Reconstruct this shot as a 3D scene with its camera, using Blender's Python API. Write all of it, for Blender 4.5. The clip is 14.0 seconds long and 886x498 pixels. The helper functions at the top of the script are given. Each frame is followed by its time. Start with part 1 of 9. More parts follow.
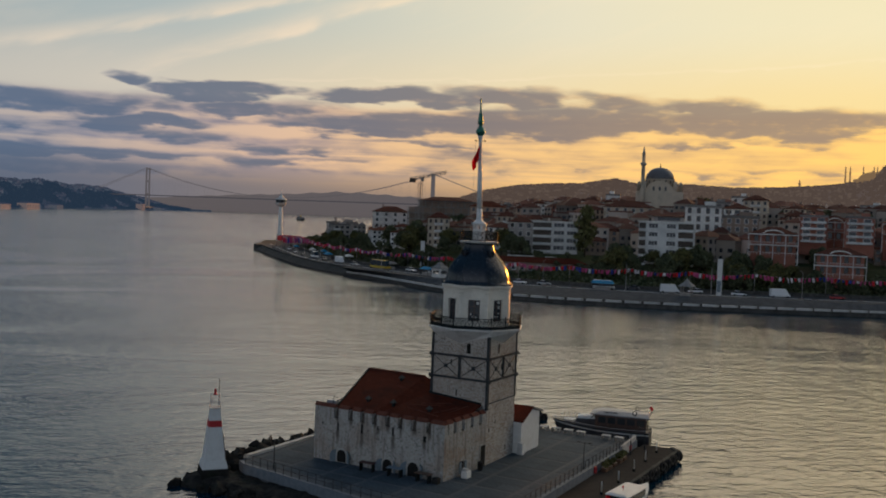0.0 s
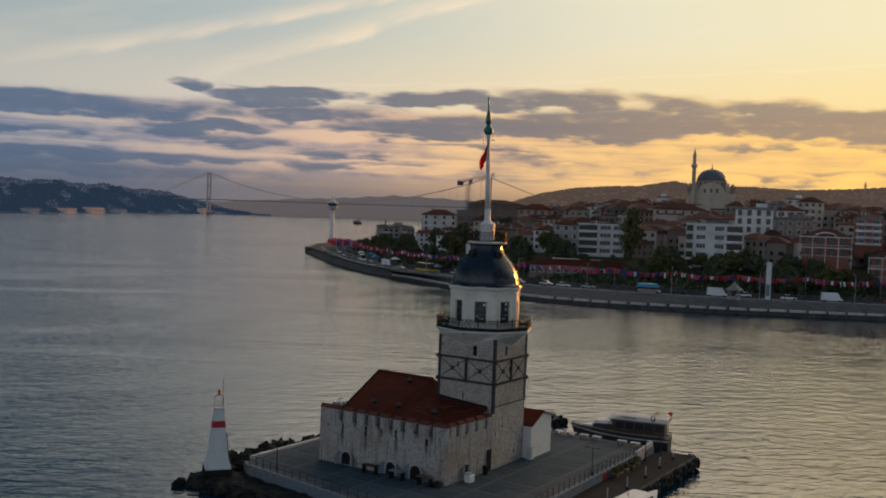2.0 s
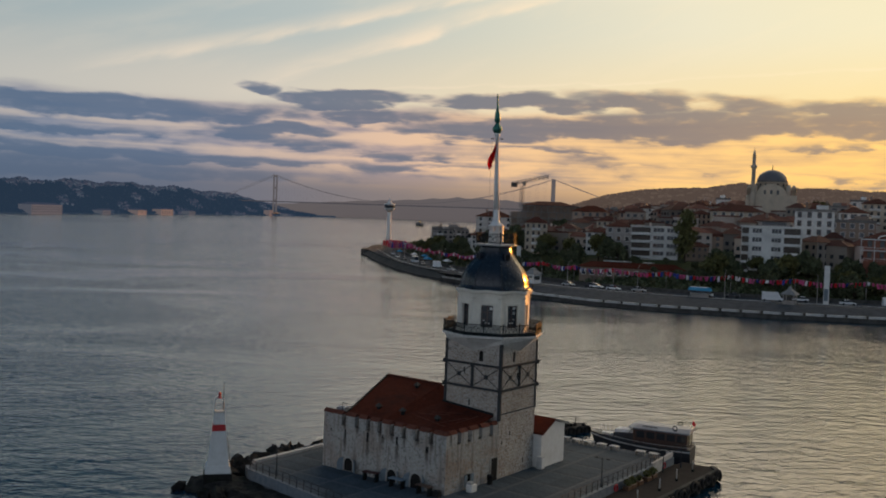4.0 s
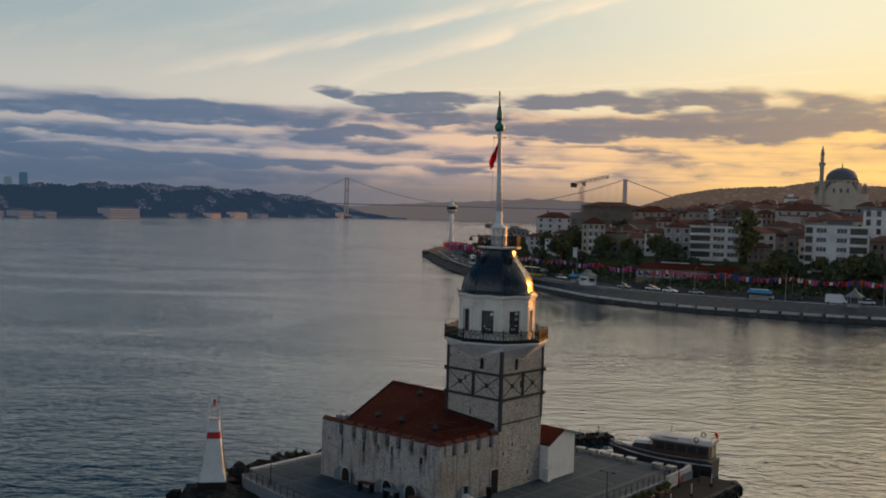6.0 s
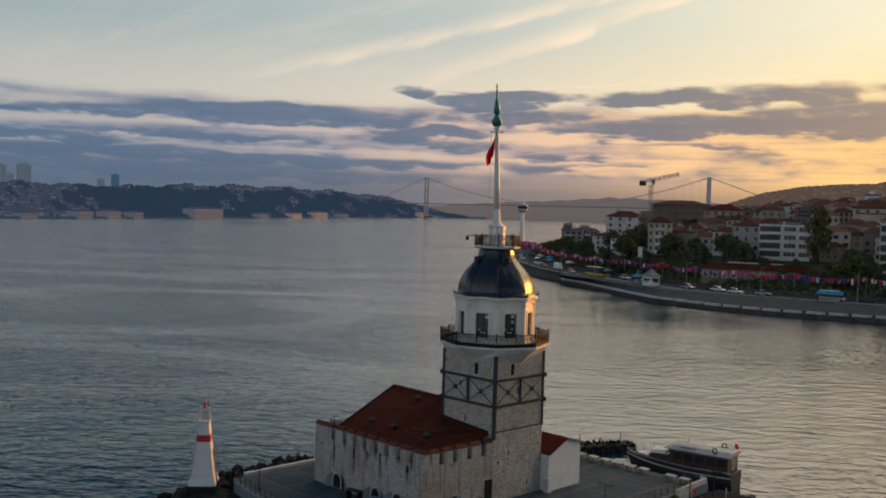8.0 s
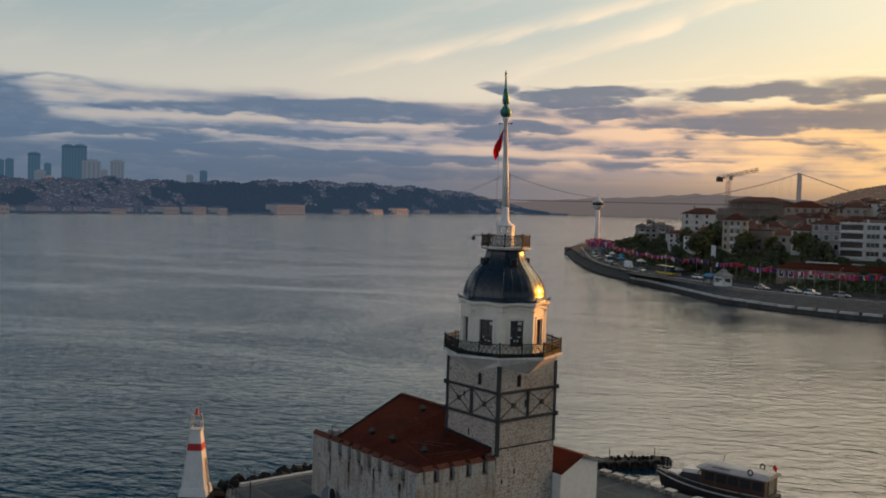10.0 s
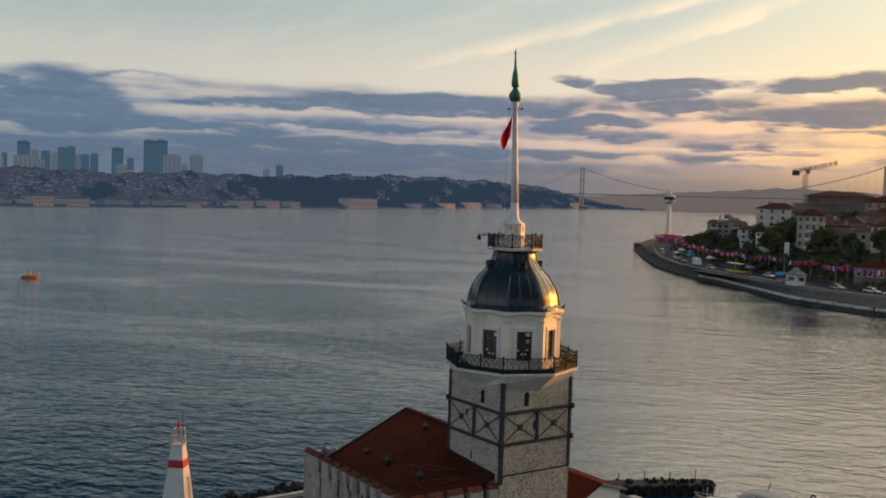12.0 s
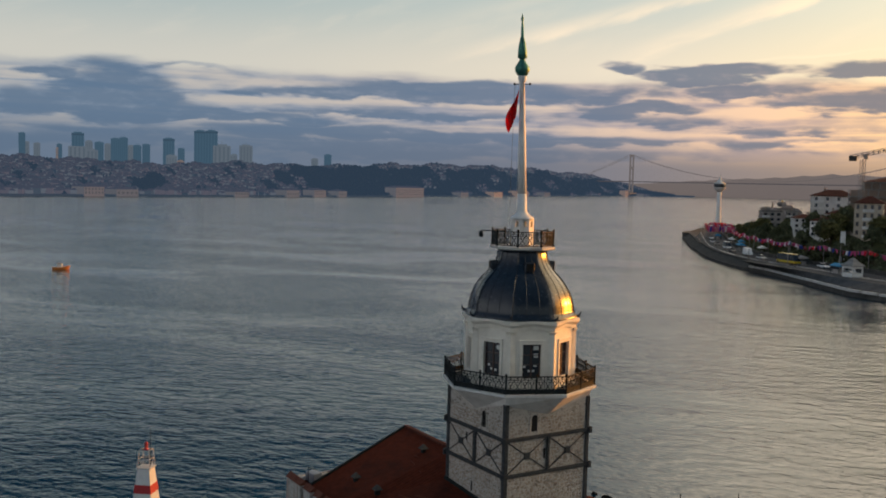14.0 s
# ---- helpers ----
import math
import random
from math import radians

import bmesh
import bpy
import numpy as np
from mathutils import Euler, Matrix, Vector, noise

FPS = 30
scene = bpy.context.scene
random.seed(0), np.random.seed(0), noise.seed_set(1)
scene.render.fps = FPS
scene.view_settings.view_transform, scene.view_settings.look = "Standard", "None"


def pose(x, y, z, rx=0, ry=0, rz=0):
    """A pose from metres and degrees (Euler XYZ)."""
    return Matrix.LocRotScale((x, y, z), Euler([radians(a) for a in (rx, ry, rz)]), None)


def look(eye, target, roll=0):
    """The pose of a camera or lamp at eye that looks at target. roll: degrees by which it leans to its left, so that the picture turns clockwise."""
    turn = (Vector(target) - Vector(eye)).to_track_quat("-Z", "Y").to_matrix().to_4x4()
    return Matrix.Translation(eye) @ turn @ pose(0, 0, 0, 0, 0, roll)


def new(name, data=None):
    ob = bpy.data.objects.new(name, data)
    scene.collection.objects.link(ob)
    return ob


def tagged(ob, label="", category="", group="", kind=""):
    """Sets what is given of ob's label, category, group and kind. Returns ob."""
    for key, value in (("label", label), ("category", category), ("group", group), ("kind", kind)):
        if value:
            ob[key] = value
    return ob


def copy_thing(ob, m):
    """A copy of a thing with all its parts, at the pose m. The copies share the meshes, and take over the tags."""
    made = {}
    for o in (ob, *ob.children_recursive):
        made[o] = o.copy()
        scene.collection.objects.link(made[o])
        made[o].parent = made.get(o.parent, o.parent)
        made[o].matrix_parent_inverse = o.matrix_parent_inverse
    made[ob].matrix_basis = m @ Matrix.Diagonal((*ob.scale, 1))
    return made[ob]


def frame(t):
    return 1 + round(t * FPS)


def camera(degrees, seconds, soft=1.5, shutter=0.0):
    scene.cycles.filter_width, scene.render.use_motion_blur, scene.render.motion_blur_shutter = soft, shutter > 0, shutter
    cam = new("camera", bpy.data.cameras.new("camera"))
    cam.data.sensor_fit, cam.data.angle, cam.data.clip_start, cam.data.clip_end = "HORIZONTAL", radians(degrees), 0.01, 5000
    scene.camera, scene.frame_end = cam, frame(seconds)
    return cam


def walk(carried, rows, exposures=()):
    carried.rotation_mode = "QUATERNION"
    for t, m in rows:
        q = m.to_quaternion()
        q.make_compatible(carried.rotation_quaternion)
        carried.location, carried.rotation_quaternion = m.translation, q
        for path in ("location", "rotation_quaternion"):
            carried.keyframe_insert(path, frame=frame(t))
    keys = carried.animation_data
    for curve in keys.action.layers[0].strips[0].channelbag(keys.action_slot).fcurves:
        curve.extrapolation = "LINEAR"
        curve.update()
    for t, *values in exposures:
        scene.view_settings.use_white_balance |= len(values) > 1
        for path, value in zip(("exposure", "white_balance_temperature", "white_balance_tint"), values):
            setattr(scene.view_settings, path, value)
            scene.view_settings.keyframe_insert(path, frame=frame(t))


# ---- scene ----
cam = camera(49.8, 14.0, soft=1.9)
PATH = [
    (0, (41.597, -80.942, 24.454), (40.617, -79.2, 24.383), 2.2),
    (0.5, (42.415, -80.21, 24.369), (41.411, -78.482, 24.3), 2.1),
    (1, (43.334, -79.413, 24.331), (42.304, -77.701, 24.262), 2.1),
    (1.5, (44.226, -78.545, 24.34), (43.17, -76.848, 24.272), 2.1),
    (2, (45.118, -77.534, 24.333), (44.034, -75.855, 24.265), 2.1),
    (2.5, (45.95, -76.46, 24.342), (44.839, -74.798, 24.274), 2.2),
    (3, (46.713, -75.187, 24.347), (45.574, -73.544, 24.279), 2.3),
    (4.25, (48.44, -71.79, 24.475), (47.23, -70.198, 24.406), 2.1),
    (5.5, (50.223, -67.919, 24.66), (48.945, -66.383, 24.59), 1.9),
    (6, (51.156, -66.26, 24.711), (49.844, -64.753, 24.64), 1.8),
    (6.5, (51.945, -64.572, 24.704), (50.603, -63.09, 24.632), 1.7),
    (7, (52.801, -62.736, 24.736), (51.427, -61.285, 24.662), 1.7),
    (7.5, (53.644, -60.97, 24.768), (52.241, -59.548, 24.693), 1.6),
    (8, (54.354, -58.934, 24.835), (52.918, -57.544, 24.758), 1.6),
    (9.25, (54.76, -53.68, 25.02), (53.25, -52.37, 24.935), 1.7),
    (10.5, (53.767, -48.145, 25.203), (52.19, -46.918, 25.109), 1.8),
    (11, (53.159, -45.855, 25.262), (51.558, -44.661, 25.164), 1.9),
    (11.5, (52.277, -43.667, 25.307), (50.654, -42.502, 25.206), 1.9),
    (12, (51.26, -41.485, 25.398), (49.618, -40.349, 25.291), 1.8),
    (12.5, (50.101, -39.437, 25.475), (48.442, -38.326, 25.361), 1.7),
    (13, (48.743, -37.423, 25.516), (47.068, -36.336, 25.396), 1.7),
    (13.5, (47.253, -35.569, 25.552), (45.566, -34.502, 25.426), 1.6),
    (14, (45.577, -33.784, 25.602), (43.881, -32.733, 25.468), 1.5),
]
walk(cam, [(t, look(eye, target, roll)) for t, eye, target, roll in PATH],
     exposures=[(0, -0.08, 6380, 10), (3, -0.02, 6400, 10), (8, 0.14, 6600, 10), (11, 0.26, 6900, 10), (14, 0.35, 6950, 10)])

# ---- world, sun and exposure ----
SUN_AZ, SUN_EL = 89.5, 5.35
GLOW = 44.0        # degrees right of azimuth 130 where the sky glows most
sun_data = bpy.data.lights.new("sun", "SUN")
sun_data.energy, sun_data.angle, sun_data.color = 5.2, radians(0.6), (1.0, 0.36, 0.04)
sun = new("sun", sun_data)
sun.matrix_world = look((0, 0, 0), (-math.cos(radians(SUN_AZ)) * math.cos(radians(SUN_EL)),
                                    -math.sin(radians(SUN_AZ)) * math.cos(radians(SUN_EL)), -math.sin(radians(SUN_EL))))

world = bpy.data.worlds.new("sky")
scene.world = world
world.use_nodes = True
WT = world.node_tree
WT.nodes.clear()


def wire(tree, sock, value):
    """Links a socket, or sets a plain value."""
    if isinstance(value, bpy.types.NodeSocket):
        tree.links.new(value, sock)
    else:
        sock.default_value = value


def calc(tree, op, a, b=0.0, c=0.0, clamp=False):
    n = tree.nodes.new("ShaderNodeMath")
    n.operation, n.use_clamp = op, clamp
    for s, v in zip(n.inputs, (a, b, c)):
        wire(tree, s, v)
    return n.outputs[0]


def smooth(tree, x, lo, hi):
    """0 below lo, 1 above hi."""
    n = tree.nodes.new("ShaderNodeMapRange")
    n.interpolation_type = "SMOOTHSTEP"
    for s, v in zip(n.inputs[:5], (x, lo, hi, 0.0, 1.0)):
        wire(tree, s, v)
    return n.outputs[0]


def blend(tree, f, a, b, kind="MIX"):
    n = tree.nodes.new("ShaderNodeMix")
    n.data_type, n.blend_type = "RGBA", kind
    wire(tree, n.inputs[0], f)
    for s, v in ((n.inputs[6], a), (n.inputs[7], b)):
        wire(tree, s, (*v, 1.0) if isinstance(v, tuple) and len(v) == 3 else v)
    return n.outputs[2]


def ramp(tree, f, stops):
    n = tree.nodes.new("ShaderNodeValToRGB")
    e = n.color_ramp.elements
    while len(e) < len(stops):
        e.new(0.5)
    for k, (p, c) in zip(e, stops):
        k.position, k.color = p, (*c, 1.0)
    wire(tree, n.inputs[0], f)
    return n.outputs[0]


def grain(tree, vec, scale, detail=3.0, rough=0.55, dist=0.0):
    n = tree.nodes.new("ShaderNodeTexNoise")
    n.inputs["Scale"].default_value, n.inputs["Detail"].default_value = scale, detail
    n.inputs["Roughness"].default_value, n.inputs["Distortion"].default_value = rough, dist
    if vec is not None:
        tree.links.new(vec, n.inputs["Vector"])
    return n.outputs[0]


def triple(tree, x, y, z):
    n = tree.nodes.new("ShaderNodeCombineXYZ")
    for s, v in zip(n.inputs, (x, y, z)):
        wire(tree, s, v)
    return n.outputs[0]


# clouds: degrees left of azimuth 130, degrees of elevation, half length, half height, density
CLOUDS_MID = [(17.4, 5.41, 6.4, 0.48, 1), (23.5, 5.17, 3.8, 0.4, 1), (19.9, 5.71, 2.5, 0.25, 0.9), (7.9, 5.7, 2.3, 0.46, 0.45), (7.2, 4.63, 2.8, 0.33, 1), (7.8, 7.02, 0.8, 0.2, 0.6),
              (3.2, 6.69, 3.0, 0.43, 1), (1.5, 5.71, 2.9, 0.33, 0.85), (-2.2, 5.94, 2.0, 0.36, 0.5), (-3.2, 4.93, 3.7, 0.3, 0.65), (22.0, 4.13, 6.9, 0.22, 0.6), (22.8, 2.89, 10.0, 0.38, 0.85),
              (12.8, 2.78, 8.4, 0.26, 0.7), (21.3, 1.94, 12.6, 0.45, 0.8), (-1.6, 3.59, 2.9, 0.17, 0.45), (-0.3, 2.92, 7.1, 0.2, 0.45), (5.2, 4.03, 4.4, 0.23, 0.5)]
CLOUDS_SUN = [(-6.2, 6.86, 3.8, 0.43, 0.95), (-13.7, 7.06, 3.4, 0.45, 0.75), (-19.6, 6.99, 2.8, 0.43, 0.6), (-11.4, 5.28, 7.1, 0.49, 1), (-17.1, 5.84, 4.5, 0.6, 0.9), (-9.2, 4.24, 2.3, 0.13, 0.5),
              (-13.1, 3.39, 4.7, 0.13, 0.35), (-30.0, 5.72, 5.7, 0.69, 1), (-25.2, 6.8, 2.4, 0.29, 0.6), (-22.2, 6.01, 1.9, 0.72, 0.7), (-28.0, 4.62, 4.9, 0.16, 0.5), (-25.2, 3.01, 3.5, 0.13, 0.35), (-31.9, 3.35, 3.8, 0.13, 0.3)]
CLOUDS_FAR = [(41.1, 5.56, 1.7, 0.27, 0.8), (36.9, 5.08, 3.1, 1.06, 0.7), (36.5, 6.05, 1.8, 0.5, 0.6), (32.2, 6.32, 1.9, 0.16, 0.5), (40.3, 3.95, 6.5, 0.58, 0.85), (35.0, 3.69, 7.9, 0.29, 0.9),
              (28.4, 5.18, 2.1, 0.23, 0.6), (37.1, 2.57, 7.1, 0.25, 0.6), (31.5, 2.01, 13.1, 0.39, 0.7)]


def build_sky():
    t = WT
    coord = t.nodes.new("ShaderNodeTexCoord").outputs["Generated"]
    sep = t.nodes.new("ShaderNodeSeparateXYZ")
    t.links.new(coord, sep.inputs[0])
    x, y, z = sep.outputs
    c, s = math.cos(radians(130)), math.sin(radians(130))
    fwd = calc(t, "ADD", calc(t, "MULTIPLY", x, c), calc(t, "MULTIPLY", y, s))
    left = calc(t, "ADD", calc(t, "MULTIPLY", x, -s), calc(t, "MULTIPLY", y, c))
    turn = calc(t, "MULTIPLY", calc(t, "ARCTAN2", left, fwd), 180 / math.pi)      # degrees to the left of 130
    el = calc(t, "MULTIPLY", calc(t, "ARCSINE", z), 180 / math.pi)
    # how near the sun's side: 1 at the sun, 0 ninety degrees off and more
    near_sun = calc(t, "POWER", smooth(t, calc(t, "ABSOLUTE", calc(t, "ADD", turn, GLOW)), 88.0, 4.0), 1.15)
    # clear sky, low and high
    low = ramp(t, near_sun, [(0.0, (0.27, 0.29, 0.33)), (0.35, (0.48, 0.38, 0.33)), (0.7, (0.90, 0.52, 0.21)), (1.0, (1.20, 0.66, 0.13))])
    mid = ramp(t, near_sun, [(0.0, (0.46, 0.47, 0.45)), (0.35, (0.66, 0.60, 0.50)), (0.7, (0.90, 0.74, 0.47)), (1.0, (1.05, 0.80, 0.36))])
    high = ramp(t, near_sun, [(0.0, (0.29, 0.375, 0.405)), (0.4, (0.47, 0.52, 0.50)), (0.8, (0.86, 0.79, 0.58)), (1.0, (0.98, 0.86, 0.54))])
    clear = blend(t, smooth(t, el, 2.0, 7.0), low, mid)
    clear = blend(t, smooth(t, el, 6.5, 11.5), clear, high)
    fray = grain(t, triple(t, calc(t, "MULTIPLY", turn, 0.27), calc(t, "MULTIPLY", el, 1.15), 1.3), 1.0, 5.0, 0.5, 0.2)
    puff = grain(t, triple(t, calc(t, "MULTIPLY", turn, 0.16), calc(t, "MULTIPLY", el, 0.60), 4.4), 1.0, 4.0, 0.5, 0.1)
    layer = grain(t, triple(t, calc(t, "MULTIPLY", turn, 0.055), calc(t, "MULTIPLY", el, 1.7), 5.9), 1.0, 4.0, 0.52, 0.3)
    # two long streaks of high cloud that climb towards the sun, sharp below and feathered above
    feather = grain(t, triple(t, calc(t, "MULTIPLY", turn, 0.22), calc(t, "MULTIPLY", calc(t, "MULTIPLY_ADD", turn, 0.29, el), 0.75), 2.2), 1.0, 5.0, 0.55, 0.3)
    wisps = 0.0
    for base, slope, below, above, t0, t1, amount in ((11.72, -0.243, 0.30, 1.15, 19.5, 13.0, 0.85), (9.80, -0.333, 0.32, 1.5, 11.0, 3.0, 0.95), (7.45, -0.05, 0.07, 0.22, 3.0, -1.0, 0.5), (14.2, -0.26, 0.5, 1.2, 26.0, 12.0, 0.22)):
        v = calc(t, "ADD", calc(t, "SUBTRACT", calc(t, "MULTIPLY_ADD", turn, -slope, el), base), calc(t, "MULTIPLY", calc(t, "SUBTRACT", feather, 0.5), 0.9))
        body = calc(t, "MULTIPLY", smooth(t, v, -below, below * 0.6), smooth(t, v, above, 0.0))
        body = calc(t, "MULTIPLY", calc(t, "MULTIPLY", body, smooth(t, turn, t0, t1)), calc(t, "MULTIPLY_ADD", smooth(t, feather, 0.3, 0.65), 0.7 * amount, 0.3 * amount))
        wisps = body if wisps == 0.0 else calc(t, "MAXIMUM", wisps, body)
    thin = calc(t, "MULTIPLY", calc(t, "MULTIPLY", smooth(t, feather, 0.48, 0.72), 0.12), smooth(t, el, 7.2, 8.6))
    clear = blend(t, calc(t, "MAXIMUM", wisps, thin), clear, ramp(t, near_sun, [(0.0, (0.66, 0.60, 0.52)), (0.5, (0.90, 0.74, 0.55)), (1.0, (1.10, 0.90, 0.56))]))
    # the long bank of stratocumulus: glowing gaps, mauve layers and slate-blue bodies
    edge = calc(t, "MULTIPLY_ADD", calc(t, "SUBTRACT", puff, 0.5), 1.5, el)
    band = calc(t, "MULTIPLY", smooth(t, el, 1.0, 2.4), smooth(t, edge, 6.6, 5.7))
    glow = ramp(t, near_sun, [(0.0, (0.36, 0.36, 0.37)), (0.25, (0.50, 0.42, 0.385)), (0.5, (0.80, 0.53, 0.36)), (0.7, (0.98, 0.60, 0.27)), (1.0, (1.22, 0.73, 0.19))])
    mauve = ramp(t, near_sun, [(0.0, (0.165, 0.225, 0.318)), (0.25, (0.235, 0.250, 0.318)), (0.5, (0.35, 0.285, 0.300)), (0.7, (0.54, 0.37, 0.25)), (1.0, (0.88, 0.52, 0.19))])
    dark = ramp(t, near_sun, [(0.0, (0.082, 0.140, 0.228)), (0.25, (0.102, 0.152, 0.238)), (0.5, (0.148, 0.170, 0.222)), (0.7, (0.215, 0.195, 0.205)), (1.0, (0.40, 0.285, 0.20))])
    sky = blend(t, calc(t, "MULTIPLY", band, 0.85), clear, glow)
    sheets = calc(t, "MULTIPLY", smooth(t, calc(t, "ADD", calc(t, "MULTIPLY", layer, 0.6), calc(t, "MULTIPLY", fray, 0.4)), 0.43, 0.62), band)
    sky = blend(t, calc(t, "MULTIPLY", sheets, calc(t, "MULTIPLY_ADD", near_sun, -0.35, 1.0)), sky, mauve)
    wx = calc(t, "MULTIPLY_ADD", calc(t, "SUBTRACT", puff, 0.5), 9.0, turn)
    wy = calc(t, "MULTIPLY_ADD", calc(t, "SUBTRACT", fray, 0.5), 1.9, el)
    field = 0.0
    for ca, ce, ha, he, amount in CLOUDS_MID + CLOUDS_SUN + CLOUDS_FAR:
        dx = calc(t, "MULTIPLY", calc(t, "SUBTRACT", wx, ca), 0.60 / ha)
        dy = calc(t, "MULTIPLY", calc(t, "SUBTRACT", wy, ce), 0.56 / he)
        q = calc(t, "MULTIPLY_ADD", calc(t, "MULTIPLY_ADD", dx, dx, calc(t, "MULTIPLY", dy, dy)), -amount, amount)
        field = q if field == 0.0 else calc(t, "SMOOTH_MAX", field, q, 0.15)
    # the same cloud goes on beyond the part that is seen
    beyond = smooth(t, calc(t, "ABSOLUTE", calc(t, "SUBTRACT", turn, 4.0)), 39.0, 44.0)
    more = calc(t, "MULTIPLY", calc(t, "MULTIPLY", smooth(t, calc(t, "MULTIPLY_ADD", puff, 0.5, calc(t, "MULTIPLY", layer, 0.5)), 0.42, 0.62), band), calc(t, "MULTIPLY_ADD", beyond, 0.75, 0.25))
    field = calc(t, "MAXIMUM", field, calc(t, "SUBTRACT", more, calc(t, "MULTIPLY", calc(t, "SUBTRACT", 1.0, band), 1.3)))
    field = calc(t, "MULTIPLY_ADD", calc(t, "SUBTRACT", fray, 0.5), 1.35, field)
    body = smooth(t, field, -0.02, 0.62)
    swirl = grain(t, triple(t, calc(t, "MULTIPLY", turn, 0.75), calc(t, "MULTIPLY", el, 2.1), 8.8), 1.0, 4.0, 0.55, 0.2)
    core = calc(t, "ADD", body, calc(t, "ADD", calc(t, "MULTIPLY", calc(t, "SUBTRACT", swirl, 0.5), 1.5), calc(t, "MULTIPLY", calc(t, "SUBTRACT", layer, 0.5), 1.0)))
    core = smooth(t, core, 0.22, 1.0)
    sky = blend(t, calc(t, "MULTIPLY", body, 0.92), sky, blend(t, core, mauve, dark))
    # haze over the horizon
    mist = ramp(t, near_sun, [(0.0, (0.088, 0.134, 0.208)), (0.25, (0.108, 0.136, 0.194)), (0.5, (0.215, 0.185, 0.185)), (0.68, (0.36, 0.25, 0.18)), (1.0, (0.95, 0.55, 0.15))])
    veil = calc(t, "SUBTRACT", 4.5, calc(t, "MULTIPLY", near_sun, 2.7))
    sky = blend(t, calc(t, "MULTIPLY", smooth(t, calc(t, "DIVIDE", el, veil), 1.0, 0.32), 0.92), sky, mist)
    # the open dome above and behind
    air = t.nodes.new("ShaderNodeTexSky")
    air.sky_type, air.sun_disc = "NISHITA", False
    air.sun_elevation, air.sun_rotation = radians(SUN_EL), radians(90 - SUN_AZ)
    dome = blend(t, 1.0, air.outputs[0], (0.0011, 0.0018, 0.0029), "MULTIPLY")
    dome = blend(t, 1.0, dome, ramp(t, near_sun, [(0.0, (0.006, 0.040, 0.092)), (0.14, (0.014, 0.068, 0.135)), (0.21, (0.050, 0.125, 0.195)), (0.3, (0.36, 0.41, 0.44)), (0.47, (1.95, 1.74, 1.42)), (0.75, (2.6, 2.2, 1.75)), (1.0, (3.0, 2.3, 1.4))]), "ADD")
    sky = blend(t, smooth(t, el, 12.4, 19.0), sky, dome)
    sky = blend(t, calc(t, "MULTIPLY", smooth(t, el, 24.0, 54.0), 0.9), sky, (0.040, 0.104, 0.188))
    # pale lift added to the unseen sky opposite the sun, filling the near walls
    counter = smooth(t, calc(t, "ABSOLUTE", calc(t, "ADD", turn, GLOW)), 105.0, 172.0)
    counter = calc(t, "MULTIPLY", counter, smooth(t, el, 62.0, 8.0))
    sky = blend(t, 1.0, sky, blend(t, counter, (0.0, 0.0, 0.0), (0.40, 0.405, 0.44)), "ADD")
    out = t.nodes.new("ShaderNodeOutputWorld")
    bg = t.nodes.new("ShaderNodeBackground")
    t.links.new(sky, bg.inputs[0])
    bg.inputs[1].default_value = 1.0
    t.links.new(bg.outputs[0], out.inputs[0])


build_sky()


# ---- materials ----
def material(name, rough=0.8, metal=0.0):
    m = bpy.data.materials.new(name)
    m.use_nodes = True
    b = m.node_tree.nodes["Principled BSDF"]
    b.inputs["Roughness"].default_value, b.inputs["Metallic"].default_value = rough, metal
    return m, m.node_tree, b


def bumped(t, b, height, strength, dist=0.05):
    n = t.nodes.new("ShaderNodeBump")
    n.inputs["Strength"].default_value, n.inputs["Distance"].default_value = strength, dist
    t.links.new(height, n.inputs["Height"])
    t.links.new(n.outputs[0], b.inputs["Normal"])


def surface(name, c1, c2, scale=4.0, rough=0.8, bump=0.25, metal=0.0, stain=None, stain_scale=0.6, vary=0.0, dist=0.02, island=0.0):
    """Two-tone grain, a coarser stain, and an optional change from object to object or from island to island."""
    m, t, b = material(name, rough, metal)
    vec = t.nodes.new("ShaderNodeTexCoord").outputs["Object"]
    fine = grain(t, vec, scale, 5.0, 0.6)
    col = blend(t, smooth(t, fine, 0.3, 0.7), c1, c2)
    if stain:
        col = blend(t, calc(t, "MULTIPLY", smooth(t, grain(t, vec, stain_scale, 4.0, 0.62, 0.4), 0.48, 0.72), 0.75), col, stain)
    if vary:
        r = t.nodes.new("ShaderNodeObjectInfo").outputs["Random"]
        col = blend(t, 1.0, col, ramp(t, r, [(0, (1 - vary,) * 3), (1, (1 + vary,) * 3)]), "MULTIPLY")
    if island:
        r = t.nodes.new("ShaderNodeNewGeometry").outputs["Random Per Island"]
        col = blend(t, 1.0, col, ramp(t, r, [(0, (1 - island,) * 3), (1, (1 + island,) * 3)]), "MULTIPLY")
    t.links.new(col, b.inputs["Base Color"])
    if rough >= 0.7:
        b.inputs["Specular IOR Level"].default_value = 0.2
    rr = calc(t, "ADD", calc(t, "MULTIPLY", fine, 0.2), rough - 0.1, clamp=True)
    t.links.new(rr, b.inputs["Roughness"])
    if bump:
        bumped(t, b, fine, bump, dist)
    return m


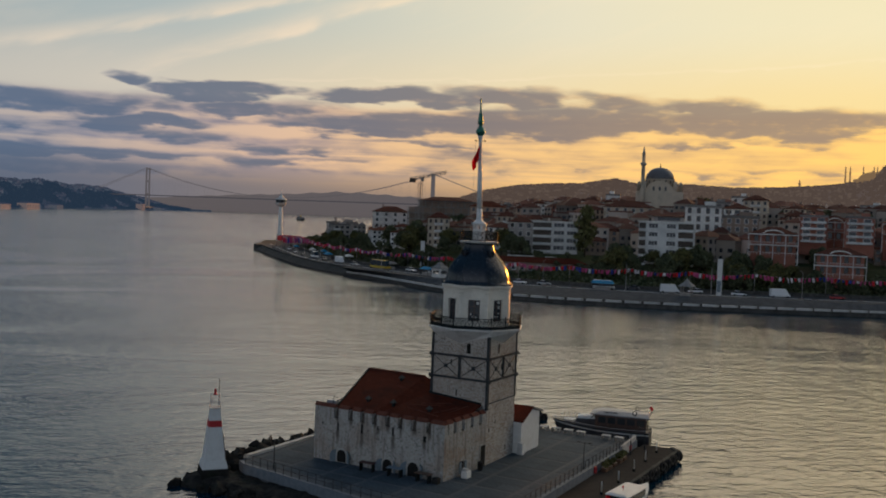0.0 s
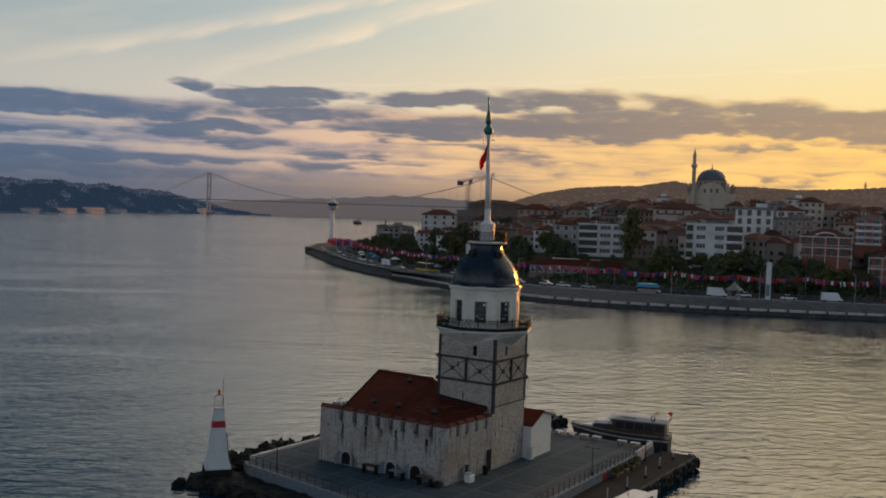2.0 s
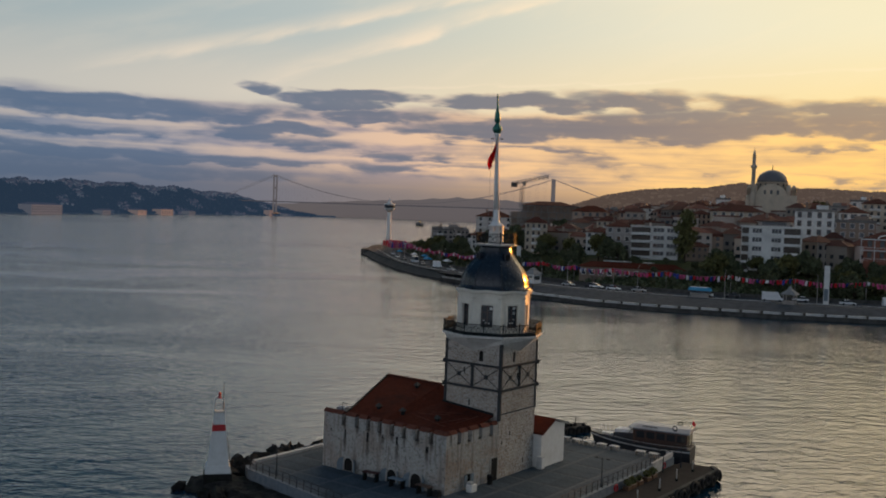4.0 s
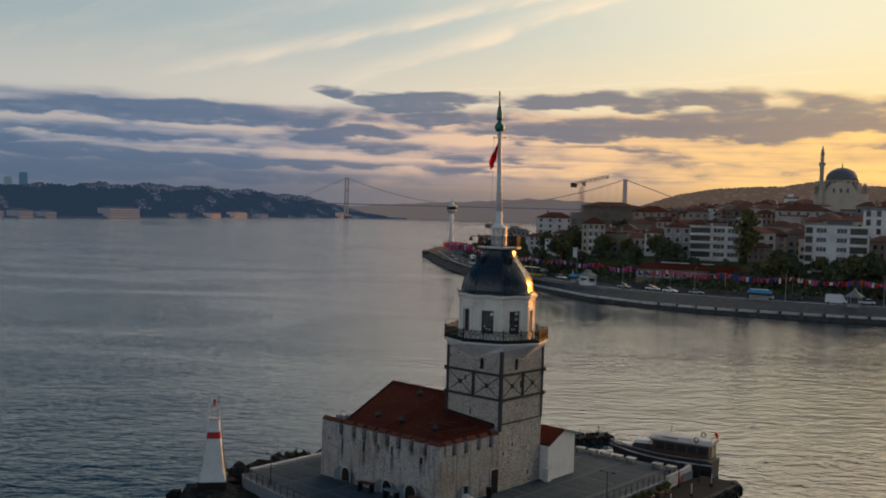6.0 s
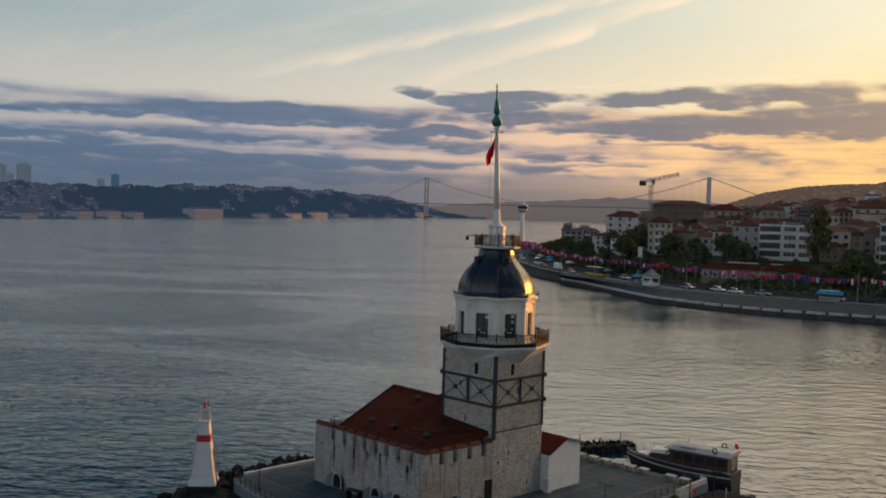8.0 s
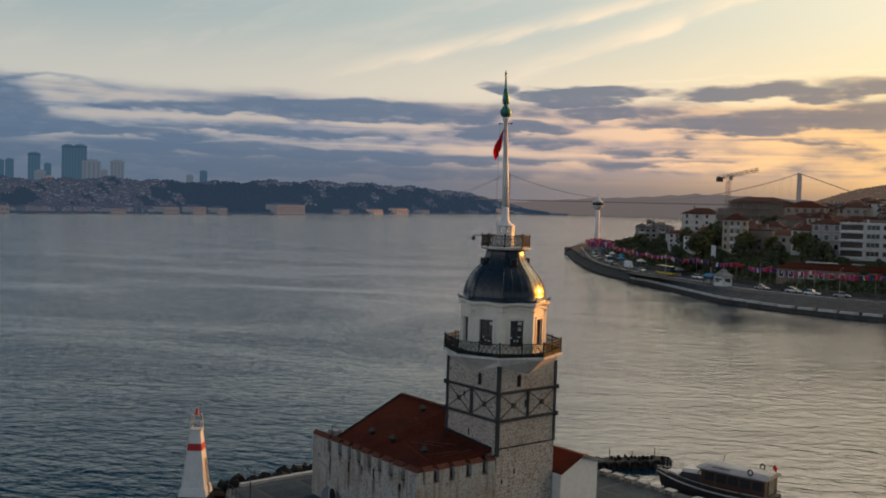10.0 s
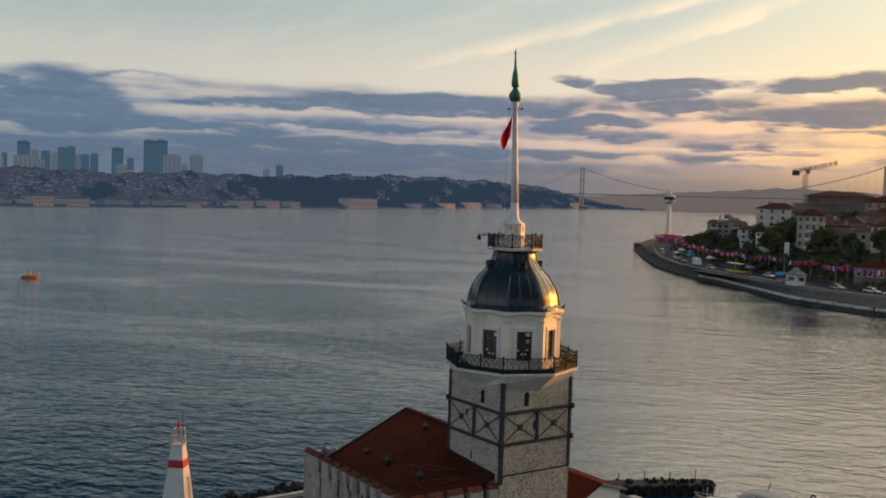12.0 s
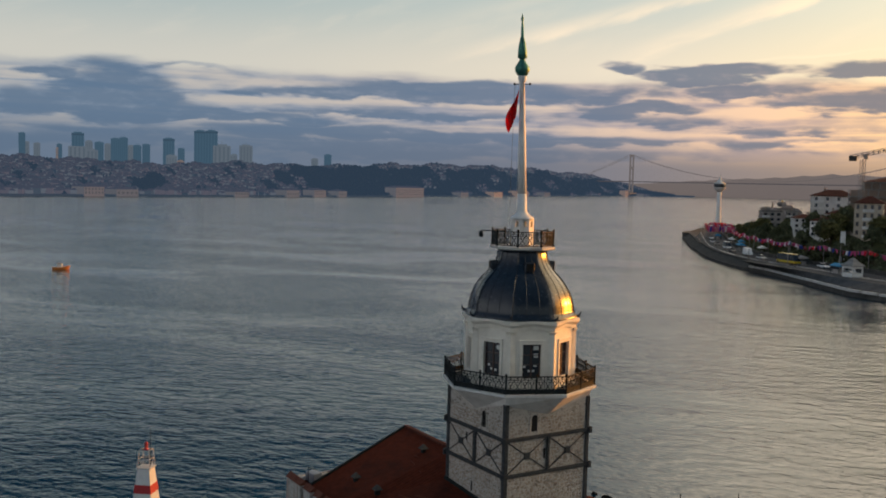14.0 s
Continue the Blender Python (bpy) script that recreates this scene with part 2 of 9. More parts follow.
def masonry(name, light, mid, dark, mortar, scale=2.6, stain=(0.13, 0.085, 0.055), pit=0.75, wash=0.35):
    """Rubble stone: uneven blocks with sunk joints, darker pits and rust-brown runs."""
    m, t, b = material(name, 0.9)
    vec = t.nodes.new("ShaderNodeTexCoord").outputs["Object"]
    mp = t.nodes.new("ShaderNodeMapping")
    mp.inputs["Scale"].default_value = (1.0, 1.0, 1.55)
    t.links.new(vec, mp.inputs[0])
    wob = t.nodes.new("ShaderNodeMix")
    wob.data_type, wob.blend_type = "RGBA", "ADD"
    wob.inputs[0].default_value = 0.22
    t.links.new(mp.outputs[0], wob.inputs[6])
    nz = t.nodes.new("ShaderNodeTexNoise")
    nz.inputs["Scale"].default_value = 2.2
    t.links.new(vec, nz.inputs["Vector"])
    t.links.new(nz.outputs["Color"], wob.inputs[7])
    cell = t.nodes.new("ShaderNodeTexVoronoi")
    cell.inputs["Scale"].default_value = scale
    t.links.new(wob.outputs[2], cell.inputs["Vector"])
    edge = t.nodes.new("ShaderNodeTexVoronoi")
    edge.feature = "DISTANCE_TO_EDGE"
    edge.inputs["Scale"].default_value = scale
    t.links.new(wob.outputs[2], edge.inputs["Vector"])
    sep = t.nodes.new("ShaderNodeSeparateColor")
    t.links.new(cell.outputs["Color"], sep.inputs[0])
    col = ramp(t, sep.outputs[0], [(0.0, dark), (0.16, mid), (0.6, light), (1.0, mid)])
    joint = smooth(t, edge.outputs[0], 0.0, 0.10)
    col = blend(t, joint, mortar, col)
    pits = smooth(t, grain(t, vec, 4.6, 3.0, 0.62), 0.575, 0.64)
    col = blend(t, calc(t, "MULTIPLY", pits, pit), col, dark)
    wide = grain(t, vec, 0.45, 5.0, 0.6, 0.5)
    col = blend(t, calc(t, "MULTIPLY", smooth(t, wide, 0.5, 0.68), 0.55), col, stain)
    col = blend(t, calc(t, "MULTIPLY", smooth(t, wide, 0.50, 0.34), wash), col, light)
    run = t.nodes.new("ShaderNodeMapping")
    run.inputs["Scale"].default_value = (1.4, 1.4, 0.16)
    t.links.new(vec, run.inputs[0])
    col = blend(t, calc(t, "MULTIPLY", smooth(t, grain(t, run.outputs[0], 1.5, 4.0, 0.6), 0.53, 0.68), 0.6), col, stain)
    t.links.new(col, b.inputs["Base Color"])
    bumped(t, b, calc(t, "SUBTRACT", calc(t, "ADD", joint, grain(t, vec, 9.0, 4.0)), pits), 0.6, 0.05)
    return m


def sea_material():
    m, t, b = material("sea_water", 0.10)
    b.inputs["Base Color"].default_value = (0.002, 0.024, 0.046, 1)
    b.inputs["IOR"].default_value = 1.333
    vec = t.nodes.new("ShaderNodeTexCoord").outputs["Object"]

    def stretched(sx, sy, rz):
        turned_, mp = t.nodes.new("ShaderNodeMapping"), t.nodes.new("ShaderNodeMapping")
        turned_.inputs["Rotation"].default_value = (0, 0, radians(rz))
        mp.inputs["Scale"].default_value = (sx, sy, 1)
        t.links.new(vec, turned_.inputs[0])
        t.links.new(turned_.outputs[0], mp.inputs[0])
        return mp.outputs[0]
    chop = grain(t, stretched(0.30, 0.52, -42), 1.0, 3.5, 0.52, 0.3)
    small = grain(t, stretched(0.80, 1.35, -30), 1.0, 2.5, 0.55, 0.5)
    swell = grain(t, stretched(0.020, 0.055, -50), 1.0, 3.0)
    patch = smooth(t, grain(t, stretched(0.009, 0.018, -38), 1.0, 5.0, 0.6, 1.0), 0.34, 0.62)
    h = calc(t, "ADD", chop, calc(t, "MULTIPLY", small, 0.46))
    h = calc(t, "ADD", calc(t, "MULTIPLY", h, calc(t, "ADD", calc(t, "MULTIPLY", patch, 0.68), 0.36)), calc(t, "MULTIPLY", swell, 0.55))
    far = t.nodes.new("ShaderNodeVectorMath")
    far.operation = "LENGTH"
    t.links.new(vec, far.inputs[0])
    calm = calc(t, "SUBTRACT", 1.0, calc(t, "MULTIPLY", smooth(t, far.outputs["Value"], 70.0, 330.0), 0.5))
    h = calc(t, "MULTIPLY", h, calm)
    bumped(t, b, h, 1.0, 0.50)
    t.links.new(calc(t, "ADD", calc(t, "MULTIPLY", patch, 0.06), 0.06), b.inputs["Roughness"])
    return m


def glass_material(name, tint=(0.015, 0.018, 0.022), rough=0.06):
    m, t, b = material(name, rough)
    vec = t.nodes.new("ShaderNodeTexCoord").outputs["Object"]
    t.links.new(blend(t, grain(t, vec, 1.3), tint, tuple(2.4 * v for v in tint)), b.inputs["Base Color"])
    b.inputs["IOR"].default_value = 1.5
    return m


SEA = sea_material()
GLASS = glass_material("window_glass")
STONE = masonry("rubble_stone", (0.4816, 0.4558, 0.4214), (0.4128, 0.387, 0.3526), (0.3182, 0.2924, 0.258), (0.43, 0.4085, 0.3698), 3.0, (0.258, 0.2107, 0.1677), 0.28, 0.7)
SHAFT_STONE = masonry("shaft_stone", (0.52, 0.48, 0.43), (0.45, 0.41, 0.36), (0.16, 0.14, 0.12), (0.50, 0.465, 0.415), 4.2, (0.36, 0.31, 0.26))
WHITE = surface("white_paint", (0.648, 0.63, 0.594), (0.72, 0.7065, 0.675), 2.5, 0.6, 0.08, stain=(0.558, 0.531, 0.477), stain_scale=0.5)
LIME = surface("cream_paint", (0.72, 0.665, 0.565), (0.80, 0.745, 0.64), 2.5, 0.65, 0.08, stain=(0.60, 0.55, 0.46), stain_scale=0.5)
CREAM = surface("corbel_plaster", (0.60, 0.58, 0.54), (0.70, 0.68, 0.64), 3.0, 0.75, 0.12, stain=(0.47, 0.44, 0.40), stain_scale=0.8)
IRON = surface("dark_iron", (0.010, 0.013, 0.013), (0.018, 0.022, 0.022), 6.0, 0.75, 0.1, 0.0)
BRACE = surface("painted_steel", (0.034, 0.036, 0.038), (0.056, 0.058, 0.060), 5.0, 0.7, 0.1, 0.0)
LEAD = surface("dome_lead", (0.010, 0.015, 0.023), (0.016, 0.022, 0.032), 3.0, 0.25, 0.05, 0.15, stain=(0.026, 0.030, 0.036), stain_scale=1.2)
COPPER = surface("green_copper", (0.030, 0.15, 0.115), (0.055, 0.22, 0.165), 5.0, 0.5, 0.2, 0.5, stain=(0.02, 0.035, 0.03), stain_scale=2.0)
RED_CLOTH = surface("red_cloth", (0.62, 0.012, 0.016), (0.72, 0.02, 0.022), 4.0, 0.8, 0.1)
RED_PAINT = surface("red_paint", (0.40, 0.010, 0.014), (0.50, 0.016, 0.020), 4.0, 0.5, 0.05)
PAVE = surface("dark_paving", (0.058, 0.073, 0.086), (0.086, 0.102, 0.116), 3.0, 0.75, 0.25, stain=(0.055, 0.062, 0.068), stain_scale=0.35, vary=0.12)
STRIP = surface("light_paving", (0.085, 0.095, 0.105), (0.12, 0.13, 0.14), 3.0, 0.75, 0.2, stain=(0.10, 0.105, 0.11))
CONCRETE = surface("concrete", (0.20, 0.195, 0.185), (0.30, 0.29, 0.275), 2.2, 0.85, 0.3, stain=(0.12, 0.115, 0.105), stain_scale=0.5)
PALE = surface("pale_concrete", (0.44, 0.43, 0.41), (0.55, 0.54, 0.52), 2.2, 0.8, 0.2, stain=(0.30, 0.29, 0.27), stain_scale=0.7, vary=0.1)
WALLBLUE = surface("painted_parapet", (0.115, 0.14, 0.165), (0.165, 0.19, 0.215), 2.0, 0.75, 0.15, stain=(0.12, 0.135, 0.15), stain_scale=0.7)
DECK = surface("pier_deck", (0.028, 0.025, 0.024), (0.045, 0.039, 0.036), 3.5, 0.8, 0.3, stain=(0.024, 0.021, 0.020), stain_scale=0.5)
ROCK = surface("wet_rock", (0.015, 0.015, 0.015), (0.038, 0.035, 0.031), 1.6, 0.7, 0.9, stain=(0.025, 0.030, 0.022), stain_scale=0.5, dist=0.15, island=0.35)
RUBBER = surface("black_rubber", (0.012, 0.012, 0.012), (0.028, 0.027, 0.026), 6.0, 0.75, 0.3)
SHUTTER = surface("blue_grey_shutter", (0.13, 0.17, 0.20), (0.19, 0.23, 0.26), 4.0, 0.65, 0.2)
# near-black that paints the shade in openings; also the boat's letter bars
DARK = surface("shade_and_letter_black", (0.012, 0.011, 0.010), (0.022, 0.020, 0.018), 2.0, 0.9, 0.0)
VARNISH = surface("dark_varnish", (0.034, 0.015, 0.011), (0.058, 0.026, 0.018), 5.0, 0.4, 0.1)
WOOD = surface("brown_wood", (0.085, 0.042, 0.022), (0.14, 0.072, 0.040), 5.0, 0.45, 0.15)
HULL = surface("dark_hull", (0.010, 0.012, 0.018), (0.022, 0.024, 0.030), 2.0, 0.6, 0.05)
SILVER = surface("grey_roof_paint", (0.21, 0.225, 0.245), (0.28, 0.295, 0.315), 1.5, 0.5, 0.05, stain=(0.16, 0.17, 0.18))
ASPHALT = surface("asphalt", (0.062, 0.065, 0.070), (0.090, 0.093, 0.098), 0.9, 0.85, 0.2, stain=(0.09, 0.09, 0.09), stain_scale=0.08)
PROM = surface("promenade_paving", (0.070, 0.073, 0.077), (0.102, 0.105, 0.109), 0.6, 0.85, 0.2, stain=(0.052, 0.053, 0.055), stain_scale=0.12)
QUAY = surface("quay_wall", (0.058, 0.055, 0.050), (0.105, 0.099, 0.090), 0.8, 0.85, 0.5, stain=(0.040, 0.041, 0.037), stain_scale=0.2, dist=0.1)
GRASS = surface("slope_growth", (0.034, 0.046, 0.020), (0.070, 0.075, 0.034), 0.22, 0.95, 0.8, stain=(0.10, 0.080, 0.055), stain_scale=0.05, dist=0.8)
for m in (PAVE, STRIP, DECK, ROCK, PROM, ASPHALT, QUAY, GRASS):
    m.node_tree.nodes["Principled BSDF"].inputs["Specular IOR Level"].default_value = 0.03
BARK = surface("bark", (0.035, 0.026, 0.018), (0.065, 0.050, 0.036), 3.0, 0.95, 0.5)
LEAF_A = surface("leaf_dark", (0.0624, 0.072, 0.0384), (0.0984, 0.108, 0.0552), 1.2, 0.75, 0.0, island=0.45)
LEAF_B = surface("leaf_olive", (0.0828, 0.0851, 0.0299), (0.1323, 0.1242, 0.046), 1.2, 0.75, 0.0, island=0.45)


def tile_material(name, c1, c2, pitch=0.22):
    """Clay roof tiles: courses in relief with grime and sun-bleached patches."""
    m, t, b = material(name, 0.85)
    b.inputs["Specular IOR Level"].default_value = 0.05
    vec = t.nodes.new("ShaderNodeTexCoord").outputs["Object"]
    sep = t.nodes.new("ShaderNodeSeparateXYZ")
    t.links.new(vec, sep.inputs[0])
    col = blend(t, smooth(t, grain(t, vec, 3.2, 5.0, 0.65), 0.3, 0.7), c1, c2)
    col = blend(t, calc(t, "MULTIPLY", smooth(t, grain(t, vec, 0.5, 4.0, 0.6, 0.5), 0.5, 0.72), 0.6), col, tuple(0.45 * v + 0.008 for v in c1))
    wave = calc(t, "SINE", calc(t, "MULTIPLY", sep.outputs[0], 2 * math.pi / pitch))
    course = calc(t, "FRACT", calc(t, "DIVIDE", sep.outputs[1], pitch * 1.6))
    t.links.new(col, b.inputs["Base Color"])
    bumped(t, b, calc(t, "ADD", wave, calc(t, "MULTIPLY", course, 0.8)), 0.6, 0.03)
    return m


TILE = tile_material("clay_tile", (0.070, 0.0160, 0.0090), (0.108, 0.0240, 0.0122))
TILE_CAP = tile_material("paler_clay_tile", (0.120, 0.044, 0.030), (0.175, 0.066, 0.044), 0.3)
TILE_OLD = tile_material("old_clay_tile", (0.066, 0.024, 0.018), (0.105, 0.038, 0.028), 0.4)


def stone_piece(name, pick, palette, stain, pit=0.55, runs=()):
    """Rubble stone: each piece its own tone, brown weathering in wide patches, pits, and dark drips (x, top, length) below openings."""
    m, t, b = material(name, 0.92)
    b.inputs["Specular IOR Level"].default_value = 0.15
    geo = t.nodes.new("ShaderNodeNewGeometry")
    one = geo.outputs["Random Per Island"] if pick == "island" else t.nodes.new("ShaderNodeObjectInfo").outputs["Random"]
    col = ramp(t, one, [(k / (len(palette) - 1), c) for k, c in enumerate(palette)])
    col = blend(t, calc(t, "MULTIPLY", smooth(t, grain(t, geo.outputs["Position"], 7.0, 4.0, 0.65), 0.42, 0.66), 0.45), col, tuple(0.5 * v for v in palette[0]))
    col = blend(t, calc(t, "MULTIPLY", smooth(t, grain(t, geo.outputs["Position"], 0.55, 4.0, 0.6, 0.4), 0.47, 0.62), 0.72), col, stain)
    pits = smooth(t, grain(t, geo.outputs["Position"], 5.5, 3.0, 0.6), 0.565, 0.62)
    col = blend(t, calc(t, "MULTIPLY", pits, pit), col, tuple(0.3 * v for v in palette[0]))
    drip = t.nodes.new("ShaderNodeMapping")
    drip.inputs["Scale"].default_value = (1.9, 1.9, 0.2)
    t.links.new(geo.outputs["Position"], drip.inputs[0])
    col = blend(t, calc(t, "MULTIPLY", smooth(t, grain(t, drip.outputs[0], 1.6, 4.0, 0.6), 0.51, 0.64), 0.75), col, tuple(0.62 * v for v in stain))
    if runs:
        px, _, pz = (t.nodes.new("ShaderNodeSeparateXYZ")).outputs
        t.links.new(geo.outputs["Position"], px.node.inputs[0])
        px = calc(t, "MULTIPLY_ADD", calc(t, "SUBTRACT", grain(t, geo.outputs["Position"], 1.1, 3.0), 0.5), 0.5, px)
        wet = 0.0
        for x, top_, long in runs:
            one_run = calc(t, "MULTIPLY", smooth(t, calc(t, "ABSOLUTE", calc(t, "SUBTRACT", px, x)), 0.26, 0.03),
                           calc(t, "MULTIPLY", smooth(t, pz, top_ - long, top_ - 0.2 * long), calc(t, "LESS_THAN", pz, top_ + 0.1)))
            wet = one_run if wet == 0.0 else calc(t, "MAXIMUM", wet, one_run)
        col = blend(t, calc(t, "MULTIPLY", wet, 0.85), col, tuple(0.30 * v for v in stain))
    t.links.new(col, b.inputs["Base Color"])
    bumped(t, b, grain(t, geo.outputs["Position"], 14.0, 4.0, 0.6), 0.5, 0.02)
    return m


# ---- mesh helpers ----
def box(bm, x, y, z, sx, sy, sz, rz=0.0, mat=0):
    """A box with its base centre at x, y, z."""
    m = pose(x, y, z + sz / 2, 0, 0, rz) @ Matrix.Diagonal((sx, sy, sz, 1))
    made = bmesh.ops.create_cube(bm, size=1.0, matrix=m)
    for f in {f for v in made["verts"] for f in v.link_faces}:
        f.material_index = mat
    return made["verts"]


def loft(bm, rings, cap=True, mat=0, smooth_faces=False):
    """Joins closed rings of points, one to the next."""
    vs = [[bm.verts.new(p) for p in r] for r in rings]
    n = len(vs[0])
    made = []
    for a, b in zip(vs, vs[1:]):
        for i in range(n):
            made.append(bm.faces.new((a[i], a[(i + 1) % n], b[(i + 1) % n], b[i])))
    if cap:
        made.append(bm.faces.new(vs[0][::-1]))
        made.append(bm.faces.new(vs[-1]))
    for f in made:
        f.material_index, f.smooth = mat, smooth_faces and len(f.verts) == 4
    return vs


def slab(bm, pts, z0, z1, mat=0):
    """A flat prism over a ground plan, counter-clockwise."""
    return loft(bm, [[(x, y, z0) for x, y in pts], [(x, y, z1) for x, y in pts]], mat=mat)


def rod(bm, a, b, r, n=6, r2=None, mat=0):
    a, b = Vector(a), Vector(b)
    d = (b - a).normalized()
    u = d.orthogonal().normalized()
    w = d.cross(u)
    rings = [[p + k * (u * math.cos(2 * math.pi * i / n) + w * math.sin(2 * math.pi * i / n)) for i in range(n)]
             for p, k in ((a, r), (b, r if r2 is None else r2))]
    return loft(bm, rings, mat=mat, smooth_faces=n > 5)


def sweep(bm, pts, r, n=6):
    """A round bar bent along a line of points, in one piece."""
    pts = [Vector(p) for p in pts]
    rings = []
    for k, p in enumerate(pts):
        d = (pts[min(k + 1, len(pts) - 1)] - pts[max(k - 1, 0)]).normalized()
        u = d.cross(Vector((0, 0, 1)) if abs(d.z) < 0.9 else Vector((1, 0, 0))).normalized()
        v = d.cross(u)
        rings.append([p + r * (math.cos(2 * math.pi * i / n) * u + math.sin(2 * math.pi * i / n) * v) for i in range(n)])
    loft(bm, rings)


def bar(bm, a, b, w, h, mat=0):
    """A straight square bar from a to b, w wide and h high."""
    a, b = Vector(a), Vector(b)
    d = (b - a).normalized()
    side = d.cross(Vector((0, 0, 1)))
    side = side.normalized() if side.length > 1e-4 else Vector((1, 0, 0))
    up = side.cross(d)
    ring = [(-w / 2, -h / 2), (w / 2, -h / 2), (w / 2, h / 2), (-w / 2, h / 2)]
    return loft(bm, [[p + side * i + up * j for i, j in ring] for p in (a, b)], mat=mat)


def turned(bm, profile, n=24, cx=0.0, cy=0.0, phase=0.0, lean=(0.0, 0.0), mat=0):
    """A lathe form from (radius, height) pairs; lean: sideways shift per metre of height."""
    z0 = profile[0][1]
    rings = [[(cx + lean[0] * (z - z0) + r * math.cos(phase + 2 * math.pi * i / n),
               cy + lean[1] * (z - z0) + r * math.sin(phase + 2 * math.pi * i / n), z) for i in range(n)] for r, z in profile]
    return loft(bm, rings, mat=mat, smooth_faces=n > 8)


def thing(name, base=(0, 0, 0), label="", category="", group="", kind=""):
    ob = new(name)
    ob.location = base
    ob.empty_display_size = 0.3
    return tagged(ob, label, category, group, kind)


def home(ob):
    """Where a thing or part stands before any turn."""
    return (home(ob.parent) if ob.parent else Vector()) + ob.location


def mesh_of(name, bm, mats, bevel=0.0):
    bmesh.ops.recalc_face_normals(bm, faces=bm.faces)
    if bevel:
        bmesh.ops.bevel(bm, geom=[e for e in bm.edges if len(e.link_faces) == 2 and e.calc_face_angle(0) > 0.6], offset=bevel, segments=1, affect="EDGES")
    me = bpy.data.meshes.new(name)
    bm.to_mesh(me)
    bm.free()
    for m in mats if isinstance(mats, (list, tuple)) else [mats]:
        me.materials.append(m)
    return me


def part(name, bm, mats, parent, label="", bevel=0.0):
    """ONE mesh object under a thing or a part; the bmesh is in world metres."""
    bmesh.ops.translate(bm, vec=-home(parent), verts=bm.verts)
    ob = new(name, mesh_of(name, bm, mats, bevel))
    ob.parent = parent
    return tagged(ob, label)


def solid(name, bm, mats, label="", category="", kind="", group="", bevel=0.0):
    """A thing of one mesh, its origin at its base."""
    xs = [v.co for v in bm.verts]
    base = Vector((sum(v.x for v in xs) / len(xs), sum(v.y for v in xs) / len(xs), min(v.z for v in xs)))
    bmesh.ops.translate(bm, vec=-base, verts=bm.verts)
    ob = new(name, mesh_of(name, bm, mats, bevel))
    ob.location = base
    return tagged(ob, label, category, group, kind)


def repeat(name, mesh, parent, x, y, z, rz=0.0):
    """One more piece on a shared mesh, at a local place."""
    ob = new(name, mesh)
    ob.parent = parent
    ob.matrix_basis = pose(x, y, z, 0, 0, rz)
    return ob


def ss(a, b, x):
    k = np.clip((np.asarray(x, float) - a) / (b - a), 0, 1)
    return k * k * (3 - 2 * k)


def octagon(r, z, phase=0.0):
    return [(r * math.cos(phase + i * math.pi / 4), r * math.sin(phase + i * math.pi / 4), z) for i in range(8)]

# ---- sea, far land and coast: the large structure ----
bm = bmesh.new()
slab(bm, [(-4900, -1500), (2500, -1500), (2500, 4950), (-4900, 4950)], -30.0, 0.0)
tagged(solid("water", bm, SEA), "rippled grey-blue strait water reflecting a dusk sky", "water", kind="structure")

COAST = [(-331, 354), (-262, 284), (-226, 250), (-182, 218), (-134, 198), (-109, 187), (-77, 185), (-36, 194), (-5, 209), (19, 221), (120, 272), (420, 430)]
BACK = [(-331, 354), (-337, 366), (-334, 385), (-300, 450), (-400, 690), (-545, 870), (-620, 1100)]


def coast_samples(step=4.0):
    pts = [np.array(p, float) for p in COAST]
    fine = []
    for i in range(len(pts) - 1):
        p0, p1, p2, p3 = pts[max(i - 1, 0)], pts[i], pts[i + 1], pts[min(i + 2, len(pts) - 1)]
        n = max(2, int(np.linalg.norm(p2 - p1) / step))
        for k in range(n):
            u = k / n
            fine.append(0.5 * (2 * p1 + (p2 - p0) * u + (2 * p0 - 5 * p1 + 4 * p2 - p3) * u * u + (3 * p1 - p0 - 3 * p2 + p3) * u ** 3))
    fine.append(pts[-1])
    return np.array(fine)


CURVE = coast_samples()
ARC = np.concatenate([[0], np.cumsum(np.linalg.norm(np.diff(CURVE, axis=0), axis=1))])


def inland(s, d):
    """A place s metres along the coast from its tip and d metres inland, and the coast's heading there in degrees."""
    x, y = np.interp(s, ARC, CURVE[:, 0]), np.interp(s, ARC, CURVE[:, 1])
    dx = np.interp(s + 6, ARC, CURVE[:, 0]) - np.interp(s - 6, ARC, CURVE[:, 0])
    dy = np.interp(s + 6, ARC, CURVE[:, 1]) - np.interp(s - 6, ARC, CURVE[:, 1])
    k = math.hypot(dx, dy)
    return float(x - d * dy / k), float(y + d * dx / k), math.degrees(math.atan2(dy, dx))


def coast_distance(x, y):
    line = np.concatenate([np.array(BACK[::-1], float), CURVE[1:]])
    best = np.full(np.shape(x), 1e9)
    for a, b in zip(line, line[1:]):
        ab = b - a
        u = np.clip(((x - a[0]) * ab[0] + (y - a[1]) * ab[1]) / (ab @ ab), 0, 1)
        best = np.minimum(best, np.hypot(x - a[0] - u * ab[0], y - a[1] - u * ab[1]))
    return best


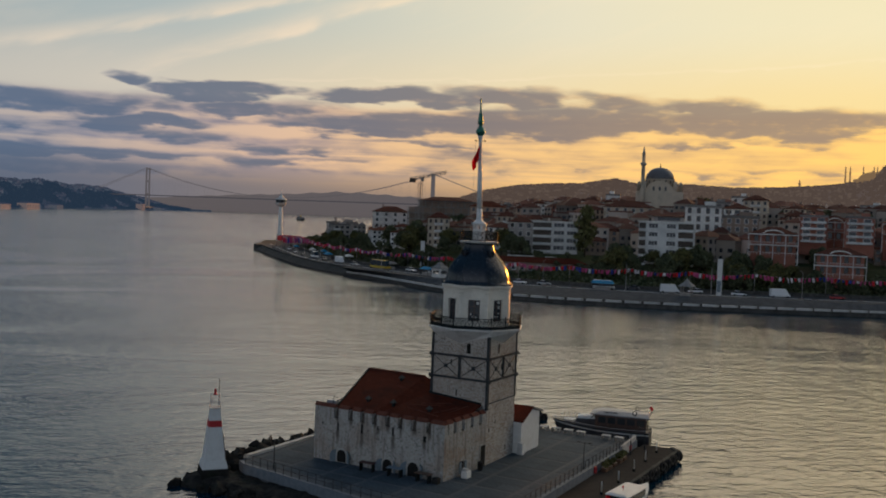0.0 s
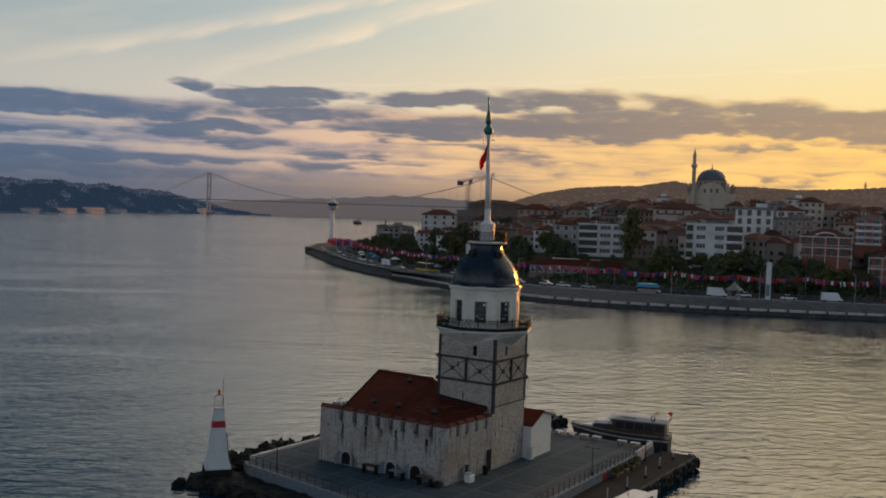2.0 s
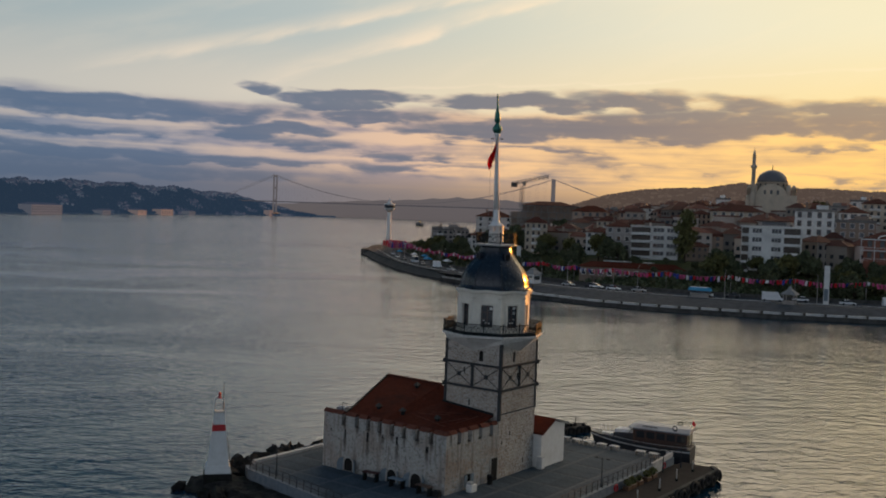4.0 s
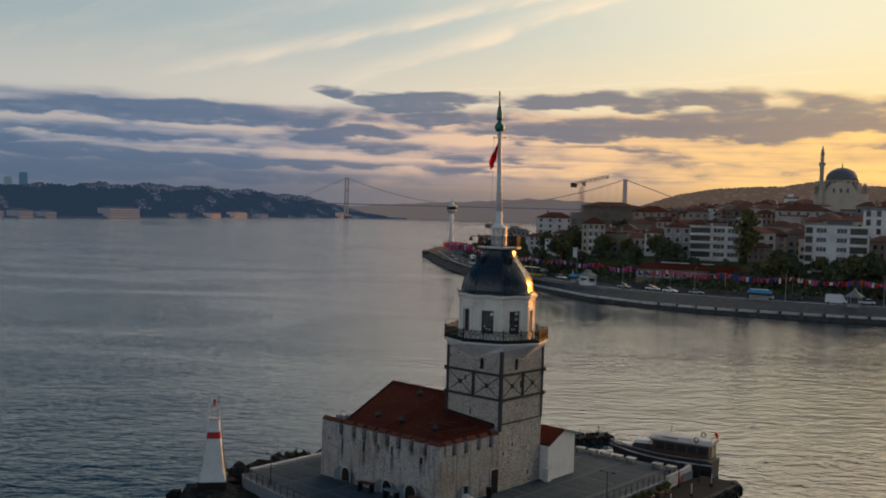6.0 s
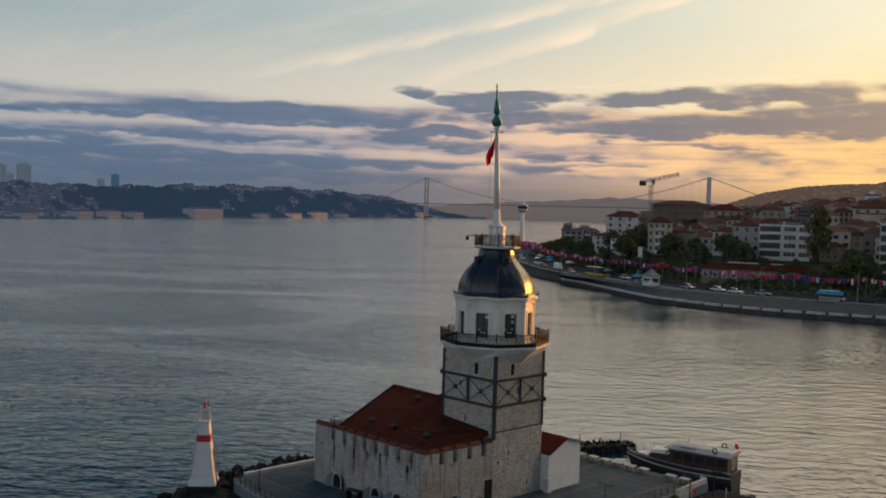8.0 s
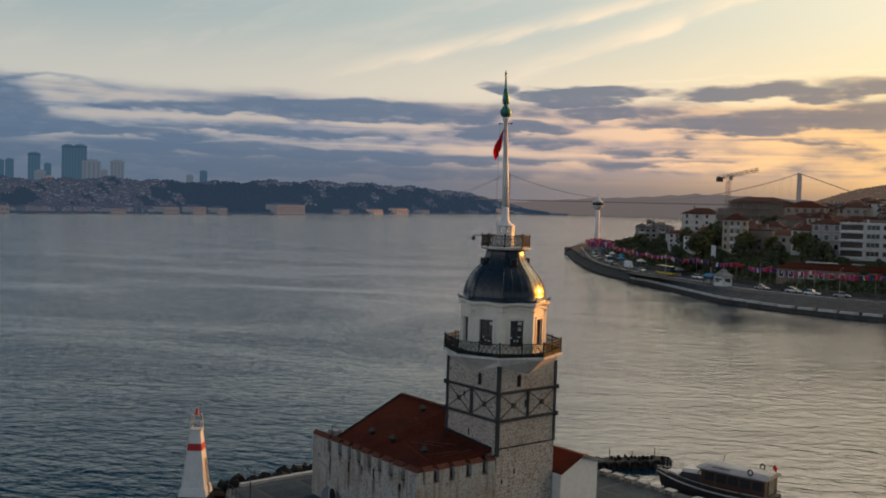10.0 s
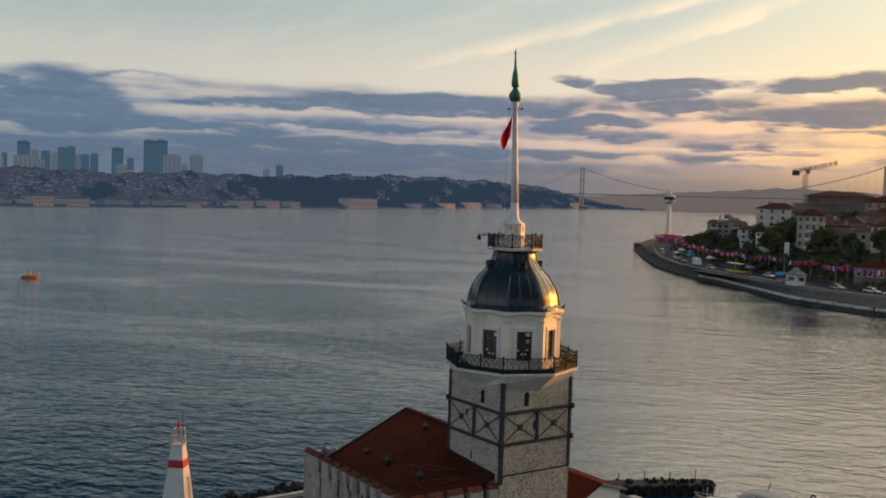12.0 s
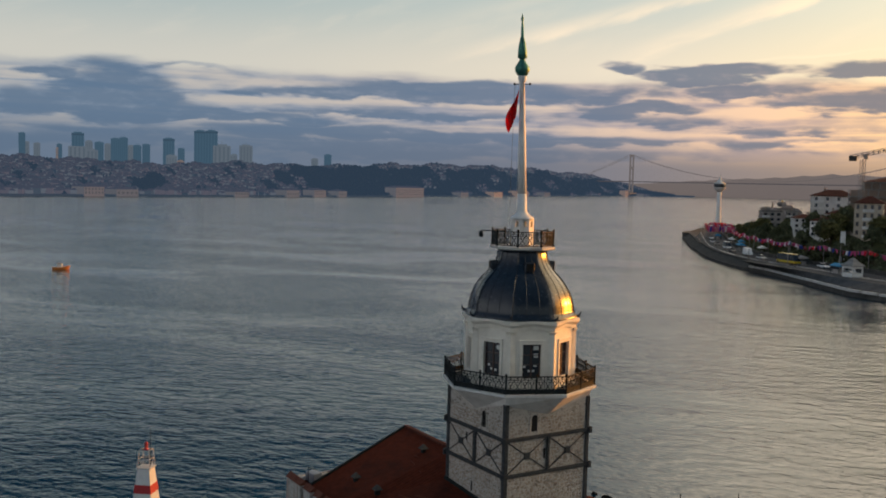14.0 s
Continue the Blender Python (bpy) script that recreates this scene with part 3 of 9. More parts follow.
def on_land(x, y):
    ring = BACK[::-1] + COAST[1:] + [(1500, 1000), (1500, 2600), (-620, 2600)]
    inside = np.zeros(np.shape(x), bool)
    for (ax, ay), (bx, by) in zip(ring, ring[1:] + ring[:1]):
        hit = (ay > y) != (by > y)
        with np.errstate(divide="ignore", invalid="ignore"):
            inside ^= hit & (x < (bx - ax) * (y - ay) / (by - ay if by != ay else 1e-9) + ax)
    return inside


def rise(x, y):
    """The height of the ground behind the coast road."""
    x, y = np.asarray(x, float), np.asarray(y, float)
    d = coast_distance(x, y)
    k = np.clip((x + 350) / 190, 0.12, 1.0)
    az = np.degrees(np.arctan2(y, x))
    h = 3.4 + k * (8.5 * ss(21, 42, d) + 14.0 * ss(45, 150, d) + 4 * ss(150, 330, d))
    h = h + 6 * ss(470, 930, np.hypot(x, y)) * ss(121.5, 109, az) * (1 + 0.16 * np.sin(x / 110.0) + 0.10 * np.sin(y / 70.0 + x / 45.0))
    return np.where(on_land(x, y) & (d > 19), h, np.where(on_land(x, y) & (d > 12), 1.0, -6.0))


def sheet(name, xs, ys, height, mat, **tags):
    """A ground sheet over a grid."""
    gx, gy = np.meshgrid(xs, ys)
    gz = height(gx, gy)
    n, m = gx.shape
    verts = np.stack([gx, gy, gz], -1).reshape(-1, 3)
    faces = [(j * m + i, j * m + i + 1, (j + 1) * m + i + 1, (j + 1) * m + i) for j in range(n - 1) for i in range(m - 1)]
    me = bpy.data.meshes.new(name)
    me.from_pydata(verts.tolist(), [], faces)
    me.materials.append(mat)
    for p in me.polygons:
        p.use_smooth = True
    return tagged(new(name, me), **tags)


sheet("ground", np.concatenate([np.arange(-720, -340, 20), np.arange(-340, 160, 5), np.arange(160, 1200, 40)]),
      np.concatenate([np.arange(180, 480, 5), np.arange(480, 1700, 20)]), rise, GRASS,
      label="wooded slope rising behind the coast road", category="ground", kind="structure")


def strip(name, s0, s1, profile, mat, step=5.0, **tags):
    """A ribbon along the coast with the cross-section (distance inland, height)."""
    bm = bmesh.new()
    rows = []
    for s in np.arange(s0, s1 + 0.1, step):
        row = []
        for d, z in profile:
            x, y, _ = inland(s, d)
            row.append(bm.verts.new((x, y, z)))
        rows.append(row)
    for a, b in zip(rows, rows[1:]):
        for i in range(len(profile) - 1):
            bm.faces.new((a[i], b[i], b[i + 1], a[i + 1]))
    return tagged(solid(name, bm, mat), **tags)


END = float(ARC[-1]) - 8
LEDGE = 215.0
WATERLINE = [(-331, 354), (-256, 282.5), (-207, 244), (-176, 224), (-158, 213), (-133, 198), (-106, 182), (-82, 177), (-63, 178), (-34, 189), (-5, 204), (19, 218), (114, 269), (430, 436)]


def edge_off(s):
    """How far inland of the coast curve the water's edge lies; below zero on the seaward side."""
    x, y, a = inland(s, 0.0)
    nx, ny = -math.sin(radians(a)), math.cos(radians(a))
    best = 0.0
    for (ax, ay), (bx, by) in zip(WATERLINE, WATERLINE[1:]):
        den = nx * (by - ay) - ny * (bx - ax)
        if abs(den) < 1e-6:
            continue
        d = ((ax - x) * (by - ay) - (ay - y) * (bx - ax)) / den
        u = ((ax - x) * ny - (ay - y) * nx) / den
        if -0.02 <= u <= 1.02 and abs(d) < 25:
            best = d
            break
    return float(np.clip(best, -14.0, 5.0))


def shore(name, s0, s1, profile, mat, step=5.0, **tags):
    """A ribbon along the coast; each profile point is (part of the edge's offset, distance inland, height)."""
    bm = bmesh.new()
    rows = []
    for s in np.arange(s0, s1 + 0.1, step):
        e = edge_off(s)
        rows.append([bm.verts.new((*inland(s, k * e + d)[:2], z)) for k, d, z in profile])
    for p, q in zip(rows, rows[1:]):
        for i in range(len(profile) - 1):
            bm.faces.new((p[i], q[i], q[i + 1], p[i + 1]))
    return tagged(solid(name, bm, mat), **tags)


shore("quay_slope", 0, LEDGE, [(1, 0.2, 0.9), (1, 0.6, 1.05), (1, 3.0, 2.75), (1, 3.1, 3.36), (1, 3.5, 3.38)], QUAY, label="sloping dark grey stone face of the quay", category="quay", kind="structure")
shore("quay_wall", 0, LEDGE, [(1, 0, -3), (1, 0.1, 0.9), (1, 0.25, 0.92)], QUAY, label="dark weathered stone quay wall above the water", category="quay wall", kind="structure")
shore("quay_ledge", LEDGE, END, [(1, 0, -3), (1, 0.1, 1.15), (1, 1.9, 1.2), (1, 2.0, 1.75), (1, 2.5, 1.8)], QUAY, label="low stone quay ledge with stained face", category="quay", kind="structure")
shore("pavement", 0, LEDGE, [(1, 3.4, 3.39), (0, 9.5, 3.42)], PROM, label="grey paved seaside promenade", category="pavement", kind="structure")
shore("pavement_slope", LEDGE, END, [(1, 2.4, 1.79), (0, 2.6, 3.36), (0, 9.5, 3.42)], PROM, label="broad grey promenade falling gently to the quay", category="pavement", kind="structure")
strip("kerb", 0, END, [(9.5, 3.30), (9.5, 3.56), (9.8, 3.56), (9.8, 3.30)], PALE, label="pale concrete road kerb", category="kerb", kind="structure")
strip("road", 0, END, [(9.8, 3.44), (19.5, 3.46)], ASPHALT, label="dark asphalt coast road", category="road", kind="structure")
strip("retaining_wall", 0, END, [(19.5, 3.3), (19.6, 4.6), (20.0, 4.6), (24.0, 4.4)], QUAY, label="low dark retaining wall behind the road", category="wall", kind="structure")
# the rounded head of the quay
bm = bmesh.new()
slab(bm, [(-331, 354), (-329, 352.5), (-322, 346), (-300, 352), (-290, 380), (-300, 420), (-352, 432), (-374, 424), (-372, 412), (-337, 366), (-335, 360)], -3, 3.38)
tagged(solid("quay_head", bm, QUAY), "rounded stone head of the quay", "quay", kind="structure")

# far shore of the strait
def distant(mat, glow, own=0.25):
    """Haze of kilometres of bright evening air, painted in as emission; little own colour stays."""
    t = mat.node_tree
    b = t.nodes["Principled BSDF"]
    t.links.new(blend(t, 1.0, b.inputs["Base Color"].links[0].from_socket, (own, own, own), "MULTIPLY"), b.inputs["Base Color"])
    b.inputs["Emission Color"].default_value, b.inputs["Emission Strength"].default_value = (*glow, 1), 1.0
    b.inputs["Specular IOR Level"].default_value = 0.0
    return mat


# the colour passed to distant() is the haze painted over each hill
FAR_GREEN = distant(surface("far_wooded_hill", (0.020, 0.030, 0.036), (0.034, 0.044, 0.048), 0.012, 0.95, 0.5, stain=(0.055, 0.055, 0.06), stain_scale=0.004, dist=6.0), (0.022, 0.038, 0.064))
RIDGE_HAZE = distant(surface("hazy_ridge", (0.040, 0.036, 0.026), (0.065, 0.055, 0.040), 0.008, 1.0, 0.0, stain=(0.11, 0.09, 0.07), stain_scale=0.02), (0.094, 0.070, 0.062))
# backdrop hills: their pinkish haze is an emission of their own
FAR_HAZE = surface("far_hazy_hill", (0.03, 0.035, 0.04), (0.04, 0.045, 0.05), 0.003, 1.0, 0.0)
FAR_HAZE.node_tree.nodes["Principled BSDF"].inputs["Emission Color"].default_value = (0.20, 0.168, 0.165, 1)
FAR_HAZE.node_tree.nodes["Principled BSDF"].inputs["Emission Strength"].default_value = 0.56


def far_shore(az):
    return np.interp(az, [128, 133.6, 135.5, 137.5, 140, 143, 148, 153, 160, 165, 175, 190, 215],
                     [4300, 4120, 3950, 3650, 3150, 2600, 2050, 1680, 1420, 1290, 1130, 1050, 1000])


def far_rise(az, r):
    """Height r metres behind the far shore."""
    top = np.interp(az, [128, 134.6, 136, 137.7, 139, 141, 144.5, 148, 151.4, 155, 158, 161, 165, 168, 174, 185, 215],
                    [0, 4, 18, 52, 72, 82, 84, 80, 72, 60, 57, 57, 46, 50, 53, 56, 56])
    wob = 1 + 0.05 * np.sin(az * 2.1) * np.sin(r / 190.0) + 0.025 * np.sin(az * 5.3 + r / 90.0)
    return 2.5 + top * ss(10, 900, r) * wob


def polar(az, dist):
    return dist * np.cos(np.radians(az)), dist * np.sin(np.radians(az))


def land_fan(name, azs, rs, dist_of, height_of, mat, **tags):
    a, r = np.meshgrid(azs, rs)
    x, y = polar(a, np.minimum(dist_of(a) + r, 4700))
    z = height_of(a, r)
    z[0] = -3
    n, m = a.shape
    verts = np.stack([x, y, z], -1).reshape(-1, 3)
    faces = [(j * m + i, (j + 1) * m + i, (j + 1) * m + i + 1, j * m + i + 1) for j in range(n - 1) for i in range(m - 1)]
    me = bpy.data.meshes.new(name)
    me.from_pydata(verts.tolist(), [], faces)
    me.materials.append(mat)
    for p in me.polygons:
        p.use_smooth = True
    return tagged(new(name, me), **tags)


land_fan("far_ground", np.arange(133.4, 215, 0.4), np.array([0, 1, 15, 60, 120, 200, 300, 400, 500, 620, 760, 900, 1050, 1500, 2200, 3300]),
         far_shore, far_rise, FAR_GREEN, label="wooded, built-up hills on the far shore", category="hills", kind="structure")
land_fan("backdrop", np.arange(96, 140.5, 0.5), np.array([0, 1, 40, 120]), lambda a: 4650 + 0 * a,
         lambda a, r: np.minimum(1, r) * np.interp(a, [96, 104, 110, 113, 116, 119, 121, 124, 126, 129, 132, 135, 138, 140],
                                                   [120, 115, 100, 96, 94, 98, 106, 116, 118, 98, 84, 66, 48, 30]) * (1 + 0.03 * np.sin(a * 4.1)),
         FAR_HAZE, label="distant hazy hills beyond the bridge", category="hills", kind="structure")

# below azimuth 93, unseen, the ridge is raised to keep low sun off the islet
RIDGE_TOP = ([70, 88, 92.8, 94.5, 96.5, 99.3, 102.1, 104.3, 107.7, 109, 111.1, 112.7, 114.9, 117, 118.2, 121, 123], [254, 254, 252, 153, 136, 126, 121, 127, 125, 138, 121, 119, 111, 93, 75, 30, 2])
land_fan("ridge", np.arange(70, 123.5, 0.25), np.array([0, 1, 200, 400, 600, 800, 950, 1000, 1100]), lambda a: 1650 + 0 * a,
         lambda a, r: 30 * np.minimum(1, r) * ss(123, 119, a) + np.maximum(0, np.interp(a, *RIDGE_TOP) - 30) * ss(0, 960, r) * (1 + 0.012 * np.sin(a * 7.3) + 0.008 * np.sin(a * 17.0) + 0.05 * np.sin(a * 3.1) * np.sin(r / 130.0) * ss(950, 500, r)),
         RIDGE_HAZE, label="hazy brown ridge behind the town, raised out of view to block the sun", category="hills", kind="structure")

# ---- islet: terrace, pier, rocks ----
Z0 = 1.6
bm = bmesh.new()
TERRACE = [(-14.3, -15.9), (-1.4, -18.1), (11.4, -19.6), (11.2, 15.8), (-16.0, 14.6), (-15.9, -14.0), (-15.4, -15.2)]
slab(bm, TERRACE, -2.5, Z0)
terrace = solid("floor", bm, STRIP, "terrace paved in dark slabs between pale strips", "terrace", "structure")


def inside_plan(x, y, ring):
    hit = False
    for (ax, ay), (bx, by) in zip(ring, ring[1:] + ring[:1]):
        if (ay > y) != (by > y) and x < (bx - ax) * (y - ay) / (by - ay) + ax:
            hit = not hit
    return hit


bm = bmesh.new()
box(bm, 0, 0, 0, 1.80, 1.80, 0.012)
slab_mesh = mesh_of("paving_slab", bm, PAVE)
for i in range(-4, 4):
    for j in range(-5, 4):
        for u in (-0.91, 0.91):
            for v in (-0.91, 0.91):
                x, y = 4 * i + 3 + u, 4 * j + 0.7 + v
                if all(inside_plan(x + p, y + q, TERRACE) for p in (-1, 1) for q in (-1, 1)) and not (-11.3 < x < 3.2 and -10.3 < y < 3.2):
                    ob = repeat("paving_slab", slab_mesh, terrace, 0, 0, 0)
                    ob.matrix_basis = Matrix.Translation(Vector((x, y, Z0)) - terrace.location)

# low painted parapet round the terrace
bm = bmesh.new()
for (ax, ay), (bx, by) in zip(TERRACE[-1:] + TERRACE[:3], TERRACE[:4]):
    bar(bm, (ax, ay, Z0 - 0.3), (bx, by, Z0 - 0.3), 0.35, 0.86)
parapet = solid("parapet", bm, WALLBLUE, "low bluish-white painted wall edging the terrace", "low wall", "structure")
bm = bmesh.new()
bar(bm, (-15.9, -14.0, Z0 + 0.1), (-16.0, 14.6, Z0 + 0.1), 0.45, 0.3)
solid("parapet_back", bm, PALE, "pale stone kerb along the back of the terrace", "kerb", "structure")


def railing(a, b, n):
    """A post-and-rail guard between two places."""
    ob = thing("railing", a, "thin grey steel railing with upright posts on the low wall", "railing", "terrace railings")
    a, b = Vector(a), Vector(b)
    for i in range(n + 1):
        p = a.lerp(b, i / n)
        bm = bmesh.new()
        rod(bm, p, p + Vector((0, 0, 0.95)), 0.035)
        part("post", bm, BRACE, ob)
    for z in (0.5, 0.92):
        bm = bmesh.new()
        rod(bm, a + Vector((0, 0, z)), b + Vector((0, 0, z)), 0.022)
        part("rail", bm, BRACE, ob)


railing((-14.3, -15.9, Z0 + 0.05), (-1.4, -18.1, Z0 + 0.05), 13)
railing((-1.4, -18.1, Z0 + 0.05), (11.3, -19.5, Z0 + 0.05), 12)
railing((11.35, -19.5, Z0 + 0.05), (11.28, -1.0, Z0 + 0.05), 18)
railing((11.28, -1.0, Z0 + 0.05), (11.22, 12.5, Z0 + 0.05), 14)

bm = bmesh.new()
slab(bm, [(11.57, -9.0), (15.3, -6.2), (15.5, 16.2), (14.6, 17.4), (11.6, 17.3), (11.6, 16.0), (11.4, 16.0)], -2.5, 1.0)
solid("pier", bm, DECK, "lower brown-decked landing pier beside the terrace", "pier", "structure")
bm = bmesh.new()
bar(bm, (15.35, -6.1, 1.08), (15.5, 16.2, 1.08), 0.35, 0.2)
bar(bm, (15.5, 16.2, 1.08), (14.6, 17.4, 1.08), 0.35, 0.2)
solid("pier_edge_beam", bm, QUAY, "concrete edge beam of the landing pier", "edge beam", "structure")


def tyre(x, y, z, rz, r=0.40):
    bm = bmesh.new()
    n, k = 14, 6
    rings = [[((r + 0.17 * math.cos(2 * math.pi * j / k)) * math.cos(2 * math.pi * i / n), 0.13 * math.sin(2 * math.pi * j / k),
               (r + 0.17 * math.cos(2 * math.pi * j / k)) * math.sin(2 * math.pi * i / n)) for j in range(k)] for i in range(n)]
    loft(bm, rings + rings[:1], cap=False, smooth_faces=True)
    bmesh.ops.remove_doubles(bm, verts=bm.verts, dist=1e-4)
    ob = new("tyre_fender", mesh_of("tyre_fender", bm, RUBBER))
    ob.matrix_basis = pose(x, y, z, 0, 0, rz)
    return tagged(ob, "worn black tyre hung as a fender on the pier", "tyre", "tyre fenders")


first = tyre(15.83, -2.0, 0.6, 90)
for i in range(15):
    copy_thing(first, pose(15.85, -0.8 + 1.17 * i + 0.2 * math.sin(i * 3.1), 0.72 + 0.22 * math.sin(i * 2.3), 0, 9 * math.sin(i * 1.7), 90 + 8 * math.sin(i * 4.1)))
for i in range(3):
    copy_thing(first, pose(15.7 - 0.42 * i, 16.5 + 0.5 * i, 0.6, 0, 0, 132))


def pile(x, y, h=1.05):
    ob = thing("mooring_post", (x, y, 1.0), "white mooring post with a dark foot on the pier", "post", "pier mooring posts")
    bm = bmesh.new()
    turned(bm, [(0.14, 1.0), (0.14, 1.2), (0.08, 1.22)], 10, x, y)
    part("foot", bm, IRON, ob)
    bm = bmesh.new()
    turned(bm, [(0.04, 1.2), (0.04, 1.0 + h), (0.025, 1.05 + h)], 10, x, y)
    part("shank", bm, WHITE, ob)


for x, y in ((14.3, -3.0), (14.3, 1.4), (14.2, 6.1), (14.0, 10.3), (13.8, 14.6)):
    pile(x, y)


def rock(bm, x, y, z, r, rnd):
    made = bmesh.ops.create_icosphere(bm, subdivisions=1, radius=r, matrix=pose(x, y, z, rnd.uniform(0, 360), rnd.uniform(0, 360), rnd.uniform(0, 360)) @ Matrix.Diagonal((1, rnd.uniform(0.6, 1), rnd.uniform(0.5, 0.8), 1)))
    for v in made["verts"]:
        v.co += Vector((rnd.uniform(-1, 1), rnd.uniform(-1, 1), rnd.uniform(-1, 1))) * r * 0.22


def rocks(name, places, label, lift=0.0):
    rnd = random.Random(5)
    bm = bmesh.new()
    for x, y, spread, n, size in places:
        for _ in range(n):
            r = size * rnd.uniform(0.45, 1.15)
            rock(bm, x + rnd.gauss(0, spread), y + rnd.gauss(0, spread), rnd.uniform(-0.25, 0.35 + lift), r, rnd)
    tagged(solid(name, bm, ROCK), label, "rocks", kind="stuff")


rocks("breakwater_rocks", [(-18.2 - 1.3 * math.sin(i * 0.4) * 0.4, -13.5 + 1.5 * i, 0.9, 24, 0.85) for i in range(20)], "dark wet boulders piled along the back of the terrace", 0.4)
rocks("shore_rocks", [(-17.5 + 1.3 * i, -18.2 - 0.25 * i, 0.75, 11, 0.62) for i in range(14)] + [(-17.0, -17.6, 1.1, 26, 0.75), (-18.2, -18.4, 0.7, 12, 0.6)],
      "dark seaweed-covered rocks below the beacon and terrace")
rocks("far_islet_rocks", [(-8.5, 19.5, 0.9, 9, 0.5), (-7.4, 23.0, 1.0, 9, 0.5), (-5.6, 27.5, 0.9, 8, 0.5), (-12, 17.5, 1.2, 10, 0.6)], "low dark rocks awash behind the small jetty")

# ground round the beacon
bm = bmesh.new()
SHELF = [(-18.7, -18.6), (-17.6, -19.9), (-15.0, -19.6), (-11.5, -19.3), (-6, -19.7), (-1, -20.2), (4, -20.3), (0, -16.5), (-14.0, -14.8), (-16.6, -15.2), (-18.3, -16.4)]
gx, gy = [-19.6 + 0.35 * k for k in range(70)], [-21.2 + 0.35 * k for k in range(20)]


def shelf_z(x, y):
    """Jagged rock that drops into the water at its rim."""
    n = noise.fractal(Vector((x * 0.55, y * 0.55, 3.0)), 1.0, 2.1, 4) + 0.5 * abs(noise.noise(Vector((x * 1.7, y * 1.7, 9.0))))
    dist = min(((x - ax - max(0, min(1, ((x - ax) * (bx - ax) + (y - ay) * (by - ay)) / ((bx - ax) ** 2 + (by - ay) ** 2))) * (bx - ax)) ** 2
                + (y - ay - max(0, min(1, ((x - ax) * (bx - ax) + (y - ay) * (by - ay)) / ((bx - ax) ** 2 + (by - ay) ** 2))) * (by - ay)) ** 2) ** 0.5
               for (ax, ay), (bx, by) in zip(SHELF, SHELF[1:] + SHELF[:1]))
    edge = dist if inside_plan(x, y, SHELF) else -dist
    level = 0.95 if (x + 16.4) ** 2 + (y + 17.7) ** 2 < 2.6 else 0.72
    return -0.9 + (0.9 + level) * float(ss(-0.7, 0.7, edge + 0.55 * n)) + 0.28 * n * (1 if level < 0.9 else 0.2)


rows = [[bm.verts.new((x, y, shelf_z(x, y))) for x in gx] for y in gy]
for a, b in zip(rows, rows[1:]):
    for k in range(len(gx) - 1):
        bm.faces.new((a[k], a[k + 1], b[k + 1], b[k]))
solid("rock_shelf", bm, ROCK, "dark rocky shelf under the beacon", "rock shelf", "structure")


# ---- castle and tower ----
castle = thing("castle", (-4, -4, Z0), "weathered rubble-stone fort with battlements and red roof", "castle")
PLAN = [(-11.15, -10.1), (2.6, -10.1), (2.968, -2.9), (2.3, -2.5), (2.3, 3.0), (-11.15, 3.0)]
WT0, MT = 5.6, 6.72


def outline_walls():
    """Outer walls with real slots between the merlons."""
    bm = bmesh.new()
    inner = [(-10.5, -9.5), (2.0, -9.5), (2.3, -2.9), (1.9, -2.5), (1.9, 2.4), (-10.5, 2.4)]
    lo = [bm.verts.new((x, y, Z0 - 0.3)) for x, y in PLAN]
    hi = [bm.verts.new((x, y, WT0)) for x, y in PLAN]
    li = [bm.verts.new((x, y, WT0)) for x, y in inner]
    bi = [bm.verts.new((x, y, Z0 - 0.3)) for x, y in inner]
    for i in range(6):
        j = (i + 1) % 6
        bm.faces.new((lo[i], lo[j], hi[j], hi[i]))
        bm.faces.new((hi[i], hi[j], li[j], li[i]))
        bm.faces.new((li[i], li[j], bi[j], bi[i]))
    return bm


SLOTS_F = [-8.75, -7.2, -5.9, -4.6, -3.2, -1.9, -0.5, 1.0]
DRIPS = [(x, z, n) for x, z, n in ((-8.5, 4.5, 1.5), (-5.9, 4.6, 2.2), (-2.6, 4.9, 2.3), (0.65, 4.8, 1.4), (-4.2, 5.2, 0.9))] + [(x + 0.1, WT0, 0.5 + 0.35 * (k % 3)) for k, x in enumerate(SLOTS_F)]
LIMEWASH = stone_piece("limewashed_rubble", "object", [(0.405, 0.388, 0.357), (0.425, 0.407, 0.376)], (0.33, 0.275, 0.23), 0.65, DRIPS)
wall = part("wall", outline_walls(), LIMEWASH, castle)
SLOTS_R = [-8.4, -7.0, -5.5, -4.0]


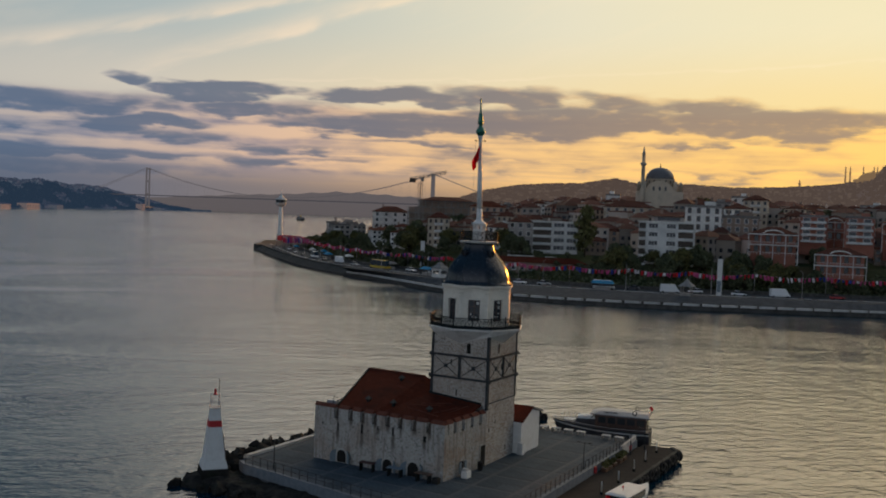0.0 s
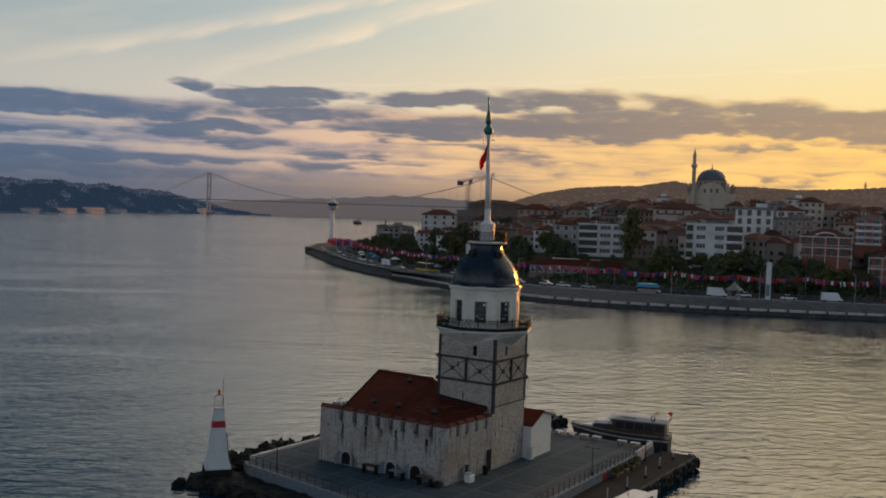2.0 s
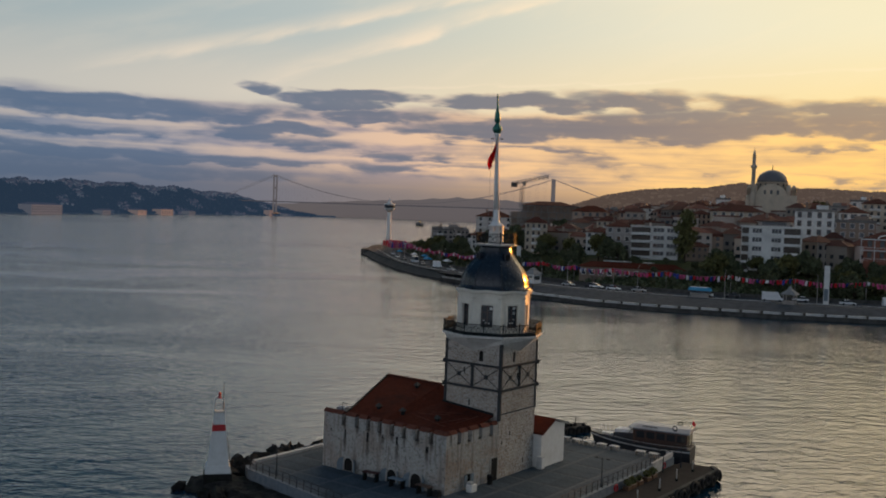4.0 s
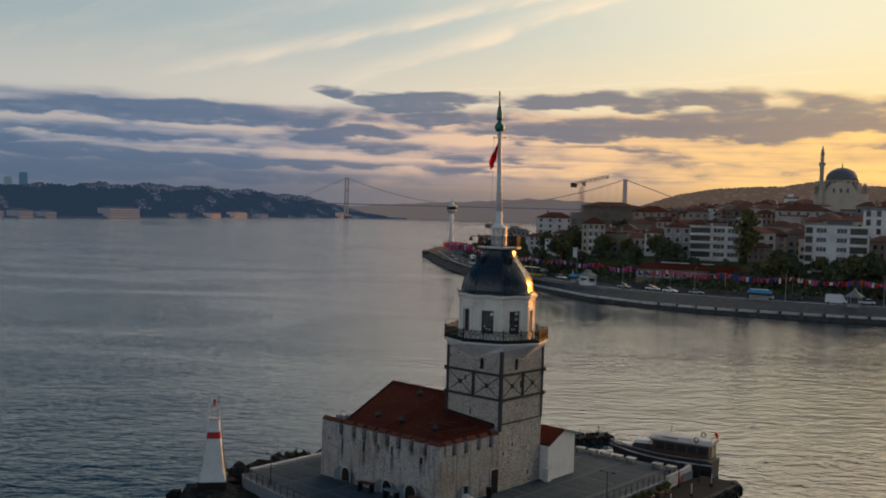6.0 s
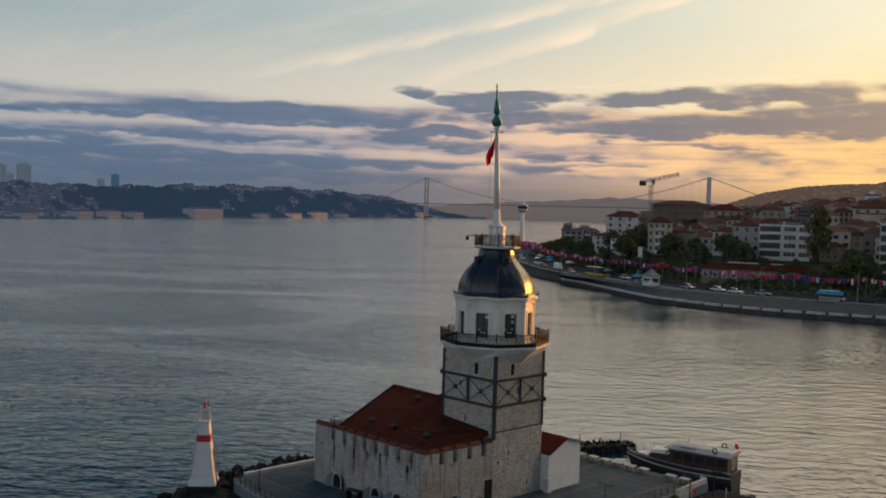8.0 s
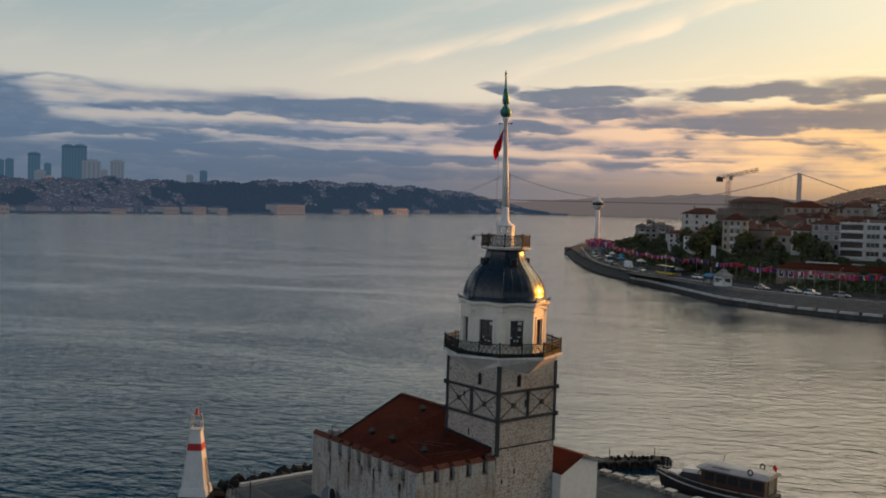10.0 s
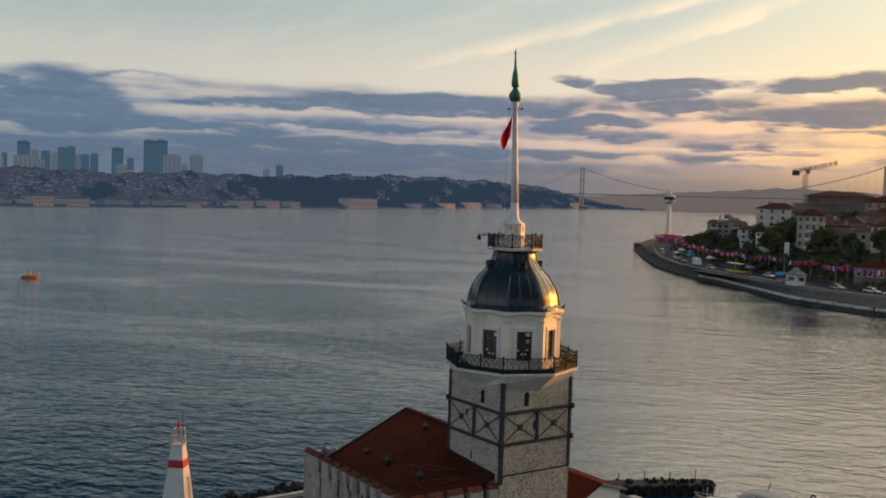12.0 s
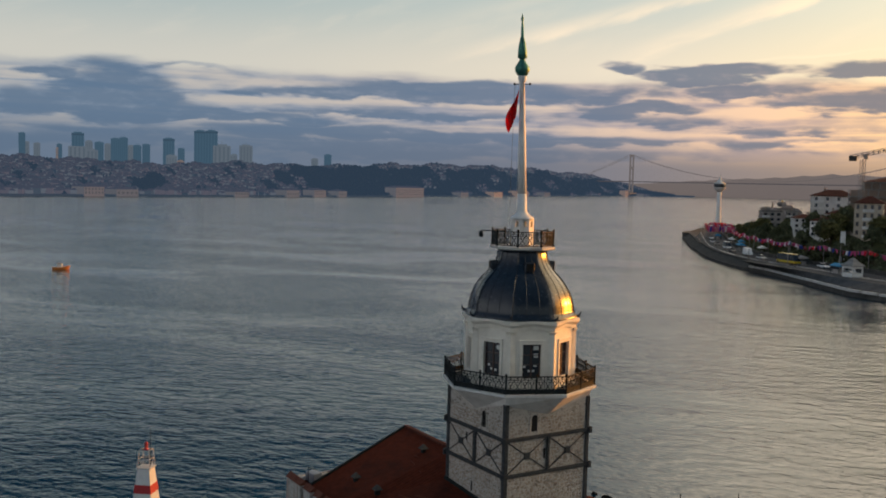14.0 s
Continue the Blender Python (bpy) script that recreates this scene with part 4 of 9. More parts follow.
def merlon(a, b, along_x):
    """A wall block between two slots, with a sloping tiled cap."""
    bm = bmesh.new()
    if along_x:
        lo = [(a, -10.1), (b, -10.1), (b, -9.5), (a, -9.5)]
    else:
        xa, xb = 2.6 + 0.38 * (a + 10.1) / 7.1, 2.6 + 0.38 * (b + 10.1) / 7.1
        lo = [(xa - 0.6, a), (xa, a), (xb, b), (xb - 0.6, b)]
    slab(bm, lo, WT0, MT - 0.22)
    ob = part("merlon", bm, LIMEWASH, castle, bevel=0.03)
    bm = bmesh.new()
    cx, cy = sum(p[0] for p in lo) / 4, sum(p[1] for p in lo) / 4
    grow = [(cx + (x - cx) * 1.06, cy + (y - cy) * 1.1) for x, y in lo]
    ridge = [((grow[0][0] + grow[3][0]) / 2, (grow[0][1] + grow[3][1]) / 2), ((grow[1][0] + grow[2][0]) / 2, (grow[1][1] + grow[2][1]) / 2)] if along_x else \
            [((grow[0][0] + grow[1][0]) / 2, (grow[0][1] + grow[1][1]) / 2), ((grow[2][0] + grow[3][0]) / 2, (grow[2][1] + grow[3][1]) / 2)]
    g = [bm.verts.new((x, y, MT - 0.22)) for x, y in grow]
    r = [bm.verts.new((x, y, MT + 0.09)) for x, y in ridge]
    if along_x:
        for f in ((g[0], g[1], r[1], r[0]), (g[2], g[3], r[0], r[1]), (g[1], g[2], r[1]), (g[3], g[0], r[0]), (g[3], g[2], g[1], g[0])):
            bm.faces.new(f)
    else:
        for f in ((g[1], g[2], r[1], r[0]), (g[3], g[0], r[0], r[1]), (g[0], g[1], r[0]), (g[2], g[3], r[1]), (g[3], g[2], g[1], g[0])):
            bm.faces.new(f)
    part("cap", bm, TILE_CAP, ob, "red tile capping")


GAP = 0.24
edges = [-11.15] + [v for s in SLOTS_F for v in (s - GAP, s + GAP)] + [2.6]
for a, b in zip(edges[::2], edges[1::2]):
    merlon(a, b, True)
edges = [-9.45] + [v for s in SLOTS_R for v in (s - GAP, s + GAP)] + [-3.05]
for a, b in zip(edges[::2], edges[1::2]):
    merlon(a, b, False)
# sills added in the slots; their dark colour paints the shade there
SILL = surface("slot_shade_sill", (0.075, 0.062, 0.052), (0.125, 0.105, 0.088), 4.0, 0.9, 0.4, stain=(0.05, 0.042, 0.036), stain_scale=1.2)
for k, v in [("x", v) for v in SLOTS_F] + [("y", v) for v in SLOTS_R]:
    x1 = 2.6 + 0.38 * (v + 10.1) / 7.1
    bm = bmesh.new()
    if k == "x":
        loft(bm, [[(v + d, -10.11, WT0 - 0.05), (v + d, -9.45, WT0 - 0.05), (v + d, -9.45, WT0 + 0.78), (v + d, -9.70, WT0 + 0.78), (v + d, -9.78, WT0 + 0.10), (v + d, -10.11, WT0 - 0.02)] for d in (-GAP, GAP)])
    else:
        loft(bm, [[(x1 + 0.01, v + d, WT0 - 0.05), (x1 - 0.62, v + d, WT0 - 0.05), (x1 - 0.62, v + d, WT0 + 0.78), (x1 - 0.40, v + d, WT0 + 0.78), (x1 - 0.32, v + d, WT0 + 0.10), (x1 + 0.01, v + d, WT0 - 0.02)] for d in (-GAP, GAP)])
    part("embrasure_sill", bm, SILL, castle, "sloping sill coloured dark for the shade in the slot")
bm = bmesh.new()
slab(bm, [(-11.15, -9.45), (-10.6, -9.45), (-10.6, 3.0), (-11.15, 3.0)], WT0, 6.45)
slab(bm, [(-10.6, 2.4), (-3.0, 2.4), (-3.0, 3.0), (-10.6, 3.0)], WT0, 7.0)
part("parapet_wall", bm, STONE, castle)


def roof_z(x, y):
    """The front slope, steep towards the west gable and flatter before the tower."""
    k = min(1.0, max(0.0, (x + 5.2) / 2.2))
    return (1 - k) * (8.76 - 0.339 * abs(y + 1.34)) + k * (6.0 + 0.252 * (y + 9.35))


bm = bmesh.new()
A, B, C, D, G = (-11.0, -1.34, 8.82), (-4.6, -1.34, 8.76), (-2.98, -3.0, 7.66), (2.42, -3.0, 7.2), (2.25, -9.35, 5.98)
H, J, K, L = (-2.2, -9.35, 6.0), (-5.6, -9.35, 6.03), (-9.55, -9.35, 6.05), (-2.98, -1.34, 8.3)
rim = [A, K, J, H, G, D, C, L, B]
vert = {p: bm.verts.new(p) for p in rim}
under = {p: bm.verts.new((p[0], p[1], p[2] - 0.18)) for p in rim}
for f in ((A, K, J, B), (B, J, C), (J, H, C), (C, H, G), (C, G, D), (B, C, L)):
    bm.faces.new([vert[p] for p in f])
    bm.faces.new([under[p] for p in reversed(f)])
for p, q in zip(rim, rim[1:] + rim[:1]):
    bm.faces.new((vert[p], under[p], under[q], vert[q]))
back = [bm.verts.new(p) for p in ((-11.0, -1.34, 8.81), (-3.0, -1.34, 8.29), (-3.0, 2.6, 7.0), (-10.8, 2.6, 7.0))]
bm.faces.new(back)
roof = part("roof", bm, TILE, castle, "low-pitched roof of red clay tiles")
bm = bmesh.new()
bar(bm, (-11.05, -1.34, 8.85), (-4.6, -1.34, 8.79), 0.26, 0.16)
part("ridge_tile", bm, TILE_OLD, roof)
bm = bmesh.new()
bar(bm, (-11.08, -1.34, 8.76), (-9.62, -9.35, 6.0), 0.12, 0.34)
part("fascia", bm, IRON, roof, "dark metal verge board")
bm = bmesh.new()
a = [(-11.0, -9.4, 6.42), (-9.6, -9.4, 5.9), (-11.0, -1.6, 6.6)]
loft(bm, [[(x, y, z - 0.15) for x, y, z in a], a])
part("lean_to_roof", bm, TILE, roof)
# flashing along the tower's foot, repair battens, vents
bm = bmesh.new()
bar(bm, (-3.06, -1.34, 8.34), (-3.06, -3.06, 7.70), 0.14, 0.16)
bar(bm, (-3.06, -3.07, 7.72), (2.42, -3.07, 7.26), 0.14, 0.16)
part("flashing", bm, IRON, roof, "dark lead flashing")
for a, b in (((-6.6, -3.2), (-3.6, -2.7)), ((-6.2, -3.7), (-4.4, -4.0)), ((-2.6, -5.4), (0.2, -4.6)), ((-3.4, -6.1), (-0.6, -5.3)), ((-0.4, -6.9), (1.2, -5.2)), ((-3.2, -6.6), (0.4, -7.4)), ((0.9, -6.4), (1.9, -4.6))):
    bm = bmesh.new()
    bar(bm, (a[0], a[1], roof_z(*a) + 0.05), (b[0], b[1], roof_z(*b) + 0.05), 0.03, 0.05)
    part("batten", bm, TILE_CAP, roof, "thin pale mortar ridge")


def roof_vent(x, y):
    ob = thing("roof_vent", (x, y, roof_z(x, y) - 0.08), "small grey metal roof vent with a pyramid hood", "roof vent", "roof vents")
    z = roof_z(x, y) - 0.1
    bm = bmesh.new()
    box(bm, x, y, z, 0.26, 0.26, 0.36)
    part("stem", bm, IRON, ob)
    bm = bmesh.new()
    loft(bm, [[(x + s * r, y + t * r, h) for s, t in ((-1, -1), (1, -1), (1, 1), (-1, 1))] for r, h in ((0.24, z + 0.32), (0.25, z + 0.36), (0.05, z + 0.62))])
    part("hood", bm, QUAY, ob)


for x, y in ((-6.5, -2.6), (-7.35, -7.0), (-4.65, -6.9), (-0.97, -6.65)):
    roof_vent(x, y)


def front_arch(x, z, w, h, left=True, right=True):
    ob = thing("arched_window", (x, -10.1, z), "arched ground-floor opening with open blue-grey shutters", "window", "castle arched openings")
    n = 10

    def ring(k):
        return [(x - k, z), (x + k, z)] + [(x + k * math.cos(math.pi * i / n), z + h - w / 2 + k * math.sin(math.pi * i / n)) for i in range(n + 1)]
    # no hole in the wall: a near-black panel paints the opening's shade
    bm = bmesh.new()
    loft(bm, [[(px, -10.05, pz) for px, pz in ring(w / 2)], [(px, -10.106, pz) for px, pz in ring(w / 2)]])
    part("opening", bm, DARK, ob, "near-black panel painted as the shaded opening")
    bm = bmesh.new()
    o, i_ = ring(w / 2 + 0.14), ring(w / 2)
    for k in range(1, len(o)):
        q = (k + 1) % len(o)
        if q == 0:
            q = 0
        a, b, c, d = o[k], o[q], i_[q], i_[k]
        loft(bm, [[(px, -10.08, pz) for px, pz in (a, b, c, d)], [(px, -10.16, pz) for px, pz in (a, b, c, d)]])
    part("surround", bm, STONE, ob)
    for side, on in ((-1, left), (1, right)):
        if not on:
            continue
        bm = bmesh.new()
        hx = x + side * (w / 2 + 0.12)
        leaf = [(0, 0), (0.52, 0), (0.52, h - 0.5), (0.40, h - 0.22), (0.2, h - 0.06), (0, h)]
        ang = radians(35)
        pts = [(hx + side * u * math.cos(ang), -10.16 - u * math.sin(ang), z + v) for u, v in leaf]
        loft(bm, [[(a, b + 0.03, c) for a, b, c in pts], [(a, b - 0.03, c) for a, b, c in pts]])
        part("shutter", bm, SHUTTER, ob, "blue-grey board shutter")


front_arch(-8.0, 1.65, 1.0, 1.15)
front_arch(-3.05, 1.62, 1.0, 1.1)
front_arch(-0.4, 1.62, 1.15, 1.25)
# arrow slits and small openings, their shade painted as near-black plates
for x, z, w, h in ((-8.5, 4.5, 0.18, 0.75), (-5.9, 4.6, 0.22, 0.8), (-2.6, 4.9, 0.2, 0.7), (0.65, 4.8, 0.3, 0.5), (-10.2, 4.9, 0.14, 0.2), (-4.2, 5.2, 0.14, 0.3)):
    bm = bmesh.new()
    box(bm, x, -10.08, z, w, 0.07, h)
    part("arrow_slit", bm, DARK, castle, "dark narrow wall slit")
bm = bmesh.new()
box(bm, 2.92, -3.45, Z0, 0.10, 0.95, 2.0, -3)
door = part("door", bm, DARK, castle, "near-black panel painted as a shaded doorway")
bm = bmesh.new()
box(bm, 2.97, -2.92, Z0, 0.06, 0.14, 2.1, -3)
box(bm, 2.95, -3.98, Z0, 0.06, 0.14, 2.1, -3)
box(bm, 2.96, -3.45, Z0 + 2.0, 0.06, 1.0, 0.14, -3)
part("door_frame", bm, STONE, door)
bm = bmesh.new()
box(bm, 2.74, -7.1, Z0 + 0.35, 0.12, 0.6, 0.9, -3)
part("side_window", bm, DARK, castle, "small dark window")
for y in (-7.55, -6.62):
    bm = bmesh.new()
    box(bm, 2.90, y, Z0 + 0.25, 0.08, 0.34, 1.0, -3)
    part("shutter", bm, SHUTTER, castle, "weathered open shutter")

# tower
tower = thing("tower", (0, 0, Z0), "square stone lookout tower with dark dome and balcony", "tower")
bm = bmesh.new()
slab(bm, [(-2.98, -2.98), (2.98, -2.98), (2.98, 2.98), (-2.98, 2.98)], Z0 + 0.01, 13.5)
part("shaft", bm, SHAFT_STONE, tower)
for sx in (-1, 1):
    for sy in (-1, 1):
        bm = bmesh.new()
        box(bm, sx * 2.92, sy * 2.92, 7.2 if sx > 0 and sy > 0 else 6.7, 0.27, 0.27, 6.25 if sx > 0 and sy > 0 else 6.75)
        part("corner_column", bm, BRACE, tower, "dark grey steel corner column", bevel=0.02)
for z in (9.35, 11.43):
    for k in range(4):
        c, s = round(math.cos(k * math.pi / 2)), round(math.sin(k * math.pi / 2))
        a = Vector((3.03 * c - 3.25 * s, 3.03 * s + 3.25 * c, z))
        b = Vector((3.03 * c + 3.25 * s, 3.03 * s - 3.25 * c, z))
        bm = bmesh.new()
        bar(bm, a, b, 0.16, 0.20)
        band = part("band", bm, BRACE, tower, "dark steel belt beam", bevel=0.015)
        for u in (0.03, 0.97):
            bm = bmesh.new()
            p = a.lerp(b, u)
            box(bm, p.x + 0.08 * c, p.y + 0.08 * s, z - 0.17, 0.2, 0.2, 0.34)
            part("knuckle", bm, BRACE, band)
for k in range(4):
    c, s = round(math.cos(k * math.pi / 2)), round(math.sin(k * math.pi / 2))

    def at(u, z, o=3.02):
        return Vector((o * c - u * s, o * s + u * c, z))
    bm = bmesh.new()
    bar(bm, at(0, 9.4), at(0, 11.4), 0.26, 0.12)
    part("mid_post", bm, BRACE, tower)
    for u0, u1 in ((-2.8, -0.12), (0.12, 2.8)):
        for za, zb in ((9.5, 11.3), (11.3, 9.5)):
            bm = bmesh.new()
            rod(bm, at(u0, za), at(u1, zb), 0.036)
            part("brace", bm, BRACE, tower, "thin diagonal tie rod")
        bm = bmesh.new()
        m = (u0 + u1) / 2
        p = at(m, 10.4)
        box(bm, p.x, p.y, 10.22, 0.14 if s == 0 else 0.36, 0.36 if s == 0 else 0.14, 0.36)
        part("boss", bm, BRACE, tower, "square steel tie boss")
# tower windows and slits: near-black plates painted as shaded openings
for k, u in ((3, 0.9), (0, -1.0)):
    c, s = round(math.cos(k * math.pi / 2)), round(math.sin(k * math.pi / 2))
    ring = [(-0.22, 11.75), (0.22, 11.75)] + [(0.22 * math.cos(math.pi * i / 6), 12.5 + 0.22 * math.sin(math.pi * i / 6)) for i in range(7)]
    bm = bmesh.new()
    loft(bm, [[(o * c - (u + q) * s, o * s + (u + q) * c, z) for q, z in ring] for o in (2.9, 2.995)])
    win = part("slit_window", bm, DARK, tower, "small dark arched window")
    big = [(q * 1.45, 11.75 - 0.1 + (z - 11.75) * 1.15) for q, z in ring]
    bm = bmesh.new()
    for i in range(1, len(ring)):
        j = (i + 1) % len(ring)
        loft(bm, [[(o * c - (u + q) * s, o * s + (u + q) * c, z) for q, z in (big[i], big[j], ring[j], ring[i])] for o in (2.95, 3.05)])
    part("surround", bm, SHAFT_STONE, win)
for k, u, z, h in ((3, -0.25, 7.7, 0.55), (3, -0.9, 10.55, 0.5), (0, -1.15, 5.2, 0.4), (0, -0.2, 10.1, 0.6), (0, 1.2, 2.4, 0.4), (0, -2.4, 4.6, 0.35)):
    c, s = round(math.cos(k * math.pi / 2)), round(math.sin(k * math.pi / 2))
    bm = bmesh.new()
    box(bm, 2.96 * c - u * s, 2.96 * s + u * c, z, 0.1 if s == 0 else 0.13, 0.13 if s == 0 else 0.1, h)
    part("arrow_slit", bm, DARK, tower, "dark narrow slit")
bm = bmesh.new()
bar(bm, (3.0, -2.75, 7.28), (3.0, 2.95, 7.28), 0.08, 0.10)
part("string_course", bm, BRACE, tower)

# corbel from square shaft to eight-sided balcony
bm = bmesh.new()
foot = []
for i in range(8):
    a = i * math.pi / 4
    if i % 2 == 0:
        foot.append((2.97 * math.cos(a), 2.97 * math.sin(a), 12.62))
    else:
        foot.append((2.97 * math.copysign(1, math.cos(a)), 2.97 * math.copysign(1, math.sin(a)), 13.42))
loft(bm, [foot, octagon(4.42, 13.88)])
corbel = part("corbel", bm, CREAM, tower, "off-white plastered corbel with pointed facets")
bm = bmesh.new()
loft(bm, [octagon(4.42, 13.88), octagon(4.62, 13.93), octagon(4.64, 14.08), octagon(4.55, 14.1)])
part("balcony_floor", bm, CREAM, tower, "off-white balcony slab")


def rail_panel(width, height):
    """Cast-iron railing panel: frame, uprights and crossed scrolls, standing on z = 0."""
    bm = bmesh.new()
    bar(bm, (-width / 2, 0, height), (width / 2, 0, height), 0.07, 0.05)
    bar(bm, (-width / 2, 0, 0.08), (width / 2, 0, 0.08), 0.05, 0.05)
    bar(bm, (-width / 2, 0, height * 0.82), (width / 2, 0, height * 0.82), 0.03, 0.03)
    n = max(3, round(width / 0.42))
    w = width / n
    for i in range(n):
        x = -width / 2 + w * (i + 0.5)
        rod(bm, (x - w / 2, 0, 0.08), (x - w / 2, 0, height), 0.016, 4)
        rod(bm, (x - w / 2, 0, 0.1), (x + w / 2, 0, height * 0.8), 0.02, 4)
        rod(bm, (x + w / 2, 0, 0.1), (x - w / 2, 0, height * 0.8), 0.02, 4)
        for z, r in ((height * 0.28, w * 0.26), (height * 0.62, w * 0.26), (height * 0.91, w * 0.13)):
            pts = [Vector((x + r * math.cos(2 * math.pi * k / 8), 0, z + r * math.sin(2 * math.pi * k / 8))) for k in range(8)]
            for p, q in zip(pts, pts[1:] + pts[:1]):
                bar(bm, p, q, 0.035, 0.035)
    return mesh_of("rail_panel", bm, IRON)


def rail_ring(parent, r, z, height, halves):
    """Panels between posts round an octagon."""
    side = 2 * r * math.sin(math.pi / 8)
    mesh = rail_panel(side / halves - 0.10, height)
    bm = bmesh.new()
    turned(bm, [(0.055, 0), (0.055, height + 0.04), (0.075, height + 0.06), (0.06, height + 0.14), (0.0, height + 0.18)], 8)
    post = mesh_of("rail_post", bm, IRON)
    base = home(parent)
    for i in range(8):
        a, b = octagon(r, z)[i], octagon(r, z)[(i + 1) % 8]
        for k in range(halves):
            u = (k + 0.5) / halves
            x, y = a[0] + (b[0] - a[0]) * u - base.x, a[1] + (b[1] - a[1]) * u - base.y
            repeat("rail_panel", mesh, parent, x, y, z - base.z, math.degrees(math.atan2(b[1] - a[1], b[0] - a[0])))
            v = k / halves
            repeat("rail_post", post, parent, a[0] + (b[0] - a[0]) * v - base.x, a[1] + (b[1] - a[1]) * v - base.y, z - base.z)


balcony_rail = thing("balcony_railing", (0, 0, 14.1), "black ornamental cast-iron balcony railing round the lantern room", "railing")
rail_ring(balcony_rail, 4.52, 14.1, 1.0, 2)
bm = bmesh.new()
outer, inner_ = [octagon(4.53, z) for z in (14.12, 14.40)], [octagon(4.50, z) for z in (14.40, 14.12)]
loft(bm, outer + inner_ + outer[:1], cap=False)
bmesh.ops.remove_doubles(bm, verts=bm.verts, dist=1e-4)
part("kick_plate", bm, IRON, balcony_rail, "solid dark foot panel of the railing")
bm = bmesh.new()
loft(bm, [octagon(4.35, 14.102), octagon(4.35, 14.115)])
part("floor_covering", bm, BRACE, tower, "dark balcony floor covering")

# lantern room
drum = thing("lantern_room", (0, 0, 14.1), "white eight-sided lantern room with tall dark windows", "tower room")
AP = 3.0
RC = AP / math.cos(math.pi / 8)
WIN_W, WIN_LO, WIN_HI = 1.08, 14.75, 16.72


def facet(i, u, z, o=0.0):
    """A place on facet i: u metres sideways, o metres out of the wall."""
    a = (i + 0.5) * math.pi / 4
    return Vector(((AP + o) * math.cos(a) - u * math.sin(a), (AP + o) * math.sin(a) + u * math.cos(a), z))


def facet_block(bm, i, u0, u1, z0, z1, o0, o1, mat=0):
    loft(bm, [[facet(i, u, z, o) for u, z in ((u0, z0), (u1, z0), (u1, z1), (u0, z1))] for o in (o0, o1)], mat=mat)


HALF = AP * math.tan(math.pi / 8)
for i in range(8):
    bm = bmesh.new()
    w = WIN_W / 2
    facet_block(bm, i, -HALF, -w, 14.1, 17.75, -0.3, 0)
    facet_block(bm, i, w, HALF, 14.1, 17.75, -0.3, 0)
    facet_block(bm, i, -w, w, WIN_HI, 17.75, -0.3, 0)
    facet_block(bm, i, -w, w, 14.1, WIN_LO, -0.3, 0)
    part("wall_panel", bm, LIME, drum)
    bm = bmesh.new()
    for u0, u1, z0, z1 in ((-w - 0.16, -w, WIN_LO - 0.1, WIN_HI + 0.16), (w, w + 0.16, WIN_LO - 0.1, WIN_HI + 0.16), (-w, w, WIN_HI, WIN_HI + 0.16)):
        facet_block(bm, i, u0, u1, z0, z1, 0.0, 0.06)
    facet_block(bm, i, -w - 0.2, w + 0.2, WIN_HI + 0.16, WIN_HI + 0.24, 0.0, 0.10)
    win = part("window", bm, LIME, drum, "tall dark window in a white moulded surround")
    bm = bmesh.new()
    for u0, u1, z0, z1 in ((-w, -w + 0.08, WIN_LO, WIN_HI), (w - 0.08, w, WIN_LO, WIN_HI), (-0.05, 0.05, WIN_LO, WIN_HI), (-w, w, WIN_LO, WIN_LO + 0.1), (-w, w, WIN_HI - 0.08, WIN_HI),
                           (-w, w, WIN_LO + 1.3, WIN_LO + 1.36), (-w, w, WIN_LO + 0.75, WIN_LO + 0.79)):
        facet_block(bm, i, u0, u1, z0, z1, -0.22, -0.14)
    part("window_frame", bm, VARNISH, win, "dark brown glazing bars")
    bm = bmesh.new()
    facet_block(bm, i, -w + 0.02, w - 0.02, WIN_LO + 0.02, WIN_HI - 0.02, -0.20, -0.18)
    part("pane", bm, GLASS, win)
    for u, z, s in {6: ((0.32, 1.55, 0.13), (-0.3, 0.55, 0.06), (-0.12, 0.33, 0.07), (0.16, 0.30, 0.07)), 7: ((0.28, 1.62, 0.15), (0.28, 1.18, 0.13), (0.25, 0.66, 0.10), (-0.38, 0.60, 0.07), (-0.1, 0.36, 0.07), (0.14, 0.36, 0.07))}.get(i, ()):
        bm = bmesh.new()
        facet_block(bm, i, u - s, u + s, WIN_LO + z, WIN_LO + z + (0.24 if s > 0.12 else 0.12), -0.178, -0.172)
        part("notice", bm, CREAM, win, "small white paper notice")
    # pilaster at the corner
    bm = bmesh.new()
    a = i * math.pi / 4
    for r0, r1, z0, z1 in ((RC + 0.03, RC + 0.03, 14.1, 17.25), (RC + 0.09, RC + 0.09, 14.1, 14.4), (RC + 0.05, RC + 0.14, 17.25, 17.42)):
        d = 0.28
        pts0 = [facet((i - 1) % 8, HALF - d, z0, r0 - RC), Vector((r0 * 1.02 * math.cos(a), r0 * 1.02 * math.sin(a), z0)), facet(i, -HALF + d, z0, r0 - RC), Vector(((RC - 0.15) * math.cos(a), (RC - 0.15) * math.sin(a), z0))]
        pts1 = [facet((i - 1) % 8, HALF - d, z1, r1 - RC), Vector((r1 * 1.02 * math.cos(a), r1 * 1.02 * math.sin(a), z1)), facet(i, -HALF + d, z1, r1 - RC), Vector(((RC - 0.15) * math.cos(a), (RC - 0.15) * math.sin(a), z1))]
        loft(bm, [pts0, pts1])
    part("pilaster", bm, LIME, drum, "white corner pilaster")
# cornice whose lower edge swings up over every window
bm = bmesh.new()
N = 64
rings = []
